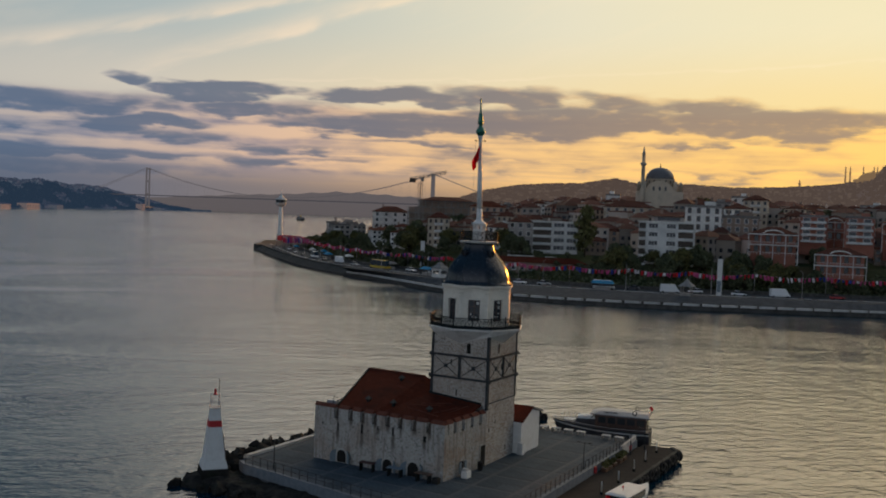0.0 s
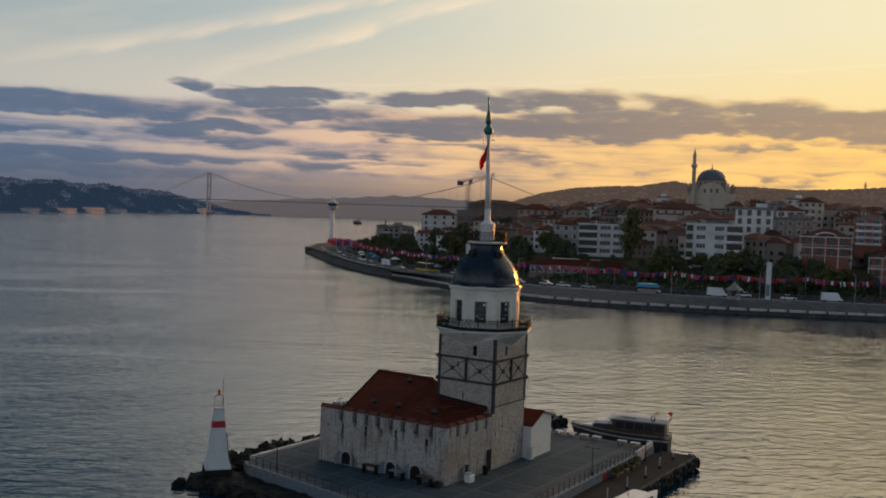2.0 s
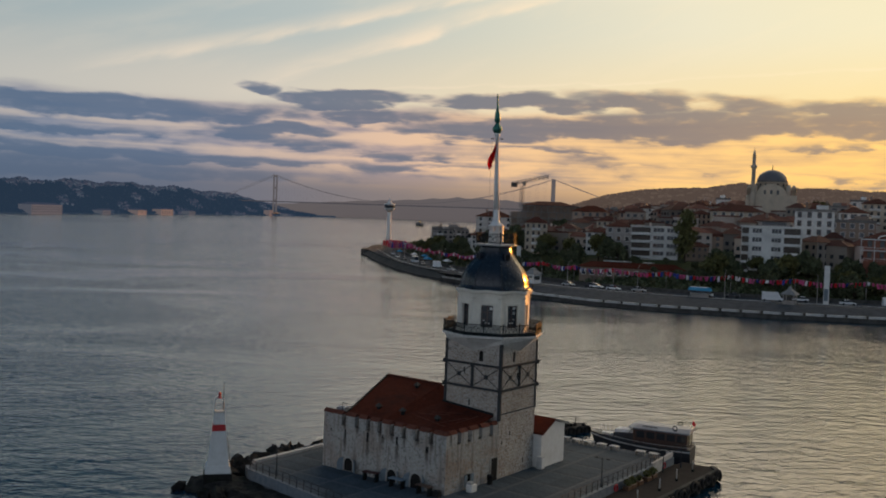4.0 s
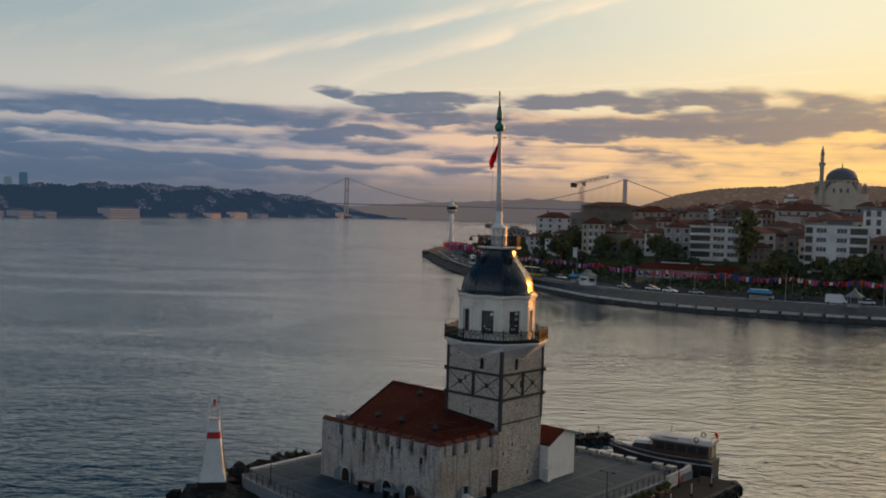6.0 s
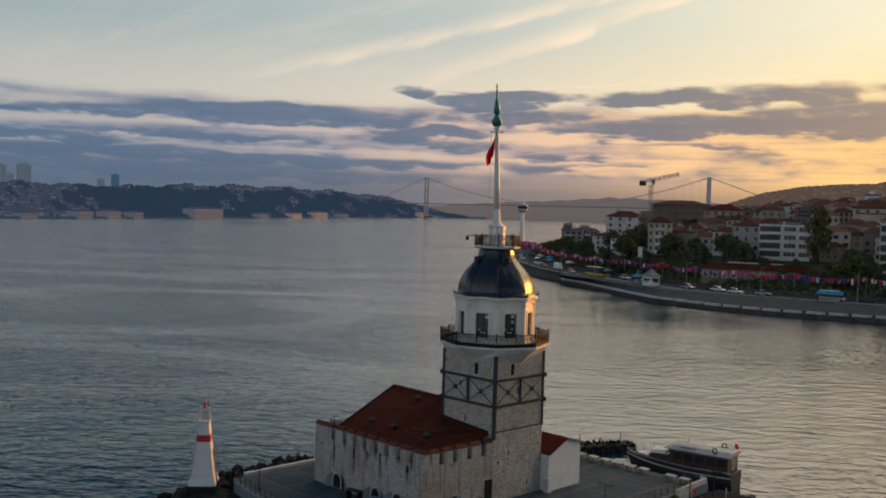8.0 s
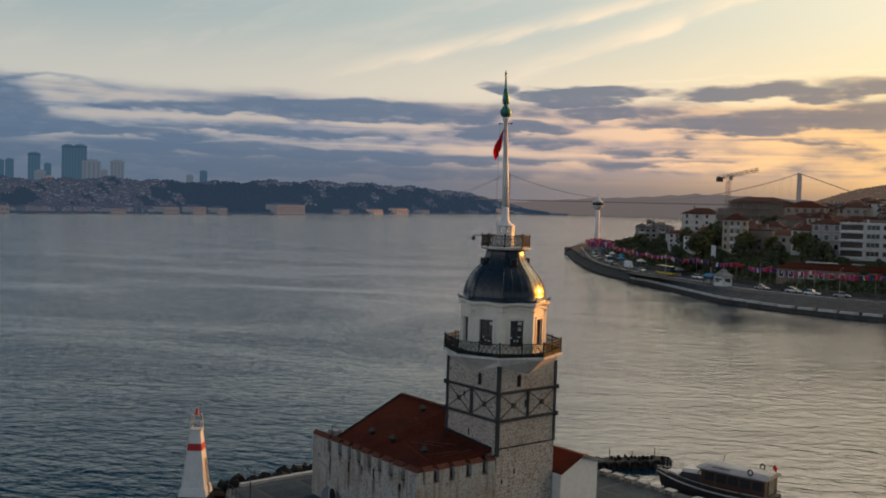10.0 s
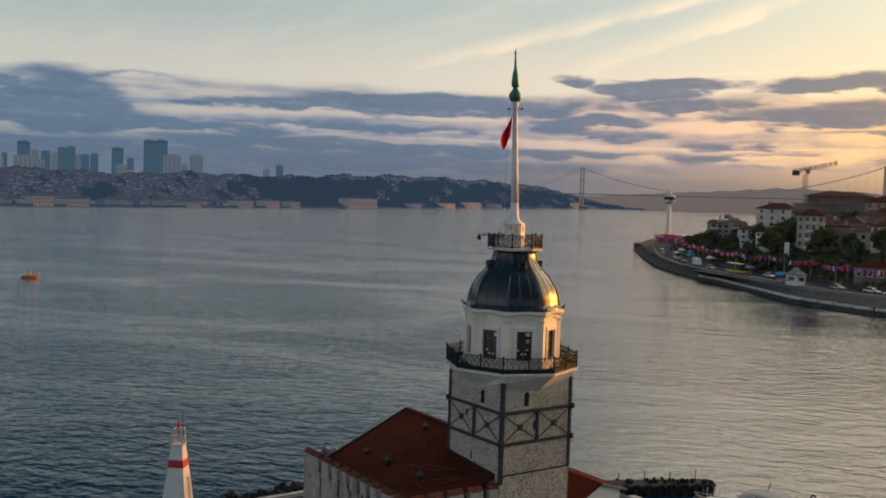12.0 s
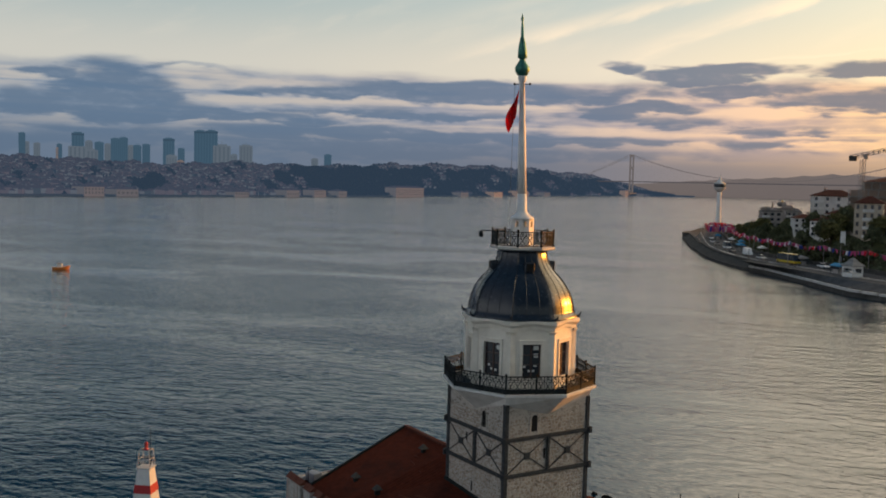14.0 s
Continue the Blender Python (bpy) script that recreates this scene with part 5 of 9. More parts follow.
for r_off, dz, wave in ((0.0, 17.42, 0.14), (0.08, 17.44, 0.14), (0.10, 17.62, 0.14), (0.26, 17.80, 0.12), (0.28, 17.98, 0.10), (0.12, 18.05, 0.06), (-0.4, 18.06, 0.0)):
    ring = []
    for k in range(N):
        th = 2 * math.pi * k / N
        rel = (th % (math.pi / 4)) - math.pi / 8
        rr = (AP + r_off) / math.cos(rel)
        ring.append((rr * math.cos(th), rr * math.sin(th), dz + wave * math.cos(8 * th) * -0.5 + wave * 0.5))
    rings.append(ring)
loft(bm, rings, cap=False)
part("cornice", bm, LIME, drum, "white cornice with a waved lower edge")

# dome
dome = thing("dome", (0, 0, 18.0), "dark lead bell-shaped dome with raised seams", "dome")
PROFILE = [(3.30, 18.02), (3.34, 18.12), (3.10, 18.26), (3.05, 18.45), (3.02, 18.75), (2.93, 19.1), (2.78, 19.5), (2.58, 19.85), (2.33, 20.2), (2.05, 20.5), (1.80, 20.8), (1.60, 21.1), (1.47, 21.4), (1.40, 21.7), (1.38, 21.95)]


def dome_r(th, r, z):
    rel = (th % (math.pi / 4)) - math.pi / 8
    flat = math.cos(math.pi / 8) / math.cos(rel)
    return r * (0.45 + 0.55 * flat) * 1.03


bm = bmesh.new()
loft(bm, [[(dome_r(2 * math.pi * k / 64, r, z) * math.cos(2 * math.pi * k / 64), dome_r(2 * math.pi * k / 64, r, z) * math.sin(2 * math.pi * k / 64), z) for k in range(64)] for r, z in PROFILE], smooth_faces=True)
part("shell", bm, LEAD, dome)
for k in range(24):
    th = 2 * math.pi * k / 24
    big = k % 3 == 0
    bm = bmesh.new()
    for (r0, z0), (r1, z1) in zip(PROFILE[2:], PROFILE[3:]):
        a, b = dome_r(th, r0, z0) + 0.01, dome_r(th, r1, z1) + 0.01
        rod(bm, (a * math.cos(th), a * math.sin(th), z0), (b * math.cos(th), b * math.sin(th), z1), 0.034 if big else 0.012, 5)
    part("seam", bm, LEAD, dome)
    if big:
        bm = bmesh.new()
        for (r0, z0, w0), (r1, z1, w1) in zip(((3.15, 18.1, 0.10), (3.42, 18.12, 0.09), (3.55, 18.24, 0.06)), ((3.42, 18.12, 0.09), (3.55, 18.24, 0.06), (3.57, 18.42, 0.02))):
            rod(bm, (r0 * math.cos(th), r0 * math.sin(th), z0), (r1 * math.cos(th), r1 * math.sin(th), z1), w0, 6, w1)
        part("eave_horn", bm, LEAD, dome, "upturned eave tip")
for k in range(4):
    th = math.pi / 8 + k * math.pi / 2 - math.pi / 4
    c, s = math.cos(th), math.sin(th)
    bm = bmesh.new()
    r = 1.62
    box(bm, r * c, r * s, 20.72, 0.66, 0.58, 0.56, math.degrees(th))
    dorm = part("dormer", bm, LEAD, dome, "small square dormer", bevel=0.04)
    bm = bmesh.new()
    box(bm, (r + 0.325) * c, (r + 0.325) * s, 20.8, 0.03, 0.4, 0.4, math.degrees(th))
    part("hatch", bm, DARK, dorm)

gallery = thing("gallery", (0, 0, 21.9), "small white top gallery floor", "gallery")
bm = bmesh.new()
loft(bm, [octagon(1.55, 21.9), octagon(1.92, 21.98), octagon(1.95, 22.1), octagon(1.85, 22.12)])
part("gallery_floor", bm, CREAM, gallery)
gallery_rail = thing("gallery_railing", (0, 0, 22.12), "black ornamental iron railing of the top gallery", "railing")
rail_ring(gallery_rail, 1.83, 22.12, 0.88, 1)
bm = bmesh.new()
rod(bm, (-1.3, -1.36, 22.95), (-1.72, -1.78, 22.98), 0.03)
turned(bm, [(0.0, 22.55), (0.13, 22.6), (0.15, 22.75), (0.08, 22.92), (0.0, 22.98)], 10, -1.75, -1.8)
solid("hanging_lantern", bm, IRON, "black lantern hung from an arm on the top gallery", "lantern")

# flagstaff
LEAN = (-0.018, -0.022)
mast = thing("flagstaff", (0, -0.05, 22.1), "tall white flagstaff on a white drum with green copper finial", "flagstaff")


def mast_at(z):
    return LEAN[0] * (z - 22.1), -0.05 + LEAN[1] * (z - 22.1)


bm = bmesh.new()
for i in range(8):
    a0 = i * math.pi / 4
    for u0, u1, z0, z1 in ((0.0, 1.0, 22.12, 23.25), (0.0, 0.3, 23.25, 23.6), (0.7, 1.0, 23.25, 23.6), (0.0, 1.0, 23.6, 23.72)):
        r = 0.68
        a, b = Vector((r * math.cos(a0), r * math.sin(a0) - 0.05, 0)), Vector((r * math.cos(a0 + math.pi / 4), r * math.sin(a0 + math.pi / 4) - 0.05, 0))
        p, q = a.lerp(b, u0), a.lerp(b, u1)
        loft(bm, [[(p.x, p.y, z0), (q.x, q.y, z0), (q.x * 0.92, q.y * 0.92, z0), (p.x * 0.92, p.y * 0.92, z0)], [(p.x, p.y, z1), (q.x, q.y, z1), (q.x * 0.92, q.y * 0.92, z1), (p.x * 0.92, p.y * 0.92, z1)]])
part("base_drum", bm, WHITE, mast, "white pierced drum")
bm = bmesh.new()
turned(bm, [(0.74, 23.70), (0.74, 23.77), (0.52, 23.92), (0.36, 24.08), (0.29, 24.26), (0.27, 25.2)], 16, *mast_at(23.7), lean=LEAN)
part("skirt", bm, WHITE, mast)
bm = bmesh.new()
turned(bm, [(0.27, 25.1), (0.235, 27.5), (0.18, 30.0), (0.15, 31.7), (0.21, 31.8), (0.26, 32.05), (0.24, 32.1)], 16, *mast_at(25.1), lean=LEAN)
part("pole", bm, WHITE, mast)
bm = bmesh.new()
turned(bm, [(0.20, 32.05), (0.34, 32.2), (0.44, 32.42), (0.42, 32.62), (0.26, 32.85), (0.17, 33.0), (0.16, 33.08), (0.27, 33.15), (0.26, 33.5), (0.21, 33.9), (0.15, 34.2), (0.13, 34.28), (0.10, 34.3), (0.07, 35.0), (0.05, 35.25), (0.09, 35.38), (0.05, 35.55), (0.0, 35.72)], 16, *mast_at(32.05), lean=LEAN)
part("finial", bm, COPPER, mast, "green copper onion and spear finial")
bm = bmesh.new()
x, y = mast_at(31.6)
rod(bm, (x - 0.36, y - 0.30, 31.62), (x + 0.36, y + 0.28, 31.62), 0.025)
for k in (-1, 1):
    turned(bm, [(0.0, 31.55), (0.06, 31.58), (0.06, 31.68), (0.0, 31.7)], 8, x + 0.37 * k, y + 0.29 * k)
part("yard", bm, IRON, mast)
bm = bmesh.new()
rod(bm, (x - 0.34, y - 0.28, 31.6), (-0.62, -0.6, 23.0), 0.012, 4)
part("halyard", bm, CONCRETE, mast)

# limp flag in soft folds
bm = bmesh.new()
grid = []
fx, fy = x + 0.12, y - 0.30
for j in range(15):
    v = j / 14
    row = []
    for i in range(9):
        u = i / 8
        drop = 31.45 - 1.75 * v - 0.70 * u - 0.25 * u * v
        spread = 0.72 * u * math.sin(math.pi * (0.06 + 0.74 * v)) + 0.16 * v
        fold = 0.12 * math.sin(u * 9 + v * 2.0) * (0.3 + u)
        row.append(bm.verts.new((fx - spread * 0.5 + fold * 0.9 + 0.05 * (1 - v), fy - spread * 0.75 - fold * 0.4, drop)))
    grid.append(row)
for a, b in zip(grid, grid[1:]):
    for i in range(8):
        f = bm.faces.new((a[i], a[i + 1], b[i + 1], b[i]))
        f.smooth = True
bmesh.ops.solidify(bm, geom=bm.faces[:], thickness=0.012)
flag = solid("flag", bm, RED_CLOTH, "red flag hanging limp beside the flagstaff", "flag")

# ---- stones of the walls ----
PALE_MIX = [(0.450, 0.417, 0.378), (0.421, 0.390, 0.354), (0.469, 0.434, 0.395), (0.382, 0.347, 0.310), (0.450, 0.419, 0.383), (0.426, 0.371, 0.325), (0.459, 0.429, 0.393), (0.343, 0.310, 0.276)]
WARM_MIX = [(0.432, 0.3915, 0.342), (0.387, 0.342, 0.297), (0.45, 0.4095, 0.36), (0.342, 0.261, 0.207), (0.432, 0.396, 0.351), (0.396, 0.315, 0.2565), (0.441, 0.405, 0.36), (0.234, 0.1935, 0.1575)]
SHAFT_MIX = [(0.516, 0.430, 0.350), (0.323, 0.232, 0.170), (0.538, 0.450, 0.369), (0.430, 0.351, 0.281), (0.226, 0.163, 0.120), (0.495, 0.415, 0.341), (0.376, 0.267, 0.198), (0.505, 0.425, 0.350)]
PIECE_SHAFT = stone_piece("shaft_rubble", "island", SHAFT_MIX, (0.40, 0.34, 0.28))
PIECE_PALE = stone_piece("pale_rubble", "island", PALE_MIX, (0.35, 0.295, 0.25), 0.7, DRIPS)
PIECE_WARM = stone_piece("warm_rubble", "island", WARM_MIX, (0.33, 0.235, 0.17))
PIECE_ONE = stone_piece("corner_rubble", "object", WARM_MIX, (0.33, 0.225, 0.16))


def stone_shape(rnd):
    """An uneven stone in a unit square of wall (x along it, z up), standing proud towards -y."""
    n = 7
    ring = []
    for k in range(n):
        a = 2 * math.pi * (k + rnd.uniform(-0.25, 0.25)) / n
        q = 0.5 / max(abs(math.cos(a)), abs(math.sin(a))) ** 0.72 * rnd.uniform(0.86, 1.0)
        ring.append((q * math.cos(a), q * math.sin(a)))
    verts = [(x, 0.3, z) for x, z in ring] + [(x * 0.93, -0.7, z * 0.93) for x, z in ring] + [(x * 0.72, -1.0, z * 0.72) for x, z in ring]
    faces = [(r * n + k, r * n + (k + 1) % n, (r + 1) * n + (k + 1) % n, (r + 1) * n + k) for r in (0, 1) for k in range(n)] + [tuple(range(2 * n, 3 * n))]
    return verts, faces


def stone_cells(width, z0, z1, row, length, rnd, skips):
    """Places (u, z, length, height) of stones in uneven courses, clear of the openings."""
    z = z0
    while z < z1 - 0.08:
        h = min(rnd.uniform(0.7, 1.3) * row, z1 - z)
        u = rnd.uniform(-0.3, 0.0) * length
        while u < width:
            w = rnd.uniform(0.55, 1.5) * length
            a, b = max(u, 0), min(u + w, width)
            if b - a > 0.07 and not any(a < q1 and b > q0 and z < r1 and z + h > r0 for q0, q1, r0, r1 in skips):
                if rnd.random() < 0.94:
                    yield (a + b) / 2, z + h / 2 + rnd.uniform(-0.28, 0.28) * row, (b - a - 0.03) * rnd.uniform(0.75, 1.0), h * rnd.uniform(0.62, 1.0)
            u += w
        z += h


def rubble_face(parent, a, b, z0, z1, row, length, depth, mat, seed, skips=(), single=None, name="stone_facing"):
    """Stones on the wall from plan point a to b, seen with a on the left; single: the stretch whose stones are pieces of their own."""
    rnd = random.Random(seed)
    a, b = Vector((*a, 0)), Vector((*b, 0))
    along = (b - a).normalized()
    turn = math.degrees(math.atan2(along.y, along.x))
    shapes = [stone_shape(rnd) for _ in range(14)]
    meshes = []
    if single:
        for verts, faces in shapes:
            me = bpy.data.meshes.new("stone")
            me.from_pydata(verts, [], faces)
            me.materials.append(PIECE_ONE)
            meshes.append(me)
    all_v, all_f = [], []
    count = 0
    for u, z, w, h in stone_cells((b - a).length, z0, z1, row, length, rnd, skips):
        k = rnd.randrange(14)
        d = depth * rnd.uniform(0.4, 1.3)
        m = Matrix.Translation(a + along * u + Vector((0, 0, z))) @ pose(0, 0, 0, 0, 0, turn) @ pose(0, 0, 0, 0, rnd.uniform(-16, 16), 0) @ Matrix.Diagonal((w, d, h, 1))
        if single and single[0] < u < single[1] and single[2] < z < single[3] and count < 290:
            ob = new("stone", meshes[k])
            ob.parent = parent
            ob.matrix_basis = Matrix.Translation(-home(parent)) @ m
            count += 1
        else:
            n = len(all_v)
            all_v += [tuple(m @ Vector(p)) for p in shapes[k][0]]
            all_f += [tuple(n + i for i in f) for f in shapes[k][1]]
    me = bpy.data.meshes.new(name)
    base = home(parent)
    me.from_pydata([(x - base.x, y - base.y, z - base.z) for x, y, z in all_v], [], all_f)
    me.materials.append(mat)
    ob = new(name, me)
    ob.parent = parent
    tagged(ob, "uneven rubble stones set in pale mortar", kind="stuff")


def gap_at(x, half, z0, z1, start):
    return (x - start - half, x - start + half, z0, z1)


FRONT = [gap_at(x, 0.78, 1.5, 3.05, -11.15) for x in (-8.0, -3.05, -0.4)]
FRONT += [gap_at(x, w / 2 + 0.03, z - 0.03, z + h + 0.03, -11.15) for x, z, w, h in ((-8.5, 4.5, 0.18, 0.75), (-5.9, 4.6, 0.22, 0.8), (-2.6, 4.9, 0.2, 0.7), (0.65, 4.8, 0.3, 0.5), (-10.2, 4.9, 0.14, 0.2), (-4.2, 5.2, 0.14, 0.3))]
rubble_face(castle, (-11.15, -10.1), (2.6, -10.1), Z0 + 0.06, WT0 - 0.06, 0.20, 0.27, 0.004, PIECE_PALE, 3, FRONT)
SIDE = [(5.9, 7.3, Z0, Z0 + 2.2), (2.35, 3.75, Z0 + 0.2, Z0 + 1.35)]
rubble_face(castle, (2.6, -10.1), (2.968, -2.9), Z0 + 0.06, WT0 - 0.06, 0.24, 0.31, 0.009, PIECE_WARM, 4, SIDE, (0.0, 5.0, Z0, WT0))
EAST = [(2.98 + u - 0.14, 2.98 + u + 0.14, z - 0.05, z + h + 0.05) for u, z, h in ((-1.15, 5.2, 0.4), (-0.2, 10.1, 0.6), (1.2, 2.4, 0.4), (-2.4, 4.6, 0.35))]
rubble_face(tower, (2.98, -2.98), (2.98, 2.98), Z0 + 0.04, 7.2, 0.23, 0.30, 0.009, PIECE_WARM, 5, EAST)
rubble_face(tower, (2.98, -2.72), (2.98, 2.72), 7.36, 12.55, 0.16, 0.20, 0.02, PIECE_SHAFT, 6, [(q0 - 0.26, q1 - 0.26, r0, r1) for q0, q1, r0, r1 in EAST] + [(1.37, 2.07, 11.5, 12.95)])
rubble_face(tower, (-2.72, -2.98), (2.72, -2.98), 7.2, 12.55, 0.16, 0.20, 0.02, PIECE_SHAFT, 7, [(3.27, 3.97, 11.5, 12.95), (2.33, 2.61, 7.65, 8.3), (1.68, 1.96, 10.5, 11.1)])

# ---- annex, beacon, boats and terrace things ----
annex = thing("annex", (1.5, 5.3, Z0), "small white plastered annex with a red tiled roof", "annex")
bm = bmesh.new()
A0, A1, AX0, AX1, EZ, RZ, RY = 3.02, 7.2, -2.0, 3.85, 4.72, 5.78, 5.3
for x0, x1 in ((AX0, AX1),):
    prof = [(A0, Z0 - 0.05), (A1, Z0 - 0.05), (A1, 5.2), (RY, RZ - 0.12), (A0, EZ)]
    loft(bm, [[(x0, y, z) for y, z in prof], [(x1, y, z) for y, z in prof]])
part("wall", bm, WHITE, annex)
bm = bmesh.new()
for prof in ([(A0 - 0.05, EZ - 0.04), (RY, RZ), (RY, RZ + 0.14), (A0 - 0.05, EZ + 0.10)], [(RY, RZ), (A1 + 0.55, 5.08), (A1 + 0.55, 5.2), (RY, RZ + 0.14)]):
    loft(bm, [[(AX0, y, z) for y, z in prof], [(AX1 + 0.15, y, z) for y, z in prof]])
part("roof", bm, TILE, annex, "red clay tile roof")
bm = bmesh.new()
bar(bm, (AX1 + 0.17, RY, RZ + 0.06), (AX1 + 0.17, A1 + 0.55, 5.14), 0.05, 0.18)
part("verge", bm, CONCRETE, annex)
cab = thing("service_cabinet", (3.9, 2.9, Z0), "pale metal service cabinet against the annex", "cabinet")
bm = bmesh.new()
box(bm, 3.9, 2.9, Z0 + 0.012, 0.55, 0.6, 1.15)
part("body", bm, PALE, cab, bevel=0.03)
bm = bmesh.new()
box(bm, 4.18, 2.9, Z0 + 0.1, 0.03, 0.5, 0.95)
part("door", bm, WHITE, cab)

# white harbour beacon
beacon = thing("beacon", (-16.30, -17.70, 1.0), "white tapered harbour beacon with a red band", "beacon")
BX, BY = -16.4, -17.7


def beacon_ring(h, z, turn=36):
    return [(BX + h * 1.414 * math.cos(radians(turn + 45 + 90 * i)), BY + h * 1.414 * math.sin(radians(turn + 45 + 90 * i)), z) for i in range(4)]


def beacon_half(z):
    return 1.12 - 0.115 * (z - 1.0)


bm = bmesh.new()
loft(bm, [beacon_ring(1.35, 0.2), beacon_ring(1.28, 1.55)])
part("foundation", bm, ROCK, beacon, "dark stained concrete foundation")
bm = bmesh.new()
loft(bm, [beacon_ring(1.20, 1.55), beacon_ring(1.18, 1.75), beacon_ring(1.03, 2.25)])
part("plinth", bm, WHITE, beacon)
for z0, z1, m, nm in ((2.2, 5.30, WHITE, "lower_shaft"), (5.30, 5.88, RED_PAINT, "red_band"), (5.88, 6.95, WHITE, "upper_shaft")):
    bm = bmesh.new()
    loft(bm, [beacon_ring(beacon_half(z0) + (0.012 if m is RED_PAINT else 0), z0), beacon_ring(beacon_half(z1) + (0.012 if m is RED_PAINT else 0), z1)])
    part(nm, bm, m, beacon, "red painted band" if m is RED_PAINT else "")
lan = part("lantern_frame", (lambda b: (loft(b, [beacon_ring(0.52, 6.95), beacon_ring(0.52, 7.03)]), [rod(b, p, q, 0.03, 5) for p, q in zip(beacon_ring(0.45, 7.0), beacon_ring(0.36, 8.2))],
                                        [rod(b, p, q, 0.025, 5) for z, h in ((7.6, 0.41), (8.2, 0.36)) for p, q in zip(beacon_ring(h, z), beacon_ring(h, z)[1:] + beacon_ring(h, z)[:1])],
                                        [rod(b, p, q, 0.015, 4) for p, q in zip(beacon_ring(0.45, 7.0), beacon_ring(0.41, 7.6)[1:] + beacon_ring(0.41, 7.6)[:1])], b)[-1])(bmesh.new()), PALE, beacon, "open steel lantern frame")
bm = bmesh.new()
turned(bm, [(0.20, 8.2), (0.20, 8.24), (0.11, 8.26), (0.12, 8.58), (0.14, 8.6), (0.04, 8.74)], 12, BX, BY)
part("lamp", bm, RED_PAINT, beacon, "red lamp housing")
bm = bmesh.new()
rod(bm, (BX + 0.32, BY + 0.15, 7.0), (BX + 0.32, BY + 0.15, 9.7), 0.025)
part("aerial", bm, IRON, beacon)
lad = bmesh.new()
for u in (-0.2, 0.2):
    rod(lad, (BX + 1.3 * 0.81 + u * 0.6, BY + 1.3 * 0.59 - u * 0.8, 1.0), (BX + 0.8 * 0.81 + u * 0.6, BY + 0.8 * 0.59 - u * 0.8, 4.6), 0.03)
for k in range(10):
    z = 1.3 + 0.34 * k
    o = 1.3 - 0.5 * (z - 1) / 3.6
    rod(lad, (BX + o * 0.81 - 0.12, BY + o * 0.59 + 0.16, z), (BX + o * 0.81 + 0.12, BY + o * 0.59 - 0.16, z), 0.02, 5)
part("ladder", lad, BRACE, beacon, "dark steel ladder")
beacon.matrix_basis = beacon.matrix_basis @ Matrix.Rotation(radians(15), 4, "Z") @ Matrix.Diagonal((0.92, 0.92, 0.96, 1))


def hull_mesh(length, beam, keel, sheer, bow_rise, mat_slots):
    """Boat hull along +x (bow at +x), waterline at z = 0; deck closed."""
    bm = bmesh.new()
    rings = []
    for k in range(15):
        u = k / 14
        x = -length / 2 + length * u
        w = beam / 2 * (0.86 + 0.14 * math.sin(math.pi * min(u * 1.6, 1))) * (1 - max(0, (u - 0.55) / 0.45) ** 2.2 * 0.97)
        top = sheer + bow_rise * max(0, (u - 0.35) / 0.65) ** 2
        rake = 0.55 * max(0, (u - 0.6) / 0.4) ** 2
        rings.append([(x - rake, 0, -keel), (x - rake * 0.6, -w * 0.75, -keel * 0.4), (x + rake * 0.3, -w * 0.96, top * 0.55), (x + rake, -w, top),
                      (x + rake, w, top), (x + rake * 0.3, w * 0.96, top * 0.55), (x - rake * 0.6, w * 0.75, -keel * 0.4)])
    loft(bm, rings, smooth_faces=False)
    return bm


def trim_line(length, beam, sheer, bow_rise, lift, r):
    bm = bmesh.new()
    for side in (-1, 1):
        pts = []
        for k in range(15):
            u = k / 14
            x = -length / 2 + length * u
            w = beam / 2 * (0.86 + 0.14 * math.sin(math.pi * min(u * 1.6, 1))) * (1 - max(0, (u - 0.55) / 0.45) ** 2.2 * 0.97)
            top = sheer + bow_rise * max(0, (u - 0.35) / 0.65) ** 2
            pts.append((x + 0.55 * max(0, (u - 0.6) / 0.4) ** 2, side * w, top + lift))
        sweep(bm, pts, r * 0.6, 6)
    return bm


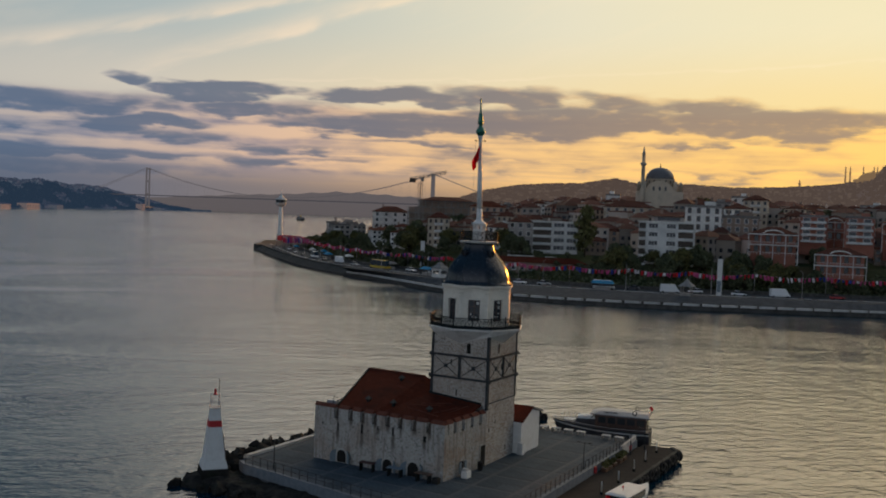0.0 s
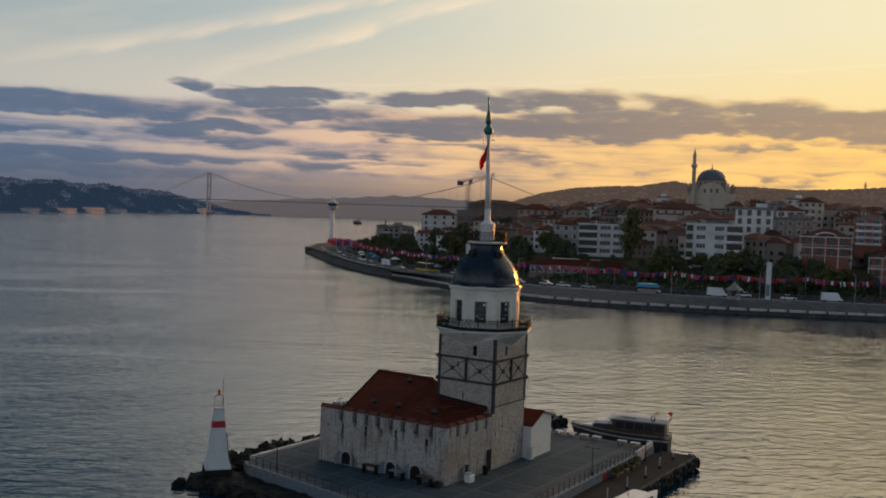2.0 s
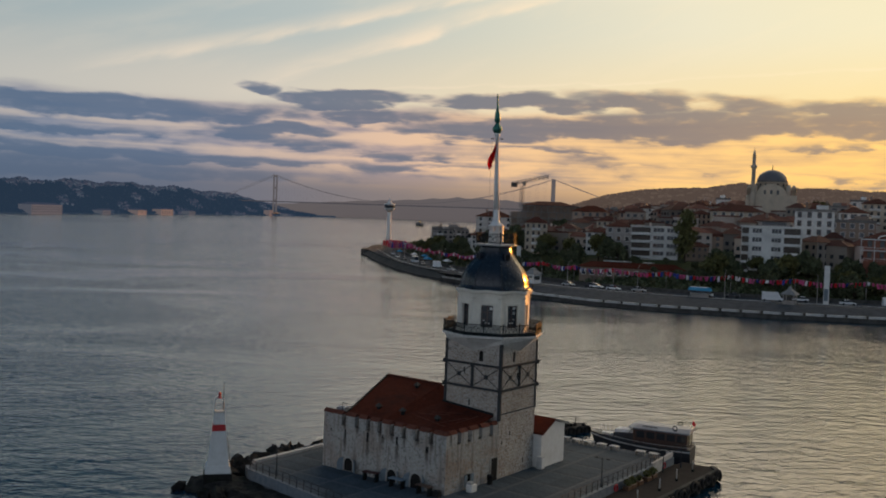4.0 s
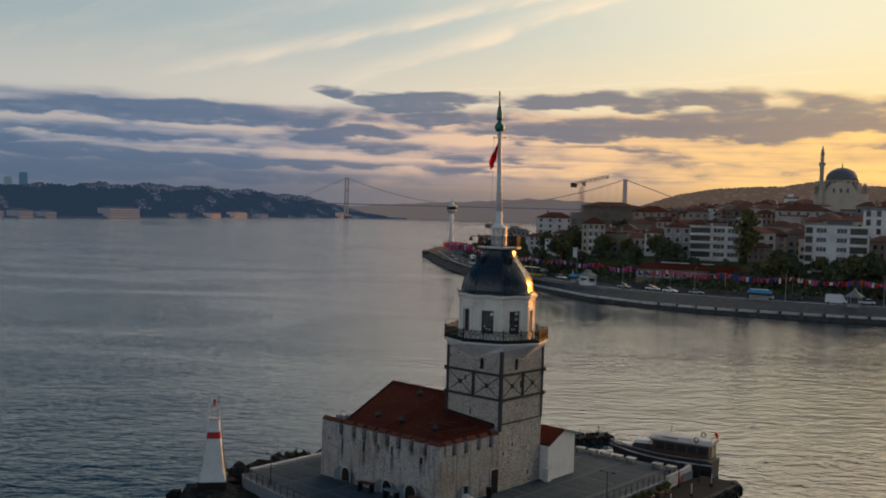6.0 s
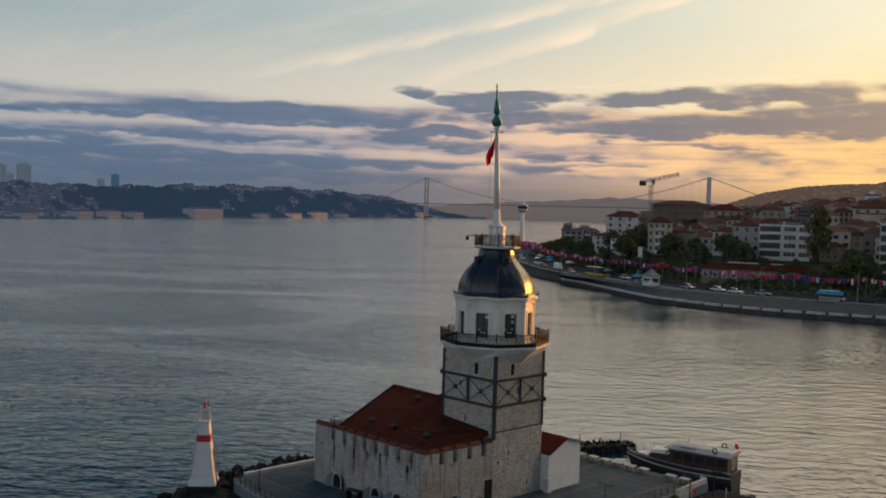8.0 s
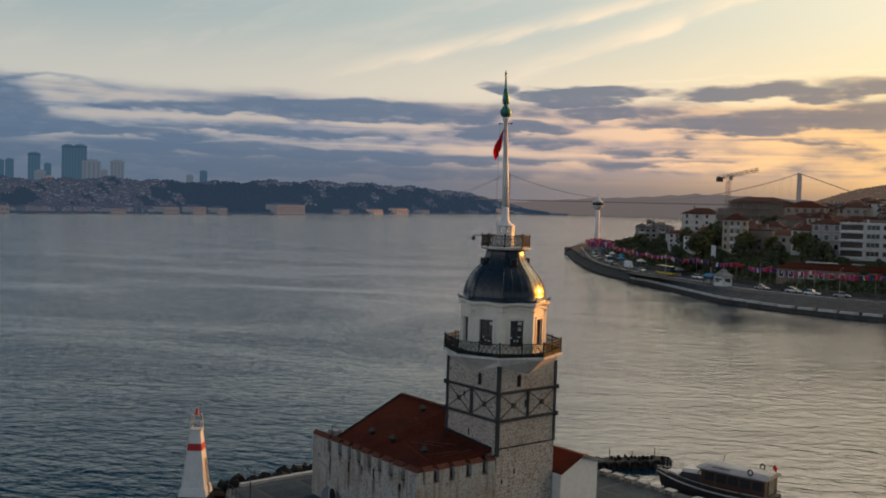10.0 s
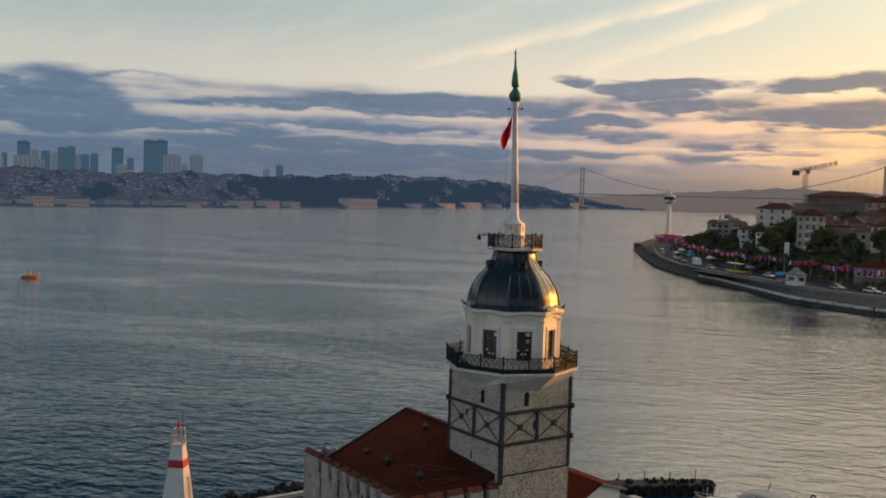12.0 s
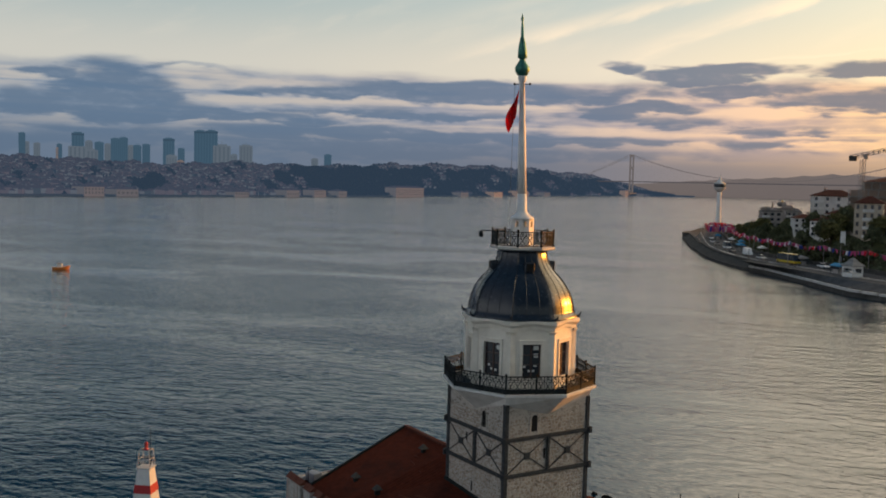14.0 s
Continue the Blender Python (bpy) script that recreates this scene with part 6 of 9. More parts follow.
def tour_boat():
    L, B, SH, BR = 12.0, 3.9, 1.75, 0.4
    ob = thing("tour_boat", label="dark wooden excursion boat with a grey cabin roof", category="boat")
    part("hull", hull_mesh(L, B, 0.6, SH, BR, None), HULL, ob, "dark blue-black hull")
    part("rubbing_strake", trim_line(L, B + 0.06, SH, BR, -0.25, 0.13), PALE, ob, "pale grey rubbing strake")
    part("toe_rail", trim_line(L, B - 0.1, SH, BR, 0.22, 0.06), PALE, ob)
    bm = bmesh.new()
    slab(bm, [(-5.6, -1.6), (0.9, -1.6), (0.9, 1.6), (-5.6, 1.6)], SH - 0.02, 3.35)
    cabin = part("cabin", bm, VARNISH, ob, "dark varnished cabin", bevel=0.05)
    bm = bmesh.new()
    loft(bm, [[(0.88, -1.5, SH), (3.7, -0.95, 1.9), (3.7, 0.95, 1.9), (0.88, 1.5, SH)], [(0.88, -1.4, 2.75), (3.4, -0.8, 2.5), (3.4, 0.8, 2.5), (0.88, 1.4, 2.75)]])
    part("fore_cabin", bm, HULL, ob, bevel=0.05)
    bm = bmesh.new()
    loft(bm, [[(0.85, -1.42, 2.76), (3.4, -0.8, 2.52), (3.4, 0.8, 2.52), (0.85, 1.42, 2.76)], [(0.85, -1.2, 3.05), (3.3, -0.7, 2.82), (3.3, 0.7, 2.82), (0.85, 1.2, 3.05)]])
    part("fore_roof", bm, WHITE, ob, "white fore-cabin roof")
    bm = bmesh.new()
    slab(bm, [(3.75, -0.9), (5.1, -0.35), (5.1, 0.35), (3.75, 0.9)], 2.05, 2.25)
    part("foredeck_hatch", bm, WHITE, ob)
    bm = bmesh.new()
    loft(bm, [[(-5.9, -1.85, 3.35), (0.7, -1.85, 3.35), (1.6, -1.4, 3.3), (1.6, 1.4, 3.3), (0.7, 1.85, 3.35), (-5.9, 1.85, 3.35)],
              [(-5.9, -1.85, 3.47), (0.7, -1.85, 3.47), (1.6, -1.4, 3.38), (1.6, 1.4, 3.38), (0.7, 1.85, 3.47), (-5.9, 1.85, 3.47)],
              [(-5.86, -0.95, 3.74), (0.3, -0.95, 3.76), (1.1, -0.7, 3.62), (1.1, 0.7, 3.62), (0.3, 0.95, 3.76), (-5.86, 0.95, 3.74)]])
    roof = part("cabin_roof", bm, SILVER, ob, "grey-painted cabin roof", bevel=0.03)
    for k in range(9):
        bm = bmesh.new()
        box(bm, -1.9 + 0.2 * k, 1.40, 3.56, 0.12, 0.03, 0.14)
        part("letter_bar", bm, DARK, roof)
    bm = bmesh.new()
    loft(bm, [[(1.5, -1.25, 2.75), (1.5, 1.25, 2.75), (0.95, 1.4, 3.33), (0.95, -1.4, 3.33)], [(1.46, -1.25, 2.7), (1.46, 1.25, 2.7), (0.91, 1.4, 3.28), (0.91, -1.4, 3.28)]])
    part("windscreen", bm, GLASS, cabin)
    for side in (-1, 1):
        for k in range(5):
            bm = bmesh.new()
            box(bm, -4.9 + 1.22 * k, side * 1.61, 2.45, 0.95, 0.06, 0.68)
            part("window", bm, GLASS, cabin)
    bm = bmesh.new()
    box(bm, -5.63, 0, 1.9, 0.06, 1.4, 1.3)
    part("stern_door", bm, GLASS, cabin)
    for side in (-1, 1):
        bm = bmesh.new()
        n = 16
        rings = [[((0.24 + 0.06 * math.cos(2 * math.pi * q / 6)) * math.cos(2 * math.pi * k / n) - 4.1, side * 1.5 + 0.06 * math.sin(2 * math.pi * q / 6),
                   (0.24 + 0.06 * math.cos(2 * math.pi * q / 6)) * math.sin(2 * math.pi * k / n) + 3.84) for q in range(6)] for k in range(n)]
        loft(bm, rings + rings[:1], cap=False)
        bmesh.ops.remove_doubles(bm, verts=bm.verts, dist=1e-4)
        part("life_ring", bm, IRON, ob, "dark life ring on the roof edge")
    bm = bmesh.new()
    rod(bm, (-0.6, 0, 3.9), (-0.9, 0, 4.7), 0.03)
    part("mast", bm, IRON, ob)
    bm = bmesh.new()
    rod(bm, (-5.4, 0.3, 3.6), (-6.0, 0.3, 4.7), 0.03)
    part("flagpole", bm, WHITE, ob)
    bm = bmesh.new()
    loft(bm, [[(-5.98, 0.3, 4.68), (-6.3, 0.32, 4.35), (-6.15, 0.36, 4.05), (-5.8, 0.32, 4.35)], [(-5.98, 0.33, 4.68), (-6.3, 0.35, 4.35), (-6.15, 0.39, 4.05), (-5.8, 0.35, 4.35)]])
    part("ensign", bm, RED_CLOTH, ob, "small red ensign")
    for x in (0.6, -0.9):
        bm = bmesh.new()
        rod(bm, (x, 1.9, SH), (x - 0.1, 2.5, SH + 0.9), 0.03)
        part("gangway_rail", bm, WOOD, ob)
    for side in (-1, 1):
        for k in range(5):
            bm = bmesh.new()
            rod(bm, (3.4 + 0.5 * k, side * (1.35 - 0.25 * k), 2.1 + 0.07 * k), (3.4 + 0.5 * k, side * (1.35 - 0.25 * k), 2.75 + 0.07 * k), 0.02)
            part("bow_rail_post", bm, WHITE, ob)
    return ob


tour = tour_boat()
tour.matrix_basis = pose(6.05, 20.2, -0.05, 0, 0, 191) @ Matrix.Diagonal((0.86, 0.89, 0.97, 1))


def white_boat():
    ob = thing("motor_boat", label="white motor boat with a pale canopy and red cushions", category="boat")
    part("hull", hull_mesh(9.0, 3.0, 0.5, 1.0, 0.5, None), WHITE, ob)
    bm = bmesh.new()
    slab(bm, [(-3.2, -1.15), (1.5, -1.15), (1.5, 1.15), (-3.2, 1.15)], 0.98, 1.9)
    part("cabin", bm, GLASS, ob, bevel=0.05)
    bm = bmesh.new()
    loft(bm, [[(-3.8, -1.3, 1.9), (1.7, -1.3, 1.9), (1.7, 1.3, 1.9), (-3.8, 1.3, 1.9)], [(-3.8, -1.3, 1.99), (1.7, -1.3, 1.99), (1.7, 1.3, 1.99), (-3.8, 1.3, 1.99)], [(-3.5, -0.8, 2.15), (1.3, -0.8, 2.15), (1.3, 0.8, 2.15), (-3.5, 0.8, 2.15)]])
    part("canopy", bm, WHITE, ob, bevel=0.03)
    for y in (-1.0, 1.0):
        bm = bmesh.new()
        box(bm, -3.6, y, 1.2, 0.5, 0.3, 0.6)
        part("cushion", bm, RED_CLOTH, ob, "red cushion")
    bm = bmesh.new()
    rod(bm, (-2.0, 0, 2.1), (-2.0, 0, 2.7), 0.02)
    box(bm, -2.12, 0, 2.45, 0.24, 0.02, 0.2)
    part("ensign", bm, RED_CLOTH, ob)
    return ob


wb = white_boat()
wb.matrix_basis = pose(16.62, -2.3, 0.2, 0, 0, 86) @ Matrix.Scale(0.8, 4)


def bench(x, y, rz):
    ob = thing("bench", label="low white slatted bench at the terrace edge", category="bench", group="terrace benches")
    for k in range(4):
        bm = bmesh.new()
        box(bm, 0, -0.27 + 0.18 * k, 0.40, 0.95, 0.15, 0.05)
        part("slat", bm, PALE, ob)
    for px in (-0.4, 0.4):
        bm = bmesh.new()
        box(bm, px, 0, 0, 0.08, 0.6, 0.4)
        part("leg", bm, CONCRETE, ob)
    ob.matrix_basis = pose(x, y, Z0, 0, 0, rz)
    return ob


b0 = bench(-1.4, 14.35, 2)
for i in range(1, 9):
    if i != 6:
        copy_thing(b0, pose(-1.4 + 1.4 * i, 14.35 + 0.03 * i, Z0, 0, 0, 2 + 3 * math.sin(i * 2.1)))


def lamp_post(x, y, z, h=2.6):
    ob = thing("lamp_post", (x, y, z), "thin grey lamp post with two small heads", "lamp post", "terrace lamp posts")
    bm = bmesh.new()
    turned(bm, [(0.09, z), (0.09, z + 0.4), (0.05, z + 0.45), (0.035, z + h)], 8, x, y)
    part("pole", bm, BRACE, ob)
    for s in (-1, 1):
        bm = bmesh.new()
        rod(bm, (x, y, z + h - 0.1), (x + 0.45 * s, y, z + h), 0.02)
        box(bm, x + 0.55 * s, y, z + h - 0.05, 0.3, 0.14, 0.08)
        part("lamp_head", bm, BRACE, ob)


for x, y in ((11.0, 1.2), (-11.4, -15.5)):
    lamp_post(x, y, Z0)

# planter bushes, life rings and landing wall on the pier
LEAFS = [LEAF_A, LEAF_B]


def bush(x, y, z, r, seed):
    rnd = random.Random(seed)
    ob = thing("potted_bush", (x, y, z), "leafy green bush in a dark planter box", "plant", "pier planters")
    bm = bmesh.new()
    box(bm, x, y, z, 0.55, 0.9, 0.35)
    part("planter", bm, WOOD, ob, bevel=0.02)
    bm = bmesh.new()
    for _ in range(150):
        d = Vector((rnd.gauss(0, 1), rnd.gauss(0, 1), rnd.gauss(0, 1))).normalized() * r * rnd.uniform(0.3, 1)
        m = Matrix.Translation((x + d.x, y + d.y, z + 0.4 + r * 0.7 + d.z * 0.8)) @ Euler((rnd.uniform(0, 6), rnd.uniform(0, 6), rnd.uniform(0, 6))).to_matrix().to_4x4()
        bmesh.ops.create_grid(bm, x_segments=1, y_segments=1, size=0.09, matrix=m)
    part("foliage", bm, LEAFS[seed % 2], ob)


for i in range(5):
    bush(11.95 + 0.05 * math.sin(i * 3), 4.4 + 1.25 * i + 0.3 * math.sin(i * 5), 1.0, 0.33 + 0.07 * math.sin(i * 2.2), 2 * i + 1)
bm = bmesh.new()
bar(bm, (11.5, 10.4, 1.45), (11.1, 15.9, 1.45), 0.22, 1.4)
bar(bm, (11.1, 15.9, 1.45), (10.5, 16.0, 1.45), 0.22, 1.4)
solid("landing_wall", bm, PALE, "short pale wall between terrace and landing", "low wall", "structure")


def life_ring(x, y, z, rz):
    bm = bmesh.new()
    n = 16
    rings = [[((0.27 + 0.07 * math.cos(2 * math.pi * q / 6)) * math.cos(2 * math.pi * k / n), 0.07 * math.sin(2 * math.pi * q / 6), (0.27 + 0.07 * math.cos(2 * math.pi * q / 6)) * math.sin(2 * math.pi * k / n)) for q in range(6)] for k in range(n)]
    loft(bm, rings + rings[:1], cap=False)
    bmesh.ops.remove_doubles(bm, verts=bm.verts, dist=1e-4)
    ob = new("life_ring", mesh_of("life_ring", bm, RED_PAINT))
    ob.matrix_basis = pose(x, y, z, 0, 0, rz)
    return tagged(ob, "red life ring hung on the terrace wall", "life ring", "pier life rings")


lr = life_ring(11.52, 3.0, 1.35, 90)
copy_thing(lr, pose(11.42, 13.4, 1.35, 0, 0, 90))
for x, y in ((12.4, 15.0), (11.9, 12.0)):
    lamp_post(x, y, 1.0, 2.2)

# small jetty with fenders behind the annex
jetty = thing("jetty", (-5, 23, -1), "small dark jetty hung with tyres", "jetty")
bm = bmesh.new()
slab(bm, [(-9.2, 18.4), (-7.6, 17.6), (-3.4, 26.2), (-5.0, 27.0)], -1.5, 0.75)
part("deck", bm, QUAY, jetty)
for k in range(9):
    u = k / 8
    copy_thing(first, pose(-7.3 + 3.85 * u, 17.8 + 8.0 * u, 0.35, 0, 0, 64))
for k in range(4):
    x, y = -8.4 + 1.1 * k, 19.6 + 2.1 * k
    bm = bmesh.new()
    rod(bm, (x, y, 0.7), (x, y, 1.45 + 0.25 * (k % 2)), 0.04)
    part("stake", bm, IRON, jetty)
rnd = random.Random(31)
bm = bmesh.new()
for _ in range(16):
    u = rnd.random()
    rock(bm, -7.6 + 4.0 * u + rnd.gauss(0, 0.3), 19.6 + 6.6 * u + rnd.gauss(0, 0.3), 0.9, rnd.uniform(0.18, 0.4), rnd)
tagged(solid("jetty_clutter", bm, RUBBER), "dark heaps of rope and rubber on the jetty", "clutter", kind="stuff")

# things along the castle walls


P_DULLRED = surface("dull_red_paint", (0.055, 0.022, 0.020), (0.08, 0.03, 0.026), 4.0, 0.7, 0.1)


def table(x, y, rz, mat, label):
    ob = thing("table", label=label, category="table", group="terrace tables")
    bm = bmesh.new()
    box(bm, 0, 0, 0.72, 1.5, 0.7, 0.05)
    part("tabletop", bm, mat, ob, bevel=0.01)
    for px in (-0.6, 0.6):
        bm = bmesh.new()
        box(bm, px, 0, 0, 0.08, 0.55, 0.72)
        part("leg", bm, IRON, ob)
    ob.matrix_basis = pose(x, y, Z0 + 0.012, 0, 0, rz)
    return ob


table(-4.6, -11.0, 8, P_DULLRED, "long table with a dull red top by the wall")
table(1.2, -11.0, -4, WOOD, "long dark wooden table by the wall")
table(-1.7, -11.0, 3, SHUTTER, "blue-grey topped table by the wall")
st = thing("stall", (3.5, -7.4, Z0), "white box stall beside the small window", "stall")
bm = bmesh.new()
box(bm, 3.5, -7.55, Z0 + 0.012, 0.62, 0.8, 0.62)
part("counter", bm, WHITE, st, bevel=0.04)
bm = bmesh.new()
box(bm, 3.45, -7.65, Z0 + 0.63, 0.4, 0.45, 0.22)
part("crate", bm, PALE, st)
bins = thing("bin", (3.3, -4.55, Z0), "black litter bin beside the doorway", "bin")
bm = bmesh.new()
turned(bm, [(0.22, Z0 + 0.012), (0.26, Z0 + 0.7), (0.27, Z0 + 0.72)], 12, 3.35, -4.6)
part("body", bm, RUBBER, bins)
bm = bmesh.new()
turned(bm, [(0.28, Z0 + 0.72), (0.27, Z0 + 0.78), (0.12, Z0 + 0.86)], 12, 3.35, -4.6)
part("lid", bm, RUBBER, bins)
bin2 = thing("crate", (2.2, -10.7, Z0), "black crate at the castle corner", "crate")
bm = bmesh.new()
box(bm, 2.3, -10.75, Z0 + 0.012, 0.6, 0.5, 0.5)
part("body", bm, RUBBER, bin2, bevel=0.03)
ac = thing("roof_unit", (-10.5, -8.7, 6.2), "grey metal air handling unit on the roof edge", "roof unit")
bm = bmesh.new()
box(bm, -10.35, -8.55, 6.15, 0.9, 0.7, 0.65, 14)
part("casing", bm, SILVER, ac, bevel=0.04)
bm = bmesh.new()
rod(bm, (-9.75, -9.2, 6.2), (-9.75, -9.2, 7.35), 0.03)
rod(bm, (-9.75, -9.2, 7.35), (-9.55, -8.8, 7.2), 0.03)
part("pipe", bm, IRON, ac)


# ---- the town on the near coast ----
def plaster(name, c):
    return surface(name, tuple(0.85 * v for v in c), c, 0.9, 0.85, 0.15, stain=tuple(0.62 * v for v in c), stain_scale=0.18, vary=0.14)


P_WHITE = plaster("white_render", (0.7392, 0.728, 0.6944))
P_CREAM = plaster("cream_render", (0.5264, 0.448, 0.3472))
P_GREY = plaster("grey_render", (0.3335, 0.3047, 0.2818))
P_PINK = plaster("terracotta_render", (0.33, 0.135, 0.095))
P_BROWN = plaster("brown_render", (0.264, 0.198, 0.156))
P_TAN = plaster("tan_render", (0.4255, 0.3162, 0.2415))
# shade at the back of the balconies, painted as dark brown
P_SHADE = plaster("loggia_shade_brown", (0.105, 0.088, 0.076))
FLATROOF = surface("flat_roof", (0.13, 0.125, 0.12), (0.20, 0.19, 0.18), 0.7, 0.9, 0.2, vary=0.2)


def win_mesh(w, h, frame_mat):
    """A window: moulded frame round a set-back pane, in one piece; wall face at y = 0, facing -y."""
    bm = bmesh.new()

    def ring(a, y, low=0.0):
        return [bm.verts.new((x, y, z)) for x, z in ((-w / 2 + a, a + low), (w / 2 - a, a + low), (w / 2 - a, h - a), (-w / 2 + a, h - a))]
    rings = [ring(-0.06, 0.02), ring(-0.06, -0.12), ring(0.08, -0.12), ring(0.08, -0.03)]
    for p, q in zip(rings, rings[1:]):
        for i in range(4):
            bm.faces.new((p[i], p[(i + 1) % 4], q[(i + 1) % 4], q[i]))
    bm.faces.new(rings[-1]).material_index = 1
    return mesh_of("window", bm, [frame_mat, GLASS])


WIN_A = win_mesh(1.45, 1.75, P_WHITE)
WIN_B = win_mesh(2.3, 1.65, P_WHITE)
WIN_C = win_mesh(1.3, 1.9, WOOD)
WIN_D = win_mesh(1.35, 1.55, P_BROWN)
WIN_E = win_mesh(1.9, 1.6, P_GREY)


def hip_roof(ob, w, d, h, rise_, mat, over=0.6):
    bm = bmesh.new()
    e = [(-w / 2 - over, -d / 2 - over), (w / 2 + over, -d / 2 - over), (w / 2 + over, d / 2 + over), (-w / 2 - over, d / 2 + over)]
    k = min(w, d) / 2
    rid = [(-w / 2 + k, 0), (w / 2 - k, 0)] if w >= d else [(0, -d / 2 + k), (0, d / 2 - k)]
    lo = [bm.verts.new((x, y, h - 0.02)) for x, y in e]
    mid = [bm.verts.new((x, y, h + 0.18)) for x, y in e]
    r = [bm.verts.new((x, y, h + 0.18 + rise_)) for x, y in rid]
    bm.faces.new(lo[::-1])
    for i in range(4):
        bm.faces.new((lo[i], lo[(i + 1) % 4], mid[(i + 1) % 4], mid[i]))
    if w >= d:
        fs = ((mid[0], mid[1], r[1], r[0]), (mid[1], mid[2], r[1]), (mid[2], mid[3], r[0], r[1]), (mid[3], mid[0], r[0]))
    else:
        fs = ((mid[0], mid[1], r[0]), (mid[1], mid[2], r[1], r[0]), (mid[2], mid[3], r[1]), (mid[3], mid[0], r[0], r[1]))
    for f in fs:
        bm.faces.new(f)
    part("roof", bm, mat, ob)


def house(w, d, floors, wall_mat, roof="hip", win=WIN_A, cols=4, side_cols=2, balcony=(), sh=3.0, label="", roof_mat=None, chimney=True, deep=6.0, band=False, name="house"):
    """A house at the origin, its front to -y; deep: metres of footing below the ground."""
    ob = thing(name, label=label, category="house", group="houses of the town")
    h = floors * sh
    bm = bmesh.new()
    slab(bm, [(-w / 2, -d / 2), (w / 2, -d / 2), (w / 2, d / 2), (-w / 2, d / 2)], -deep, h)
    part("wall", bm, wall_mat, ob)
    if roof == "hip":
        hip_roof(ob, w, d, h, min(w, d) * 0.22, roof_mat or TILE_OLD)
    else:
        bm = bmesh.new()
        slab(bm, [(-w / 2 - 0.15, -d / 2 - 0.15), (w / 2 + 0.15, -d / 2 - 0.15), (w / 2 + 0.15, d / 2 + 0.15), (-w / 2 - 0.15, d / 2 + 0.15)], h, h + 0.25)
        for x, y, sx, sy in ((0, -d / 2, w + 0.3, 0.25), (0, d / 2, w + 0.3, 0.25), (-w / 2, 0, 0.25, d), (w / 2, 0, 0.25, d)):
            box(bm, x, y, h + 0.25, sx, sy, 0.7)
        part("roof", bm, roof_mat or FLATROOF, ob)
        bm = bmesh.new()
        box(bm, w * 0.18, d * 0.1, h + 0.2, w * 0.3, d * 0.35, 2.2)
        part("stair_head", bm, wall_mat, ob)
    if chimney:
        bm = bmesh.new()
        box(bm, -w * 0.22, d * 0.12, h, 0.8, 0.6, min(w, d) * 0.22 + 1.1)
        part("chimney", bm, P_BROWN, ob)
    for f in range(floors):
        z = f * sh + 0.95
        for c in range(cols):
            x = -w / 2 + w * (c + 0.5) / cols
            repeat("window", win, ob, x, -d / 2, z)
        for c in range(side_cols):
            y = -d / 2 + d * (c + 0.5) / side_cols
            repeat("window", win, ob, w / 2, y, z, 90)
            repeat("window", win, ob, -w / 2, y, z, -90)
        if band:
            bm = bmesh.new()
            slab(bm, [(-w / 2 - 0.08, -d / 2 - 0.08), (w / 2 + 0.08, -d / 2 - 0.08), (w / 2 + 0.08, d / 2 + 0.08), (-w / 2 - 0.08, d / 2 + 0.08)], f * sh + sh - 0.25, f * sh + sh - 0.02)
            part("floor_band", bm, P_WHITE, ob)
        for b0_, b1_ in balcony:
            bm = bmesh.new()
            xa, xb = -w / 2 + w * b0_, -w / 2 + w * b1_
            slab(bm, [(xa, -d / 2 - 1.3), (xb, -d / 2 - 1.3), (xb, -d / 2), (xa, -d / 2)], f * sh - 0.05, f * sh + 0.15)
            box(bm, (xa + xb) / 2, -d / 2 - 1.25, f * sh + 0.15, xb - xa, 0.1, 0.85)
            for x in (xa + 0.05, xb - 0.05):
                box(bm, x, -d / 2 - 0.65, f * sh + 0.15, 0.1, 1.2, 0.85)
            part("balcony", bm, P_WHITE, ob)
    return ob


def put(ob, x, y, z, rz, sx=1.0, sz=1.0):
    m = pose(x, y, z, 0, 0, rz)
    ob.matrix_basis = m @ Matrix.Diagonal((sx, sx, sz, 1))
    return ob


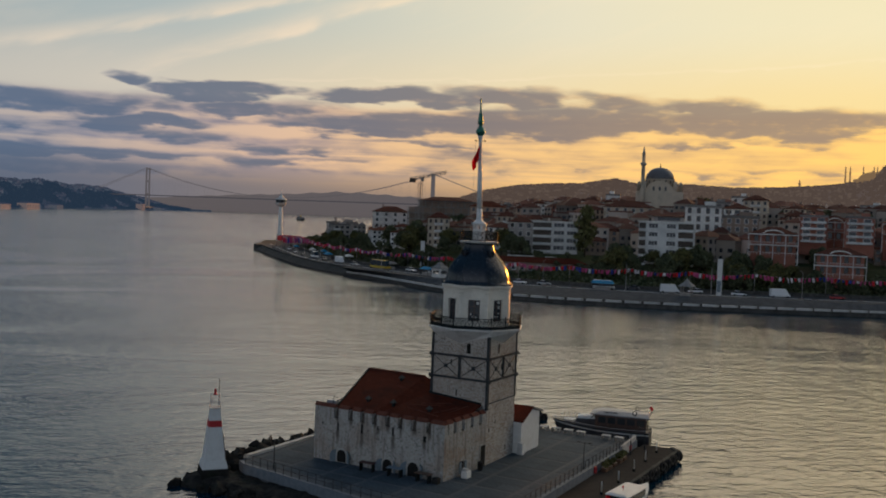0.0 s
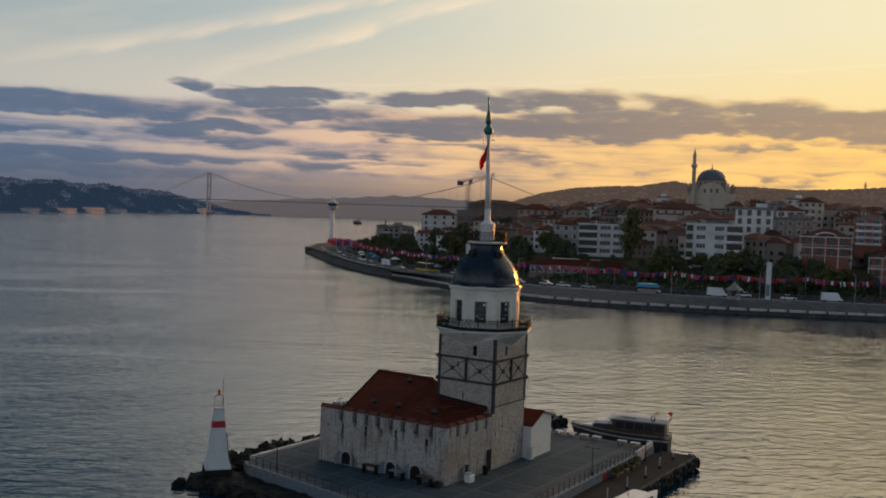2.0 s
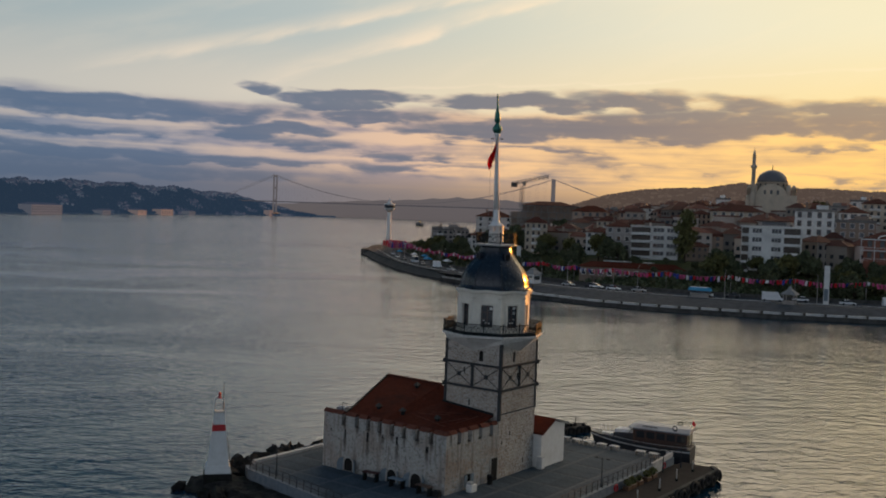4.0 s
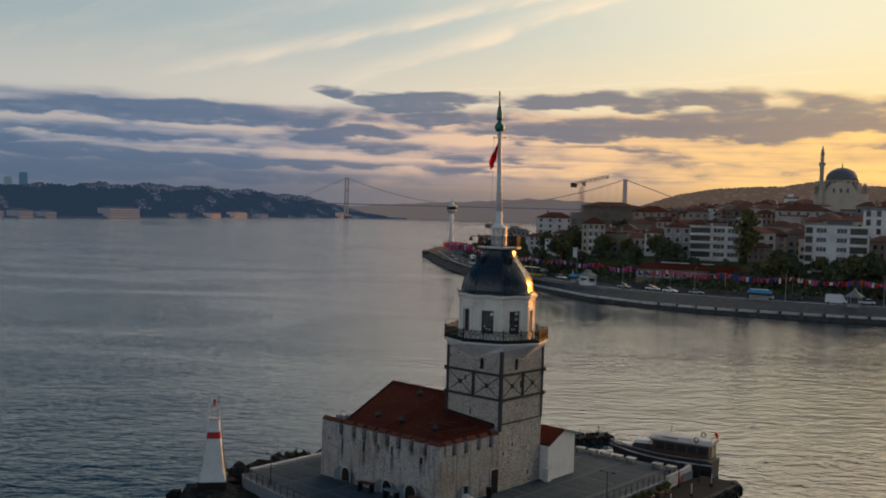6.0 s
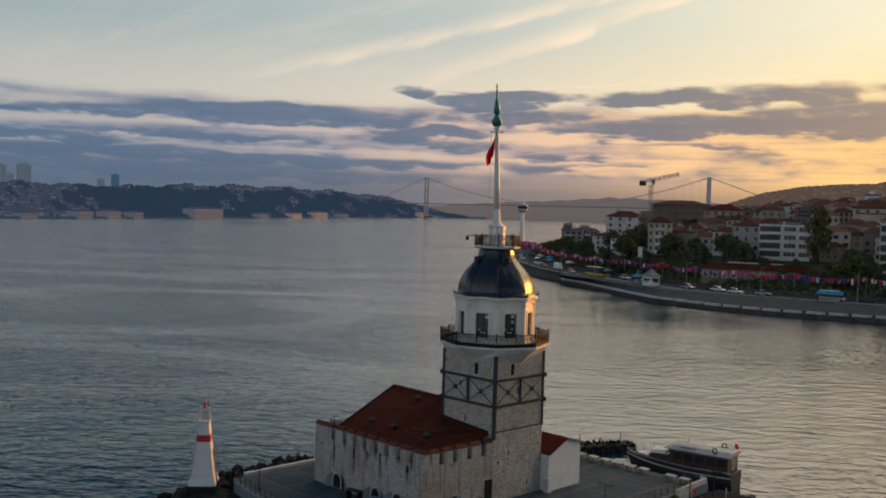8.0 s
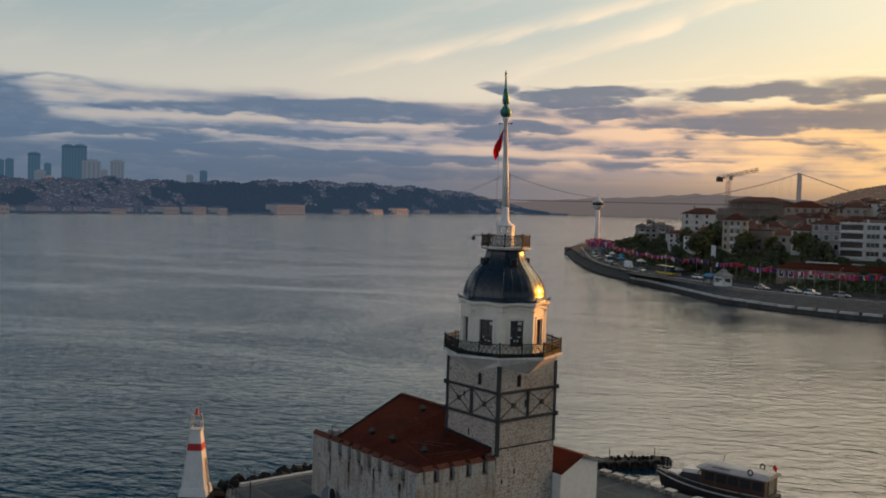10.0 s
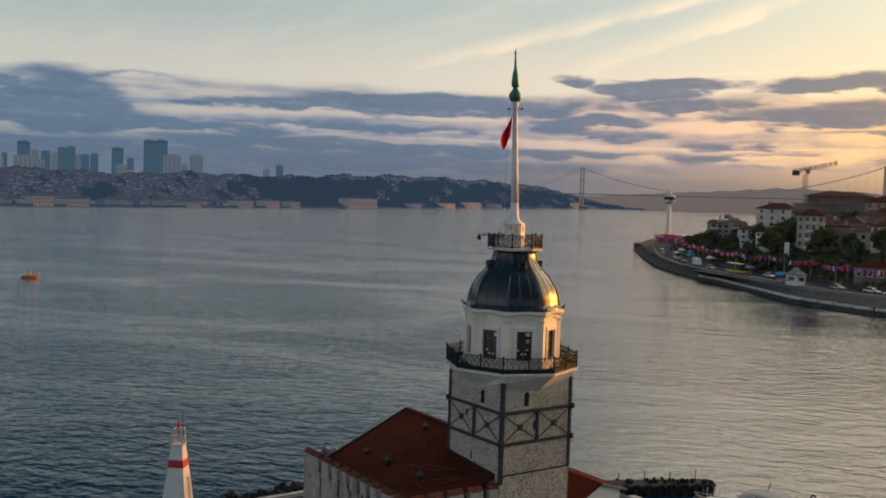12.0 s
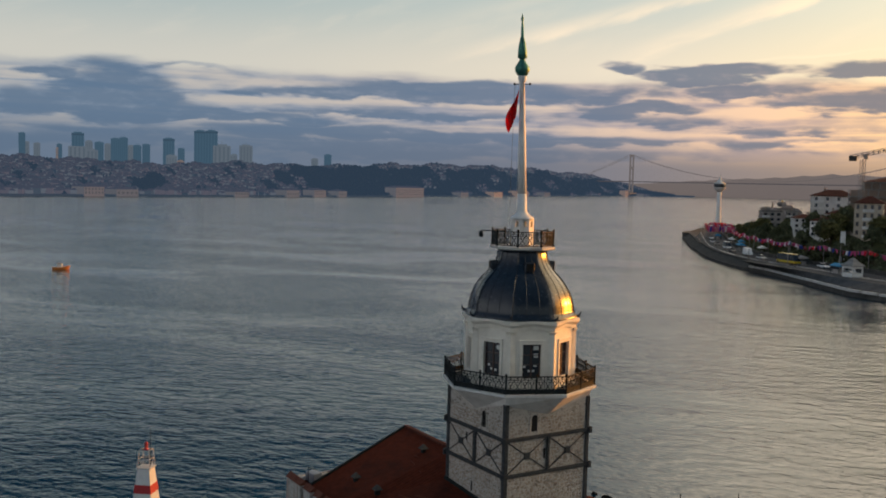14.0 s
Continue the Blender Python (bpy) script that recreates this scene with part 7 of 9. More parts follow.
def flats(w, d, floors, label, bays, sh=2.9, deep=8.0, side_cols=5, wall_mat=P_WHITE, crown=True):
    """A block of flats, front to -y: bays lists (from, to, kind) across its width, kind w for a window row, b for deep balconies."""
    ob = thing("apartment_block", label=label, category="house", group="houses of the town")
    h = floors * sh
    bm = bmesh.new()
    slab(bm, [(-w / 2, -d / 2), (w / 2, -d / 2), (w / 2, d / 2), (-w / 2, d / 2)], -deep, h)
    part("wall", bm, wall_mat, ob)
    for a, b, kind in bays:
        xa, xb = -w / 2 + w * a, -w / 2 + w * b
        for f in range(floors):
            z = f * sh
            if kind == "w":
                bm = bmesh.new()
                n = max(2, round((xb - xa) / 1.1))
                for k in range(n):
                    x0, x1 = xa + (xb - xa) * k / n + 0.05, xa + (xb - xa) * (k + 1) / n - 0.05
                    loft(bm, [[(x0, y, z + 0.95), (x1, y, z + 0.95), (x1, y, z + 2.3), (x0, y, z + 2.3)] for y in (-d / 2 + 0.05, -d / 2 - 0.03)])
                pane = part("window", bm, GLASS, ob)
                bm = bmesh.new()
                box(bm, (xa + xb) / 2, -d / 2 - 0.06, z + 0.83, xb - xa + 0.2, 0.2, 0.1)
                part("sill", bm, wall_mat, pane)
            else:
                # flat panel whose dark colour is the shade behind the balcony
                bm = bmesh.new()
                loft(bm, [[(xa + 0.1, y, z + 0.12), (xb - 0.1, y, z + 0.12), (xb - 0.1, y, z + sh - 0.35), (xa + 0.1, y, z + sh - 0.35)] for y in (-d / 2 + 0.05, -d / 2 - 0.02)])
                room = part("loggia", bm, P_SHADE, ob, "dark brown panel painted as balcony shade")
                bm = bmesh.new()
                slab(bm, [(xa, -d / 2 - 1.35), (xb, -d / 2 - 1.35), (xb, -d / 2 + 0.02), (xa, -d / 2 + 0.02)], z - 0.08, z + 0.12)
                box(bm, (xa + xb) / 2, -d / 2 - 1.30, z + 0.12, xb - xa, 0.08, 0.55)
                part("balcony", bm, wall_mat, room)
                for x in (xa + 0.05, xb - 0.05):
                    bm = bmesh.new()
                    box(bm, x, -d / 2 - 1.30, z + 0.12, 0.12, 0.12, sh - 0.2)
                    part("balcony_post", bm, wall_mat, room)
    for f in range(floors):
        for c in range(side_cols):
            y = -d / 2 + d * (c + 0.5) / side_cols
            repeat("window", WIN_A, ob, w / 2, y, f * sh + 0.8, 90)
    bm = bmesh.new()
    slab(bm, [(-w / 2 - 0.4, -d / 2 - 0.4), (w / 2 + 0.4, -d / 2 - 0.4), (w / 2 + 0.4, d / 2 + 0.4), (-w / 2 - 0.4, d / 2 + 0.4)], h, h + 0.3)
    part("cornice", bm, wall_mat, ob)
    if crown:
        bm = bmesh.new()
        slab(bm, [(-w * 0.24, -d * 0.26), (w * 0.30, -d * 0.26), (w * 0.30, d * 0.36), (-w * 0.24, d * 0.36)], h + 0.28, h + 1.9)
        top = part("penthouse", bm, P_GREY, ob)
        hip_roof(ob, w * 0.56, d * 0.64, h + 1.9, 0.6, TILE_OLD, 0.5)
        bm = bmesh.new()
        box(bm, w * 0.03, -d * 0.26 - 0.02, h + 0.7, w * 0.4, 0.08, 0.9)
        part("glazing", bm, GLASS, top)
        bm = bmesh.new()
        box(bm, -w * 0.1, d * 0.1, h + 3.0, 0.8, 0.7, 1.6)
        part("chimney", bm, P_BROWN, ob)
    return ob


# single landmarks
put(flats(18, 15, 5, "white five-storey apartment block with balconies above trees", ((0.0, 0.13, "b"), (0.18, 0.34, "w"), (0.50, 0.66, "w"), (0.70, 0.98, "b")), 2.85), -51.0, 237, 10.6, 17)
put(house(20, 12, 2, P_CREAM, "hip", WIN_A, 6, 3, label="cream two-storey house under a low tiled roof"), -86, 302, 24.5, 19)
put(house(13, 11, 4, P_WHITE, "flat", WIN_C, 4, 3, label="white four-storey block with small windows"), -49, 277, 18.8, 14)
put(house(10, 10, 2, P_WHITE, "hip", WIN_B, 3, 2, label="white upper-storey house with a tiled roof"), -43, 306, 25.3, 13)
put(house(15, 9, 3, P_BROWN, "flat", WIN_A, 5, 2, label="brown-walled three-storey terrace block"), -37, 280, 18.5, 13)
put(house(9, 10, 4, P_PINK, "flat", WIN_B, 2, 2, ((0.05, 0.95),), label="terracotta house with white framed balconies"), -9, 270, 20.0, 8, 1.0, 0.72)
put(house(9, 10, 4, P_PINK, "flat", WIN_B, 2, 2, ((0.05, 0.95),), label="terracotta house with white framed balconies on the slope"), 6, 268, 20.0, 6, 1.0, 0.72)
put(flats(16, 12, 4, "pale four-storey block of flats with long balconies", ((0.0, 0.42, "b"), (0.47, 0.70, "w"), (0.76, 0.97, "w")), 2.7, 6.0, 3, crown=False), -93.5, 242, 12.7, 23)
put(house(9, 10, 3, P_GREY, "hip", WIN_A, 3, 2, label="grey three-storey house with a tiled roof"), -107, 241, 14.0, 25)
put(house(19, 13, 4, P_WHITE, "hip", WIN_A, 4, 3, ((0.0, 0.3),), label="white four-storey house with balconies near the point"), -233, 349, 13.0, 33)
put(house(16, 12, 3, P_TAN, "hip", WIN_D, 5, 3, label="wide house under a bright red hipped roof", roof_mat=TILE, chimney=False), -160, 319, 20.0, 24)
put(house(18, 11, 3, P_GREY, "flat", WIN_A, 5, 3, label="low grey block near the point"), -277, 367, 8.5, 36)
put(house(13, 9, 2, P_TAN, "hip", WIN_D, 4, 3, label="tan two-storey house on the slope"), -222, 320, 6.5, 33)
put(house(12, 9, 3, P_WHITE, "hip", WIN_A, 4, 2, label="white three-storey house beside trees"), -206, 372, 16.0, 31)


def villa(x, y, z, rz, w, label):
    """A villa with white posts, deep verandas and a tiled roof."""
    ob = house(w, 10, 2, P_PINK, "hip", WIN_C, 4, 2, label=label, sh=3.4, chimney=False, deep=6, name="villa")
    for f in (0, 1):
        for k in range(5):
            bm = bmesh.new()
            box(bm, -w / 2 - 0.6 + (w + 1.2) * k / 4, -6.9, f * 3.4 - (3 if f == 0 else 0), 0.22, 0.22, 3.4 + (3 if f == 0 else 0))
            part("post", bm, P_WHITE, ob)
        bm = bmesh.new()
        slab(bm, [(-w / 2 - 0.8, -7.2), (w / 2 + 0.8, -7.2), (w / 2 + 0.8, -4.9), (-w / 2 - 0.8, -4.9)], f * 3.4 + 3.1, f * 3.4 + 3.38)
        part("veranda_slab", bm, P_WHITE, ob)
    bm = bmesh.new()
    arch = [(-w * 0.22 + w * 0.44 * k / 12, 0.25 + 1.0 * math.sin(math.pi * k / 12) ** 0.6) for k in range(13)]
    sweep(bm, [(u, -6.2, 6.8 + v) for u, v in arch], 0.17, 6)
    sweep(bm, [(u, -5.2, 6.9 + v) for u, v in arch], 0.12, 6)
    part("roof_arch", bm, P_WHITE, ob, "white arched roof rail")
    for f in (0, 1):
        bm = bmesh.new()
        box(bm, 0, -7.05, f * 3.4 + 0.75 + (3.1 if f == 0 else 3.1) - 3.1, w + 1.4, 0.08, 0.1)
        for k in range(17):
            box(bm, -w / 2 - 0.7 + (w + 1.4) * k / 16, -7.05, f * 3.4, 0.06, 0.06, 0.8)
        part("balustrade", bm, P_WHITE, ob, "white balustrade")
    put(ob, x, y, z, rz)


villa(-18, 247, 15.6, 10, 14, "terracotta villa with white posts and verandas")
villa(2.5, 250, 9.8, 7, 14, "terracotta villa with white verandas behind bushes")
villa(33, 268, 11.5, 14, 13, "terracotta villa with a tiled roof on the slope")
villa(-4, 283, 20.5, 9, 11, "terracotta villa with a white arched roof rail higher on the slope")
villa(17, 286, 20.5, 9, 11, "red-brown villa with white verandas high on the slope")


def restaurant():
    ob = house(34, 7, 1, P_BROWN, "hip", WIN_A, 12, 2, label="long low brown restaurant with a red tiled roof", sh=3.6, roof_mat=TILE, chimney=False, name="restaurant")
    bm = bmesh.new()
    slab(bm, [(-10, 3.6), (14, 3.6), (14, 8.0), (-10, 8.0)], 3.4, 3.7)
    part("terrace_roof", bm, P_WHITE, ob, "pale terrace canopy")
    for k in range(9):
        bm = bmesh.new()
        box(bm, -9.5 + 2.9 * k, 3.8, 3.7, 0.2, 0.2, 1.6)
        part("terrace_post", bm, P_WHITE, ob)
    bm = bmesh.new()
    slab(bm, [(-10, 3.4), (14, 3.4), (14, 8.2), (-10, 8.2)], 5.3, 5.5)
    part("pergola", bm, P_WHITE, ob)
    return ob


put(restaurant(), -90.5, 218.5, 6.0, 21)


def site_building():
    """Wide unfinished block: bare concrete floors, brick infill and dark bays."""
    ob = thing("unfinished_building", label="wide unfinished brown building with bare concrete floors", category="building")
    w, d = 38, 16
    for f in range(6):
        bm = bmesh.new()
        k = 1.0 if f < 4 else 0.72
        slab(bm, [(-w / 2 * k, -d / 2), (w / 2, -d / 2), (w / 2, d / 2), (-w / 2 * k, d / 2)], f * 3.0, f * 3.0 + 0.35)
        part("floor_slab", bm, CONCRETE, ob)
        if f < 5:
            bm = bmesh.new()
            slab(bm, [(-w / 2 * k + 1, -d / 2 + 1.6), (w / 2 - 1, -d / 2 + 1.6), (w / 2 - 1, d / 2 - 1), (-w / 2 * k + 1, d / 2 - 1)], f * 3.0 + 0.3, f * 3.0 + 3.02)
            part("infill", bm, P_BROWN, ob, "brown block infill")
            for c in range(11):
                bm = bmesh.new()
                box(bm, -w / 2 * k + 0.5 + (w / 2 * k + w / 2 - 1) * c / 10, -d / 2 + 0.4, f * 3.0 + 0.3, 0.4, 0.4, 2.75)
                part("column", bm, CONCRETE, ob)
    bm = bmesh.new()
    slab(bm, [(-w / 2, -d / 2 + 1), (w / 2, -d / 2 + 1), (w / 2, d / 2), (-w / 2, d / 2)], -8, 0.1)
    part("basement", bm, P_BROWN, ob)
    hip_roof(ob, 26, 15, 15.3, 2.0, TILE_OLD)
    return ob


put(site_building(), -190, 332, 16.0, 30)


def mosque():
    ob = thing("mosque", label="domed stone mosque with a slim minaret on the hill", category="mosque")
    bm = bmesh.new()
    slab(bm, [(-10.2, -9.4), (10.2, -9.4), (10.2, 9.4), (-10.2, 9.4)], -8, 4.6)
    part("hall", bm, P_CREAM, ob)
    for sx in (-1, 1):
        for sy in (-1, 1):
            bm = bmesh.new()
            turned(bm, [(1.0, 0), (1.0, 7.2), (1.25, 7.3), (0.95, 8.0), (0.5, 8.6), (0.0, 9.2)], 10, sx * 8.9, sy * 8.3)
            part("corner_turret", bm, P_CREAM, ob)
    for k in range(4):
        a = k * math.pi / 2
        bm = bmesh.new()
        ring = [(-6.2, 4.1), (6.2, 4.1)] + [(6.2 * math.cos(math.pi * i / 14), 4.1 + 5.4 * math.sin(math.pi * i / 14)) for i in range(15)]
        c, s = math.cos(a), math.sin(a)
        loft(bm, [[(o * c - u * s, o * s + u * c, z) for u, z in ring] for o in (5.8, 7.6)])
        part("great_arch", bm, P_CREAM, ob)
        for j in range(3):
            bm = bmesh.new()
            u = -2.6 + 2.6 * j
            box(bm, 7.62 * c - u * s, 7.62 * s + u * c, 5.0, 0.12, 0.9, 1.8, math.degrees(a))
            part("window", bm, GLASS, ob)
    bm = bmesh.new()
    turned(bm, [(6.5, 4.0), (6.5, 10.0), (6.75, 10.2), (6.4, 10.4)], 24)
    drum_ = part("drum", bm, P_CREAM, ob)
    for k in range(16):
        a = 2 * math.pi * k / 16
        bm = bmesh.new()
        box(bm, 6.5 * math.cos(a), 6.5 * math.sin(a), 8.4, 0.2, 0.7, 1.3, math.degrees(a))
        part("drum_window", bm, GLASS, drum_)
    bm = bmesh.new()
    turned(bm, [(6.35 * math.cos(a), 10.4 + 5.3 * math.sin(a)) for a in np.linspace(0, math.pi / 2 * 0.98, 10)], 28)
    shell = part("dome", bm, M_LEAD, ob, "grey lead dome")
    bm = bmesh.new()
    turned(bm, [(0.25, 15.6), (0.3, 16.2), (0.08, 16.4), (0.2, 16.8), (0.0, 18.0)], 8)
    part("finial", bm, IRON, shell)
    bm = bmesh.new()
    mx, my = -7.4, -9.9
    turned(bm, [(1.3, -4), (1.3, 4), (0.85, 6), (0.8, 15.5), (1.3, 16.1), (1.35, 17.0), (0.72, 17.1), (0.7, 20.6), (0.8, 20.7), (0.4, 22.6), (0.0, 24.4)], 14, mx, my)
    part("minaret", bm, P_CREAM, ob, "slim stone minaret with one balcony")
    return ob


M_LEAD = surface("mosque_lead", (0.10, 0.105, 0.115), (0.14, 0.145, 0.155), 0.6, 0.6, 0.1, 0.2)
put(mosque(), -85, 340, 33.8, 17)


def radar_tower():
    ob = thing("control_tower", label="slender white traffic control tower with a disc cabin", category="tower")
    bm = bmesh.new()
    turned(bm, [(2.3, -6), (2.1, 3), (1.55, 10), (1.5, 22.0)], 16)
    part("stem", bm, P_WHITE, ob)
    bm = bmesh.new()
    turned(bm, [(1.6, 22.0), (4.2, 24.0), (4.3, 24.6)], 20)
    part("cabin_base", bm, P_WHITE, ob)
    bm = bmesh.new()
    turned(bm, [(4.0, 24.6), (4.2, 26.6)], 20)
    part("cabin_glass", bm, GLASS, ob)
    bm = bmesh.new()
    turned(bm, [(4.5, 26.6), (4.5, 27.0), (2.0, 27.8), (1.6, 29.0), (0.8, 29.3), (0.3, 31.0), (0.0, 33.0)], 20)
    part("cap", bm, P_WHITE, ob)
    return ob


put(radar_tower(), -362, 416, 3.4, 0, 0.83, 1.02)


def crane():
    ob = thing("tower_crane", label="steel tower crane over the building site", category="crane")

    def lattice(a, b, half, n, name):
        a, b = Vector(a), Vector(b)
        d = (b - a).normalized()
        u = d.orthogonal().normalized()
        w = d.cross(u)
        bm = bmesh.new()
        cs = [u * half + w * half, u * half - w * half, -u * half - w * half, -u * half + w * half]
        for c in cs:
            rod(bm, a + c, b + c, 0.14, 4)
        for k in range(n):
            p, q = a.lerp(b, k / n), a.lerp(b, (k + 1) / n)
            for i in range(4):
                rod(bm, p + cs[i], q + cs[(i + 1) % 4], 0.09, 4)
        part(name, bm, CONCRETE, ob)
    lattice((0, 0, -6), (0, 0, 24), 0.9, 13, "mast")
    lattice((-6, 0, 24.8), (15, 0, 29.0), 0.6, 9, "jib")
    bm = bmesh.new()
    box(bm, -4.6, 0, 23.2, 3.4, 2.0, 2.2)
    part("counterweight", bm, QUAY, ob)
    bm = bmesh.new()
    box(bm, 1.2, 0, 24, 1.8, 1.6, 2.0)
    part("cab", bm, P_GREY, ob)
    return ob


put(crane(), -190.2, 307, 18.0, 25, 0.82, 0.92)

pil = thing("banner_pillar", (-26.5, 211, 3.4), "tall pale banner pillar beside the road", "pillar")
bm = bmesh.new()
box(bm, -26.5, 211, 3.4, 1.5, 0.5, 11.0, 13)
part("panel", bm, P_WHITE, pil, bevel=0.04)
bm = bmesh.new()
box(bm, -26.5, 211 - 0.27, 4.4, 1.1, 0.06, 3.4, 13)
part("poster", bm, SHUTTER, pil)
pil2 = copy_thing(pil, pose(-141, 228, 3.4, 0, 0, 25))

# random streets of houses filling the hillside
PROTOS = [
    house(11, 10, 3, P_WHITE, "hip", WIN_A, 4, 2, label="white three-storey house with a tiled roof"),
    house(13, 11, 4, P_CREAM, "hip", WIN_D, 4, 2, ((0.3, 0.7),), label="cream four-storey apartment house with a tiled roof"),
    house(10, 12, 4, P_GREY, "flat", WIN_E, 3, 2, ((0.0, 0.36),), label="grey four-storey block with a flat roof"),
    house(12, 10, 3, P_TAN, "hip", WIN_C, 4, 2, label="tan three-storey house with a tiled roof"),
    house(9, 9, 3, P_PINK, "hip", WIN_C, 3, 2, ((0.33, 1.0),), label="terracotta three-storey house with a tiled roof"),
    house(14, 11, 4, P_WHITE, "flat", WIN_B, 4, 2, ((0.1, 0.45),), label="white four-storey block with a flat roof"),
    house(12, 9, 2, P_BROWN, "hip", WIN_D, 4, 2, label="brown two-storey house with an old tiled roof"),
]
rnd = random.Random(11)
FARS = [
    house(12, 10, 3, P_GREY, "hip", WIN_B, 2, 0, label="grey house on the upper hillside", chimney=False),
    house(13, 11, 3, P_TAN, "hip", WIN_B, 2, 0, label="tan house on the upper hillside", chimney=False),
    house(11, 10, 4, P_WHITE, "flat", WIN_B, 2, 0, label="white block on the upper hillside", chimney=False),
    house(12, 10, 2, P_BROWN, "hip", WIN_B, 2, 0, label="brown house on the upper hillside", chimney=False),
]
TAKEN = [(o.matrix_basis.translation.x, o.matrix_basis.translation.y) for o in scene.objects if o.parent is None and o.get("category") in ("house", "building", "mosque")]
TAKEN = TAKEN + [(x + k * (40 - x) / math.hypot(40 - x, -80 - y), y + k * (-80 - y) / math.hypot(40 - x, -80 - y)) for x, y in TAKEN for k in (12, 22)]
homes = []
for tries in range(6000):
    if len(homes) >= 215:
        break
    near = len(homes) < 128
    x = rnd.uniform(-330, 110) if near else rnd.uniform(-520, 330)
    y = rnd.uniform(215, 430) if near else rnd.uniform(330, 900)
    if not on_land(np.array(x), np.array(y)):
        continue
    d = float(coast_distance(np.array(x), np.array(y)))
    if d < 36 or math.degrees(math.atan2(y, x)) > 121.5 and not near:
        continue
    gap = 10.8 if near else 15
    if any((x - a) ** 2 + (y - b) ** 2 < (gap + (4 if k < len(TAKEN) else 0)) ** 2 for k, (a, b) in enumerate(TAKEN + homes)):
        continue
    homes.append((x, y))
used = set()
PROTOS += FARS
for x, y in homes:
    k = rnd.choice((0, 0, 1, 1, 2, 3, 3, 4, 5, 6, 6)) if coast_distance(np.array(x), np.array(y)) < 140 else rnd.choice((7, 8, 9, 10, 10))
    z = float(rise(x, y)) + 0.3
    rz = 90 + math.degrees(math.atan2(y, x)) - 180 + rnd.choice((0, 0, 12, -15, 25, 90))
    ob = PROTOS[k] if k not in used else copy_thing(PROTOS[k], pose(x, y, z))
    used.add(k)
    put(ob, x, y, z, rz, rnd.uniform(0.60, 0.92), rnd.uniform(0.62, 0.92))


# trees
def tree(kind, leaf, h, r, seed, label, slim=False):
    rnd = random.Random(seed)
    ob = thing("tree", label=label, category="tree", group="trees on the slope")
    bm = bmesh.new()
    rod(bm, (0, 0, -1.5), (0.1, 0, h * 0.5), 0.3, 7, 0.16)
    lobes = []
    for k in range(11 if not slim else 6):
        a = k * 2.4
        if slim:
            c = Vector((r * 0.25 * math.cos(a), r * 0.25 * math.sin(a), h * (0.28 + 0.115 * k)))
            s = r * (0.75 - 0.07 * k)
        else:
            q = rnd.uniform(0.25, 0.85)
            c = Vector((r * q * math.cos(a), r * q * math.sin(a), h * rnd.uniform(0.36, 0.86 - 0.3 * q)))
            s = r * rnd.uniform(0.26, 0.55)
        lobes.append((c, s))
        rod(bm, (0.05, 0, h * 0.3), c, 0.12, 5, 0.04)
    part("trunk", bm, BARK, ob)
    verts, faces = [], []
    for c, s in lobes:
        for _ in range(130):
            d = Vector((rnd.gauss(0, 1), rnd.gauss(0, 1), rnd.gauss(0, 1))).normalized() * s * rnd.uniform(0.35, 1.25)
            m = Euler((rnd.uniform(0, 6.3), rnd.uniform(0, 6.3), rnd.uniform(0, 6.3))).to_matrix()
            e = rnd.uniform(0.28, 0.55)
            n = len(verts)
            for q in ((-e, -e * 0.7, 0), (e, -e * 0.5, 0.1), (e * 0.8, e * 0.7, 0), (-e * 0.7, e * 0.6, -0.1)):
                verts.append(c + d + m @ Vector(q))
            faces.append((n, n + 1, n + 2, n + 3))
    me = bpy.data.meshes.new("crown")
    me.from_pydata([tuple(v) for v in verts], [], faces)
    me.materials.append(leaf)
    crown = new("crown", me)
    crown.parent = ob
    return ob


TREES = [tree("round", LEAF_A, 8.5, 3.4, 1, "dark green broad-crowned tree on the slope"), tree("round", LEAF_A, 6.5, 3.0, 2, "dark green spreading tree on the slope"),
         tree("round", LEAF_B, 9.5, 3.6, 3, "olive-green tree with a loose crown on the slope"), tree("slim", LEAF_B, 13.0, 3.2, 4, "tall yellowish-green poplar tree on the slope", True)]
spots = [(3, -78, 232, 1.35, 12.0), (2, -109, 343, 1.1, None), (2, -69, 356, 1.2, None), (2, -60, 352, 1.0, None), (0, -176, 320, 1.3, None), (0, -164, 262, 1.25, None), (3, -160, 266, 0.85, None)]
for k in range(110):
    s = 40 + 4.5 * k + rnd.uniform(-2, 2)
    x, y, _ = inland(s, rnd.uniform(24, 39))
    spots.append((rnd.choice((0, 0, 1, 1, 2)), x, y, rnd.uniform(0.5, 1.0), None))
for cx, cy, n, sp in ((-62, 222, 7, 4), (-29, 224, 9, 7), (-140, 228, 9, 10), (-165, 258, 8, 10), (-250, 325, 8, 10), (-205, 300, 7, 9), (-5, 215, 5, 5), (20, 240, 8, 10), (-110, 226, 6, 6), (-285, 350, 6, 8), (-20, 234, 9, 6), (2, 238, 9, 6), (28, 256, 8, 7), (-36, 234, 6, 5)):
    for _ in range(n):
        spots.append((rnd.choice((0, 0, 1, 2)), cx + rnd.gauss(0, sp), cy + rnd.gauss(0, sp * 0.6), rnd.uniform(0.6, 1.05), None))
for _ in range(70):
    x, y = rnd.uniform(-330, 200), rnd.uniform(240, 700)
    if on_land(np.array(x), np.array(y)) and coast_distance(np.array(x), np.array(y)) > 40 and math.degrees(math.atan2(y, x)) < 121:
        spots.append((rnd.choice((0, 1, 2)), x, y, rnd.uniform(0.8, 1.3), None))
seen = set()
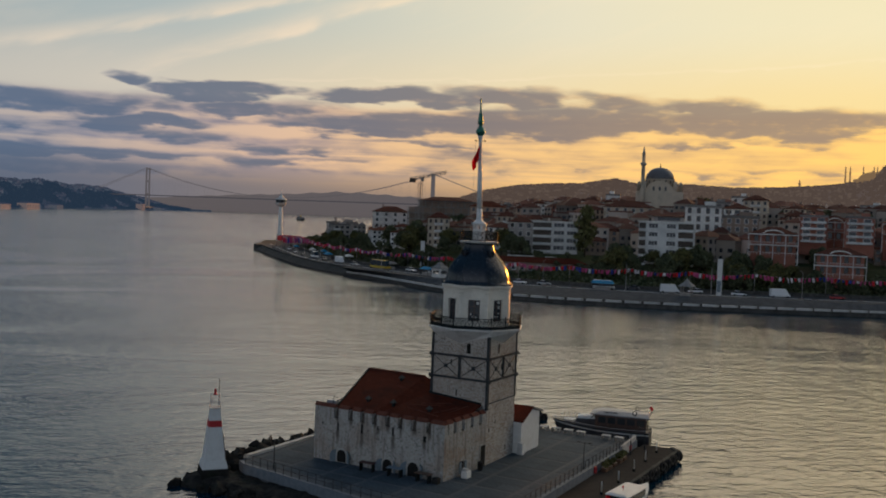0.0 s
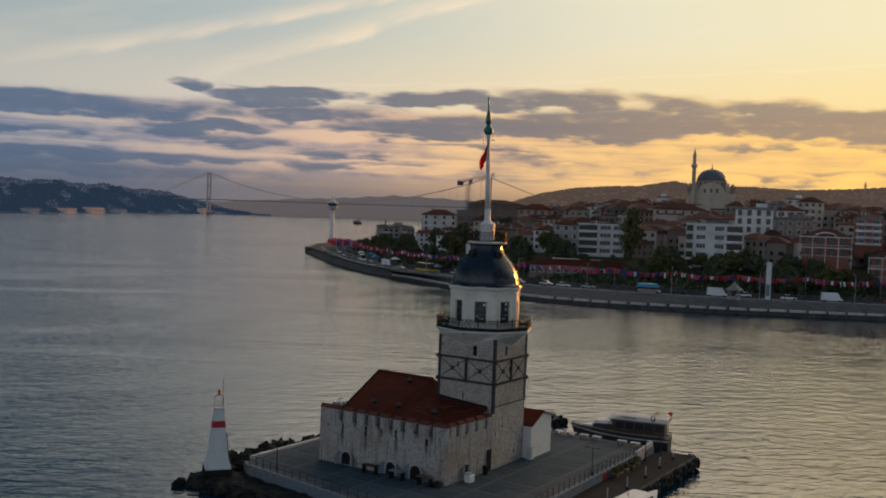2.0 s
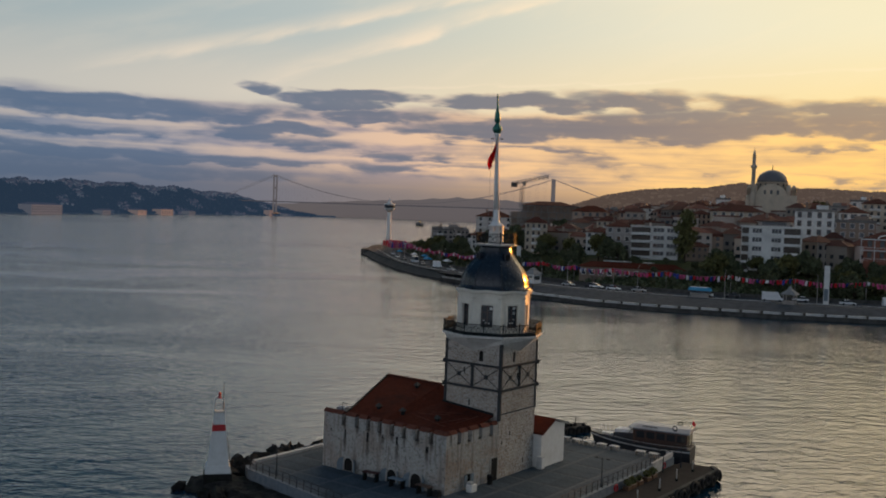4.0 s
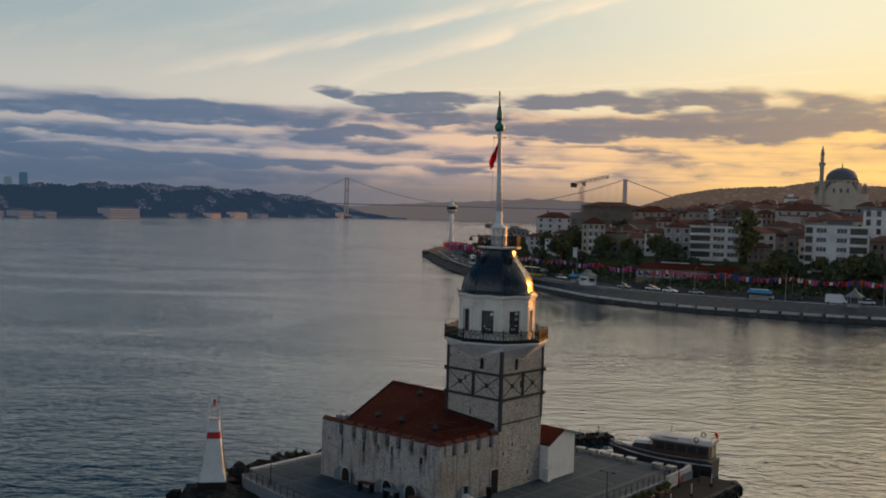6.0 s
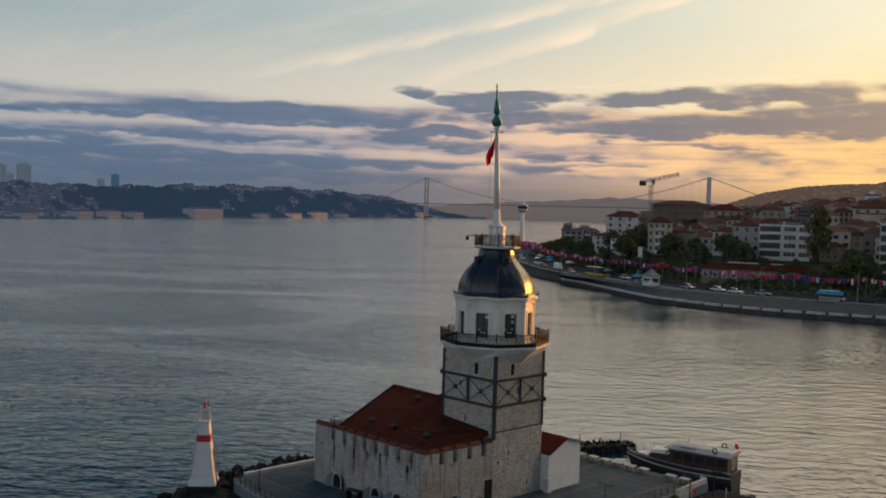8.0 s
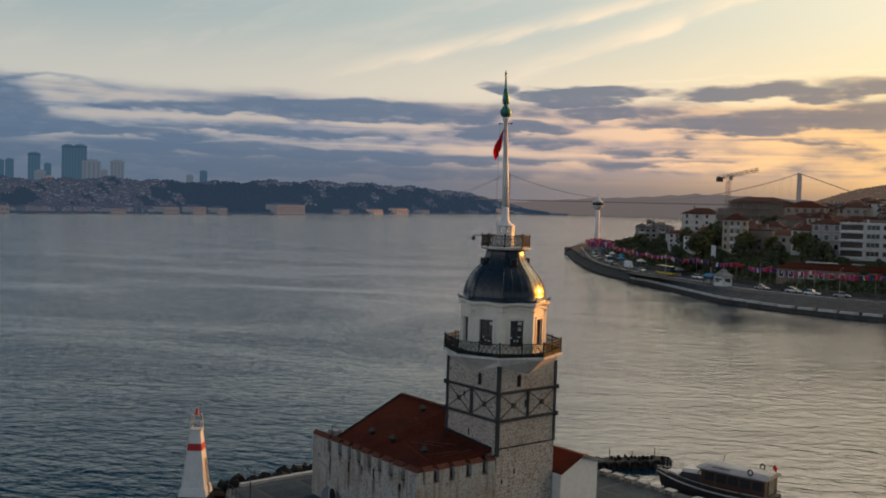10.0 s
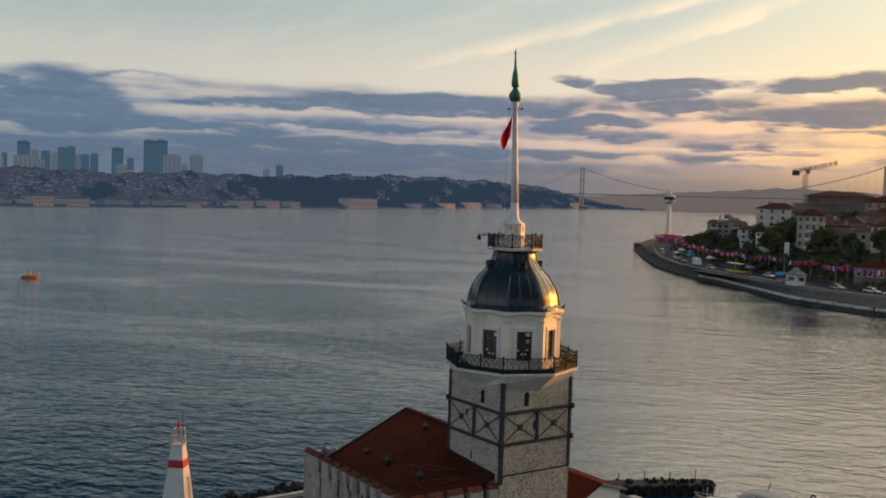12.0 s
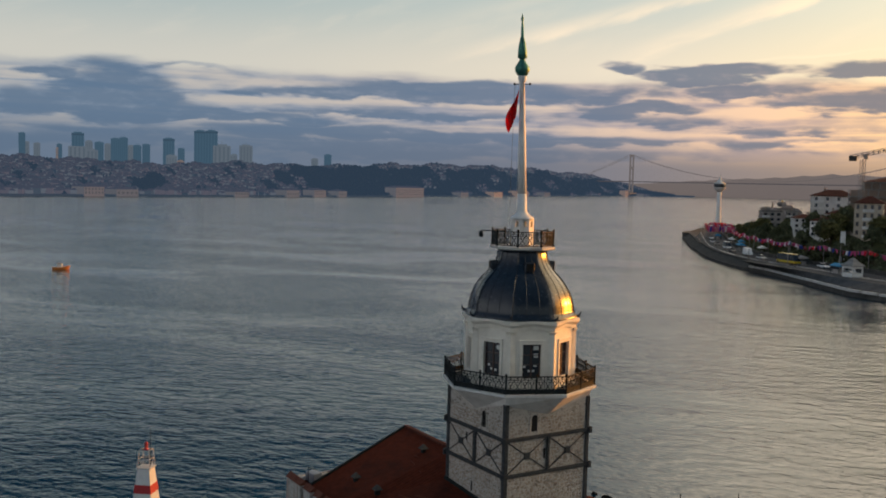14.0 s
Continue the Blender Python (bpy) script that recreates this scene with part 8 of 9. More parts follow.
for k, x, y, s, z in spots:
    u = min(1.0, max(0.0, ((x + 108) * 33 + (y - 208) * 12.5) / (33 ** 2 + 12.5 ** 2)))
    if float(coast_distance(np.array(x), np.array(y))) < 22.5:
        continue
    if math.hypot(x + 108 - 33 * u, y - 208 - 12.5 * u) < 9.5:
        s *= 0.48
    ob = TREES[k] if k not in seen else copy_thing(TREES[k], pose(0, 0, 0))
    seen.add(k)
    put(ob, x, y, float(rise(x, y)) if z is None else z, rnd.uniform(0, 360), s, s * rnd.uniform(0.9, 1.1))

# hedge and scrub on the bank behind the road
rnd = random.Random(8)
verts, faces = [], []
for k in range(9000):
    s = rnd.uniform(30, END - 20)
    d = rnd.uniform(21, 34)
    x, y, _ = inland(s, d)
    z = float(4.2 + 4.0 * ss(21, 36, d)) + rnd.uniform(0, 1.7) * (0.6 + 0.4 * math.sin(s * 0.31))
    e = rnd.uniform(0.25, 0.6)
    m = Euler((rnd.uniform(0, 6.3), rnd.uniform(0, 6.3), rnd.uniform(0, 6.3))).to_matrix()
    n = len(verts)
    for q in ((-e, -e, 0), (e, -e * 0.7, 0.1), (e * 0.8, e, 0), (-e * 0.7, e, -0.1)):
        verts.append(tuple(Vector((x, y, z)) + m @ Vector(q)))
    faces.append((n, n + 1, n + 2, n + 3))
me = bpy.data.meshes.new("hedge")
me.from_pydata(verts, [], faces)
me.materials.append(LEAF_A)
tagged(new("hedge", me), "dark hedge and scrub on the bank behind the road", "hedge", kind="stuff")

# pale blocks along the quay ledge
bm = bmesh.new()
box(bm, 0, 0, 0, 4.6, 0.7, 0.62)
blocks = mesh_of("quay_block", bm, PALE, 0.04)
for k, s in enumerate(np.arange(LEDGE + 3, END - 60, 5.3)):
    x, y, a = inland(s, edge_off(s) + 0.75)
    ob = new("quay_block", blocks)
    ob.matrix_basis = pose(x, y, 1.17, 0, 0, a)
    tagged(ob, "pale concrete seat block on the quay ledge", "block", "quay blocks")


# vehicles
def car(name, mat, length, width, height, kind, label):
    ob = thing(name, label=label, category="car" if kind == "car" else kind, group="vehicles on the coast road")
    hl, hw = length / 2, width / 2
    if kind == "car":
        prof = [(-hl, 0.35), (-hl, 0.85), (-hl + 0.5, 0.95), (hl - 1.3, 0.92), (hl - 0.15, 0.72), (hl, 0.4)]
        cab_ = [(-hl + 0.45, 0.93), (-hl + 1.0, height), (hl - 2.1, height), (hl - 1.25, 0.91)]
    else:
        prof = [(-hl, 0.35), (-hl, 1.1), (hl - 0.5, 1.1), (hl - 0.05, 0.95), (hl, 0.4)]
        cab_ = [(-hl + 0.02, 1.08), (-hl + 0.08, height), (hl - 1.3, height), (hl - 0.45, 1.08)]
    bm = bmesh.new()
    loft(bm, [[(x, -hw, z) for x, z in prof], [(x, hw, z) for x, z in prof]])
    part("body", bm, mat, ob, bevel=0.05)
    bm = bmesh.new()
    loft(bm, [[(x, y * 0.9, z) for x, z in cab_] for y in (-hw, hw)])
    part("cabin", bm, GLASS if kind != "van" else mat, ob, bevel=0.04)
    bm = bmesh.new()
    box(bm, (cab_[1][0] + cab_[2][0]) / 2, 0, height - 0.02, cab_[2][0] - cab_[1][0], width * 0.88, 0.07)
    part("roof", bm, mat, ob, bevel=0.02)
    for x in (-hl + 0.8, hl - 0.8):
        for y in (-hw + 0.08, hw - 0.08):
            bm = bmesh.new()
            rod(bm, (x, y - 0.11, 0.33), (x, y + 0.11, 0.33), 0.33, 12)
            part("wheel", bm, RUBBER, ob)
    return ob


def paint(name, c):
    return surface(name, c, tuple(1.06 * v for v in c), 1.0, 0.35, 0.0, vary=0.05)


V_WHITE, V_SILVER, V_DARK, V_YELLOW, V_BLUE, V_RED = (paint(n, c) for n, c in (("car_white", (0.70, 0.70, 0.70)), ("car_silver", (0.36, 0.37, 0.38)), ("car_dark", (0.03, 0.03, 0.035)),
                                                        ("bus_yellow", (0.62, 0.42, 0.03)), ("car_blue", (0.04, 0.12, 0.32)), ("car_red", (0.40, 0.03, 0.03))))
WC = car("car", V_WHITE, 4.4, 1.8, 1.5, "car", "white car parked on the coast road")
SC = car("car", V_SILVER, 4.4, 1.8, 1.5, "car", "silver car on the coast road")
DC = car("car", V_DARK, 4.4, 1.8, 1.5, "car", "dark car on the coast road")
VN = car("van", V_WHITE, 5.8, 2.1, 2.6, "van", "white delivery van on the coast road")
MB = car("minibus", V_WHITE, 6.6, 2.2, 2.8, "minibus", "white minibus with blue-tinted windows")
YB = car("bus", V_YELLOW, 10.5, 2.5, 3.2, "bus", "yellow and white bus on the coast road")
RC_ = car("car", V_RED, 4.3, 1.8, 1.5, "car", "red car on the coast road")


def nearest_s(x, y):
    return float(ARC[np.argmin(np.hypot(CURVE[:, 0] - x, CURVE[:, 1] - y))])


seen = set()
for proto, px, py, d in ((WC, -85, 191, 12), (SC, -79, 191, 13.5), (MB, -61, 200, 12), (VN, -40, 206, 12), (WC, -19, 212, 11.5), (VN, -10, 217, 12), (RC_, 9, 223, 13), (WC, -92, 190, 14), (SC, -104, 194, 12.5),
                         (DC, -98, 191, 16), (YB, -153, 220, 13), (WC, -140, 214, 15), (SC, -170, 228, 12), (VN, -185, 236, 14), (DC, -200, 243, 12.5), (MB, -215, 255, 14), (SC, -122, 204, 12.5), (WC, -128, 207, 16),
                         (DC, -232, 270, 13), (SC, -248, 285, 12), (WC, -270, 306, 13), (SC, 25, 232, 12), (WC, -30, 206, 16), (DC, -52, 202, 16)):
    s = nearest_s(px, py)
    x, y, a = inland(s, d)
    ob = proto if proto.name not in seen else copy_thing(proto, pose(0, 0, 0))
    seen.add(proto.name)
    put(ob, x, y, 3.46, a + (180 if d > 15 else 0))

# kiosk and awnings on the promenade
kiosk = thing("kiosk", (-34, 203, 3.4), "small grey pavilion with a tent roof on the quay", "kiosk")
kx, ky, ka = inland(nearest_s(-34, 196), 4.5)
bm = bmesh.new()
for u in (-1.4, 1.4):
    for v in (-1.2, 1.2):
        box(bm, kx + u, ky + v, 1.2, 0.22, 0.22, 5.0)
box(bm, kx, ky, 3.4, 2.9, 2.5, 0.9)
part("frame", bm, P_GREY, kiosk)
bm = bmesh.new()
loft(bm, [[(kx + s * r, ky + t * r, z) for s, t in ((-1, -1), (1, -1), (1, 1), (-1, 1))] for r, z in ((2.1, 6.1), (2.1, 6.3), (0.7, 7.5), (0.05, 8.6))])
part("roof", bm, CONCRETE, kiosk)
CANVAS = surface("blue_canvas", (0.03, 0.20, 0.36), (0.05, 0.28, 0.46), 1.0, 0.8, 0.1)


def stall_tent(s, d, w, mat, label):
    x, y, a = inland(s, max(d, edge_off(s) + 5.2))
    ob = thing("awning_stall", label=label, category="stall", group="promenade stalls")
    bm = bmesh.new()
    for u in (-w / 2, w / 2):
        for v in (-1.2, 1.2):
            box(bm, u, v, 0, 0.12, 0.12, 2.2)
    part("posts", bm, BRACE, ob)
    bm = bmesh.new()
    loft(bm, [[(-w / 2 - 0.3, -1.5, 2.1), (w / 2 + 0.3, -1.5, 2.1), (w / 2 + 0.3, 1.5, 2.1), (-w / 2 - 0.3, 1.5, 2.1)], [(-w / 2 - 0.3, -1.5, 2.2), (w / 2 + 0.3, -1.5, 2.2), (w / 2 + 0.3, 1.5, 2.2), (-w / 2 - 0.3, 1.5, 2.2)], [(-w / 2, -0.1, 3.0), (w / 2, -0.1, 3.0), (w / 2, 0.1, 3.0), (-w / 2, 0.1, 3.0)]])
    part("canopy", bm, mat, ob)
    bm = bmesh.new()
    box(bm, 0, 0, 0, w * 0.8, 1.6, 1.1)
    part("counter", bm, P_GREY, ob)
    put(ob, x, y, 3.42, a)


for px, py, w, m, lab in ((-205, 256, 5.5, CANVAS, "blue-canopied stall on the promenade"), (-222, 276, 5, CANVAS, "blue-canopied stall by the road"), (-123, 203, 4.5, CANVAS, "turquoise-canopied stall beside a white pavilion"), (-236, 286, 4, P_WHITE, "white-canopied stall on the promenade"),
                          (-190, 250, 4, P_WHITE, "white-canopied stall on the promenade"), (-58, 197, 6, CANVAS, "blue container stall by the road"), (-150, 220, 3.5, P_GREY, "grey-canopied stall on the promenade"), (-262, 306, 4, CANVAS, "blue-canopied stall on the promenade")):
    stall_tent(nearest_s(px, py), float(coast_distance(np.array(px), np.array(py))), w, m, lab)


def pavilion(x, y, rz):
    """A white quay pavilion: corner posts, counter walls, openings and a stepped pyramid roof."""
    ob = thing("pavilion", label="white pavilion with a grey pyramid roof on the quay", category="kiosk")
    for u in (-1.9, 1.9):
        for v in (-1.6, 1.6):
            bm = bmesh.new()
            box(bm, u, v, 0, 0.3, 0.3, 3.0)
            part("post", bm, P_WHITE, ob)
    for u, v, sx, sy in ((0, -1.6, 3.5, 0.18), (0, 1.6, 3.5, 0.18), (-1.9, 0, 0.18, 2.9), (1.9, 0, 0.18, 2.9)):
        bm = bmesh.new()
        box(bm, u, v, 0, sx, sy, 1.1)
        part("counter", bm, P_WHITE, ob)
        bm = bmesh.new()
        box(bm, u, v, 2.4, sx, sy, 0.6)
        part("fascia", bm, P_WHITE, ob)
    bm = bmesh.new()
    loft(bm, [[(p * r, q * r * 0.86, z) for p, q in ((-1, -1), (1, -1), (1, 1), (-1, 1))] for r, z in ((2.5, 3.0), (2.5, 3.2), (1.0, 4.3), (0.9, 4.7), (0.05, 5.3))])
    part("roof", bm, CONCRETE, ob)
    put(ob, x, y, 3.41, rz)


pavilion(-116.5, 198.5, -15)

# strings of festival flags behind the road
FLAG_R = surface("flag_red", (0.50, 0.016, 0.025), (0.58, 0.03, 0.04), 2.0, 0.85, 0.05)
FLAG_W = surface("flag_white", (0.60, 0.58, 0.58), (0.68, 0.66, 0.66), 2.0, 0.85, 0.05)
FLAG_B = surface("flag_blue", (0.035, 0.045, 0.22), (0.05, 0.065, 0.28), 2.0, 0.85, 0.05)
FLAG_M = surface("flag_magenta", (0.42, 0.06, 0.16), (0.5, 0.09, 0.2), 2.0, 0.85, 0.05)


def pennant(mat, k):
    bm = bmesh.new()
    rows = []
    for j in range(4):
        z = -1.7 * j / 3
        rows.append([(-0.45 + 0.05 * math.sin(j + k), 0.10 * math.sin(1.5 * j + k), z), (0.0, 0.12 * math.sin(1.2 * j + 2 * k), z - 0.04), (0.45 - 0.06 * j * (k % 2), 0.10 * math.cos(1.4 * j + k), z)])
    vs = [[bm.verts.new(p) for p in r] for r in rows]
    for a, b in zip(vs, vs[1:]):
        for i in range(2):
            bm.faces.new((a[i], a[i + 1], b[i + 1], b[i]))
    return mesh_of("pennant", bm, mat)


PENNANTS = [pennant(m, k) for k, m in enumerate((FLAG_R, FLAG_R, FLAG_W, FLAG_B, FLAG_M, FLAG_M, FLAG_M))]
rnd = random.Random(4)
S0, SPAN = 20.0, 21.5
for g in range(24):
    s = S0 + SPAN * g
    PER = 24 if g < 10 else 19
    ob = thing("flag_string", label="string of red, white and blue festival flags between poles", category="flags", group="festival flag strings")
    ax, ay, a = inland(s, 20.6)
    z0 = 3.4
    ob.location = (ax, ay, z0)
    bm = bmesh.new()
    rod(bm, (ax, ay, z0), (ax, ay, z0 + 6.6), 0.07)
    part("pole", bm, P_GREY, ob)
    pts = []
    for k in range(PER + 1):
        u = k / PER
        x, y, _ = inland(s + SPAN * u, 20.6)
        pts.append(Vector((x, y, z0 + 6.5 - 0.9 * 4 * u * (1 - u))))
    bm = bmesh.new()
    sweep(bm, pts, 0.03, 4)
    part("cord", bm, P_GREY, ob)
    for k in range(PER):
        p = pts[k].lerp(pts[k + 1], 0.5)
        one = repeat("pennant", rnd.choice(PENNANTS), ob, p.x - ax, p.y - ay, p.z - z0, a + rnd.uniform(-50, 50))
        one.scale = (rnd.uniform(0.6, 1.05), 1.0, rnd.uniform(0.55, 0.95))
        one.rotation_euler.x = rnd.uniform(-0.5, 0.5)
# crowd of flags on poles round the quay head
for k in range(95):
    x, y, _ = inland(rnd.uniform(3, 75), rnd.uniform(11, 24))
    ob = thing("flag_pole", (x, y, 3.38), "white pole with a red festival flag on the quay head", "flag pole", "quay head flags")
    bm = bmesh.new()
    rod(bm, (x, y, 3.38), (x, y, 9.4), 0.06)
    part("pole", bm, P_GREY, ob)
    big = repeat("pennant", rnd.choice(PENNANTS), ob, 0.6, 0, 5.95, rnd.uniform(0, 180))
    big.scale = (1.6, 1.6, 1.5)

# planters and seats scattered on the promenade
rnd = random.Random(77)
for k in range(34):
    along_ = rnd.uniform(15, 420)
    x, y, a = inland(along_, max(rnd.uniform(4.5, 8.5), edge_off(along_) + 4.2))
    ob = thing("promenade_bench", (x, y, 3.4), "dark wooden bench on the promenade", "bench", "promenade benches")
    bm = bmesh.new()
    box(bm, x, y, 3.8, 1.8, 0.5, 0.12, a)
    part("seat", bm, P_BROWN, ob)
    bm = bmesh.new()
    box(bm, x, y, 3.4, 1.4, 0.35, 0.4, a)
    part("base", bm, CONCRETE, ob)

# street lamps along the promenade
lamp = thing("street_lamp", label="slim grey street lamp beside the road", category="street lamp", group="street lamps")
bm = bmesh.new()
turned(bm, [(0.12, 0), (0.10, 1), (0.06, 8)], 8)
rod(bm, (0, 0, 7.9), (0, 1.4, 8.3), 0.04)
part("pole", bm, P_GREY, lamp)
bm = bmesh.new()
box(bm, 0, 1.7, 8.22, 0.25, 0.7, 0.12)
part("lamp_head", bm, P_GREY, lamp)
for k in range(20):
    x, y, a = inland(45 + 27 * k, 9.0)
    put(lamp if k == 0 else copy_thing(lamp, pose(0, 0, 0)), x, y, 3.42, a)

# joined small houses and trees of the upper town
def scatter(name, n, mats_, label, cat, region, tree_like=False, seed=1):
    r_ = random.Random(seed)
    verts, faces, idx = [], [], []
    x0, x1, y0, y1, inland_from = region
    done = 0
    while done < n:
        x, y = r_.uniform(x0, x1), r_.uniform(y0, y1)
        if not on_land(np.array(x), np.array(y)) or math.degrees(math.atan2(y, x)) > (121.5 if y < 430 else 119) or coast_distance(np.array(x), np.array(y)) < inland_from:
            continue
        done += 1
        z = float(rise(x, y))
        w, d, h = (r_.uniform(4, 8), r_.uniform(4, 8), r_.uniform(3, 6)) if tree_like else (r_.uniform(6, 11), r_.uniform(6, 10), r_.choice((5.2, 5.8, 7.6, 8.4)))
        t = math.atan2(y, x) - math.pi / 2 + r_.choice((0, 0.2, -0.25, 0.5, 0.8))
        c, s = math.cos(t), math.sin(t)

        def at(u, v, zz):
            verts.append((x + c * u - s * v, y + s * u + c * v, zz))
        k0 = len(verts)
        flat = not tree_like and r_.random() < 0.35
        over = 0.0 if tree_like or flat else 0.5
        for zz, k, o in ((z - 5, 1, 0), (z + h, 0.9 if tree_like else 1, 0), (z + h, 0.9 if tree_like else 1, over), (z + h + (0.6 if flat else 2.0), 0.98 if flat else 0.25, 0)):
            for u, v in ((-1, -1), (1, -1), (1, 1), (-1, 1)):
                j = k * (r_.uniform(0.7, 1.3) if tree_like else 1)
                at(u * (w / 2 * j + o), v * (d / 2 * j + o), zz)
        for b in (0, 4, 8):
            for i in range(4):
                faces.append((k0 + b + i, k0 + b + (i + 1) % 4, k0 + b + 4 + (i + 1) % 4, k0 + b + 4 + i))
                idx.append(0 if b == 0 else 1)
        faces.append((k0 + 12, k0 + 13, k0 + 14, k0 + 15))
        idx.append(1)
        if tree_like:
            continue
        for f in range(int(h / 2.6)):
            for q in range(3):
                u, zz = -w / 2 + w * (q + 0.5) / 3, z + 0.9 + 2.6 * f
                for horizontal in (True, False):
                    k1 = len(verts)
                    e = 0.55 if (q + f) % 3 else 0.85
                    for a, b in ((-e, 0), (e, 0), (e, 1.3), (-e, 1.3)):
                        if horizontal:
                            at(u + a, -d / 2 - 0.05, zz + b)
                        else:
                            at(-w / 2 - 0.05, u * d / w - a, zz + b)
                    faces.append((k1, k1 + 1, k1 + 2, k1 + 3))
                    idx.append(2)
        if r_.random() < 0.6:
            k1 = len(verts)
            for zz in (z + h, z + h + 2.4):
                for a, b in ((0.6, 0.2), (1.3, 0.2), (1.3, 0.8), (0.6, 0.8)):
                    at(a, b, zz)
            for i in range(4):
                faces.append((k1 + i, k1 + (i + 1) % 4, k1 + 4 + (i + 1) % 4, k1 + 4 + i))
                idx.append(0)
            faces.append((k1 + 4, k1 + 5, k1 + 6, k1 + 7))
            idx.append(0)
    me = bpy.data.meshes.new(name)
    me.from_pydata(verts, [], faces)
    for m in mats_:
        me.materials.append(m)
    me.polygons.foreach_set("material_index", idx)
    tagged(new(name, me), label, cat, kind="stuff")


RIDGE_WALL = surface("upper_house_walls", (0.34, 0.285, 0.24), (0.48, 0.42, 0.365), 0.05, 0.9, 0.0, island=0.6)
RIDGE_ROOF = surface("upper_house_roofs", (0.11, 0.045, 0.032), (0.16, 0.068, 0.048), 0.05, 0.9, 0.0, island=0.4)
RIDGE_LEAF = surface("upper_tree_leaf", (0.060, 0.070, 0.036), (0.10, 0.10, 0.05), 0.1, 0.9, 0.0, island=0.3)
scatter("upper_town_houses", 700, [RIDGE_WALL, RIDGE_ROOF, GLASS], "hundreds of small houses with tiled roofs on the upper slope", "houses", (-560, 420, 400, 1060, 150), seed=12)
scatter("hillside_houses", 520, [RIDGE_WALL, RIDGE_ROOF, GLASS], "crowded small houses with tiled roofs filling the hillside", "houses", (-330, 160, 250, 470, 50), seed=5)
scatter("upper_town_trees", 420, [RIDGE_LEAF, RIDGE_LEAF], "scattered dark trees between the upper houses", "trees", (-560, 420, 330, 1060, 110), True, 9)

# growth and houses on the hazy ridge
# ridge cover with brown haze painted in as glow
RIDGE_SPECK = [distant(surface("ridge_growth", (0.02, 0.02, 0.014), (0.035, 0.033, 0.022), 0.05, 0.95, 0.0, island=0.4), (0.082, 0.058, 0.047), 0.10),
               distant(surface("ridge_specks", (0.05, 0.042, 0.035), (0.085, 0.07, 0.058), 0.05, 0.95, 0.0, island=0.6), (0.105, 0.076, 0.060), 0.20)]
rnd = random.Random(33)
verts, faces, mats = [], [], []
for _ in range(9000):
    az, r = rnd.uniform(92.5, 119.5), rnd.uniform(120, 985)
    top = float(np.interp(az, *RIDGE_TOP))
    z = 30 + max(0.0, top - 30) * float(ss(0, 960, r))
    x, y = (float(v) for v in polar(az, 1650 + r))
    built = rnd.random() < 0.10
    e, h = rnd.uniform(3, 8), rnd.uniform(3, 7)
    n = len(verts)
    for k in range(4):
        a = k * 1.571 + (0.785 if built else rnd.uniform(0, 1.2))
        verts.append((x + e * math.cos(a), y + e * math.sin(a), z - 8))
    for k in range(4):
        a, q = k * 1.571 + 0.785, 1.0 if built else rnd.uniform(0.3, 0.8)
        verts.append((x + e * q * math.cos(a), y + e * q * math.sin(a), z + h))
    for k in range(4):
        faces.append((n + k, n + (k + 1) % 4, n + 4 + (k + 1) % 4, n + 4 + k))
    faces.append((n + 4, n + 5, n + 6, n + 7))
    mats += [int(built)] * 5
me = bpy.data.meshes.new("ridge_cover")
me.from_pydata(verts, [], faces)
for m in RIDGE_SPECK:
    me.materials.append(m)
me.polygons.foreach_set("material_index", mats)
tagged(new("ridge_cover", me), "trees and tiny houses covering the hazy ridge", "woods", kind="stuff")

# ---- bridge ----
bridge = thing("suspension_bridge", (-2200, 2685, 0), "grey steel suspension bridge across the strait", "bridge")
TA, TB = Vector((-2795, 2597, 0)), Vector((-1612, 2771, 0))
ALONG = (TB - TA).normalized()
ACROSS = Vector((-ALONG.y, ALONG.x, 0))
# dark steel with the air's pale haze put in as emission
STEEL = distant(surface("hazy_bridge_steel", (0.035, 0.038, 0.045), (0.05, 0.052, 0.06), 0.05, 0.8, 0.0), (0.098, 0.088, 0.092))
for base in (TA, TB):
    bm = bmesh.new()
    for s in (-1, 1):
        p = base + ACROSS * 9 * s
        loft(bm, [[p + Vector((4.8 * k * math.cos(w), 4.8 * k * math.sin(w), z)) for w in (0.0, math.pi / 2, math.pi, -math.pi / 2)] for z, k in ((-5, 1.15), (165, 0.9))])
    for z in (62, 112, 160):
        bar(bm, base - ACROSS * 9 + Vector((0, 0, z)), base + ACROSS * 9 + Vector((0, 0, z)), 6, 7)
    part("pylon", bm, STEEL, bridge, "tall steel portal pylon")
    bm = bmesh.new()
    q = base + Vector((0, 0, 0))
    loft(bm, [[q + ALONG * u + ACROSS * v + Vector((0, 0, z)) for u, v in ((-12, -22), (12, -22), (12, 22), (-12, 22))] for z in (-5, 14)])
    part("pier", bm, CONCRETE, bridge)
bm = bmesh.new()
bar(bm, TA - ALONG * 330 + Vector((0, 0, 58)), TB + ALONG * 330 + Vector((0, 0, 58)), 28, 3.6)
# deck carries a darker painted haze glow than the pylons
part("deck", bm, distant(surface("hazy_deck_steel", (0.025, 0.025, 0.028), (0.035, 0.035, 0.038), 0.05, 0.9, 0.0), (0.056, 0.053, 0.062)), bridge)
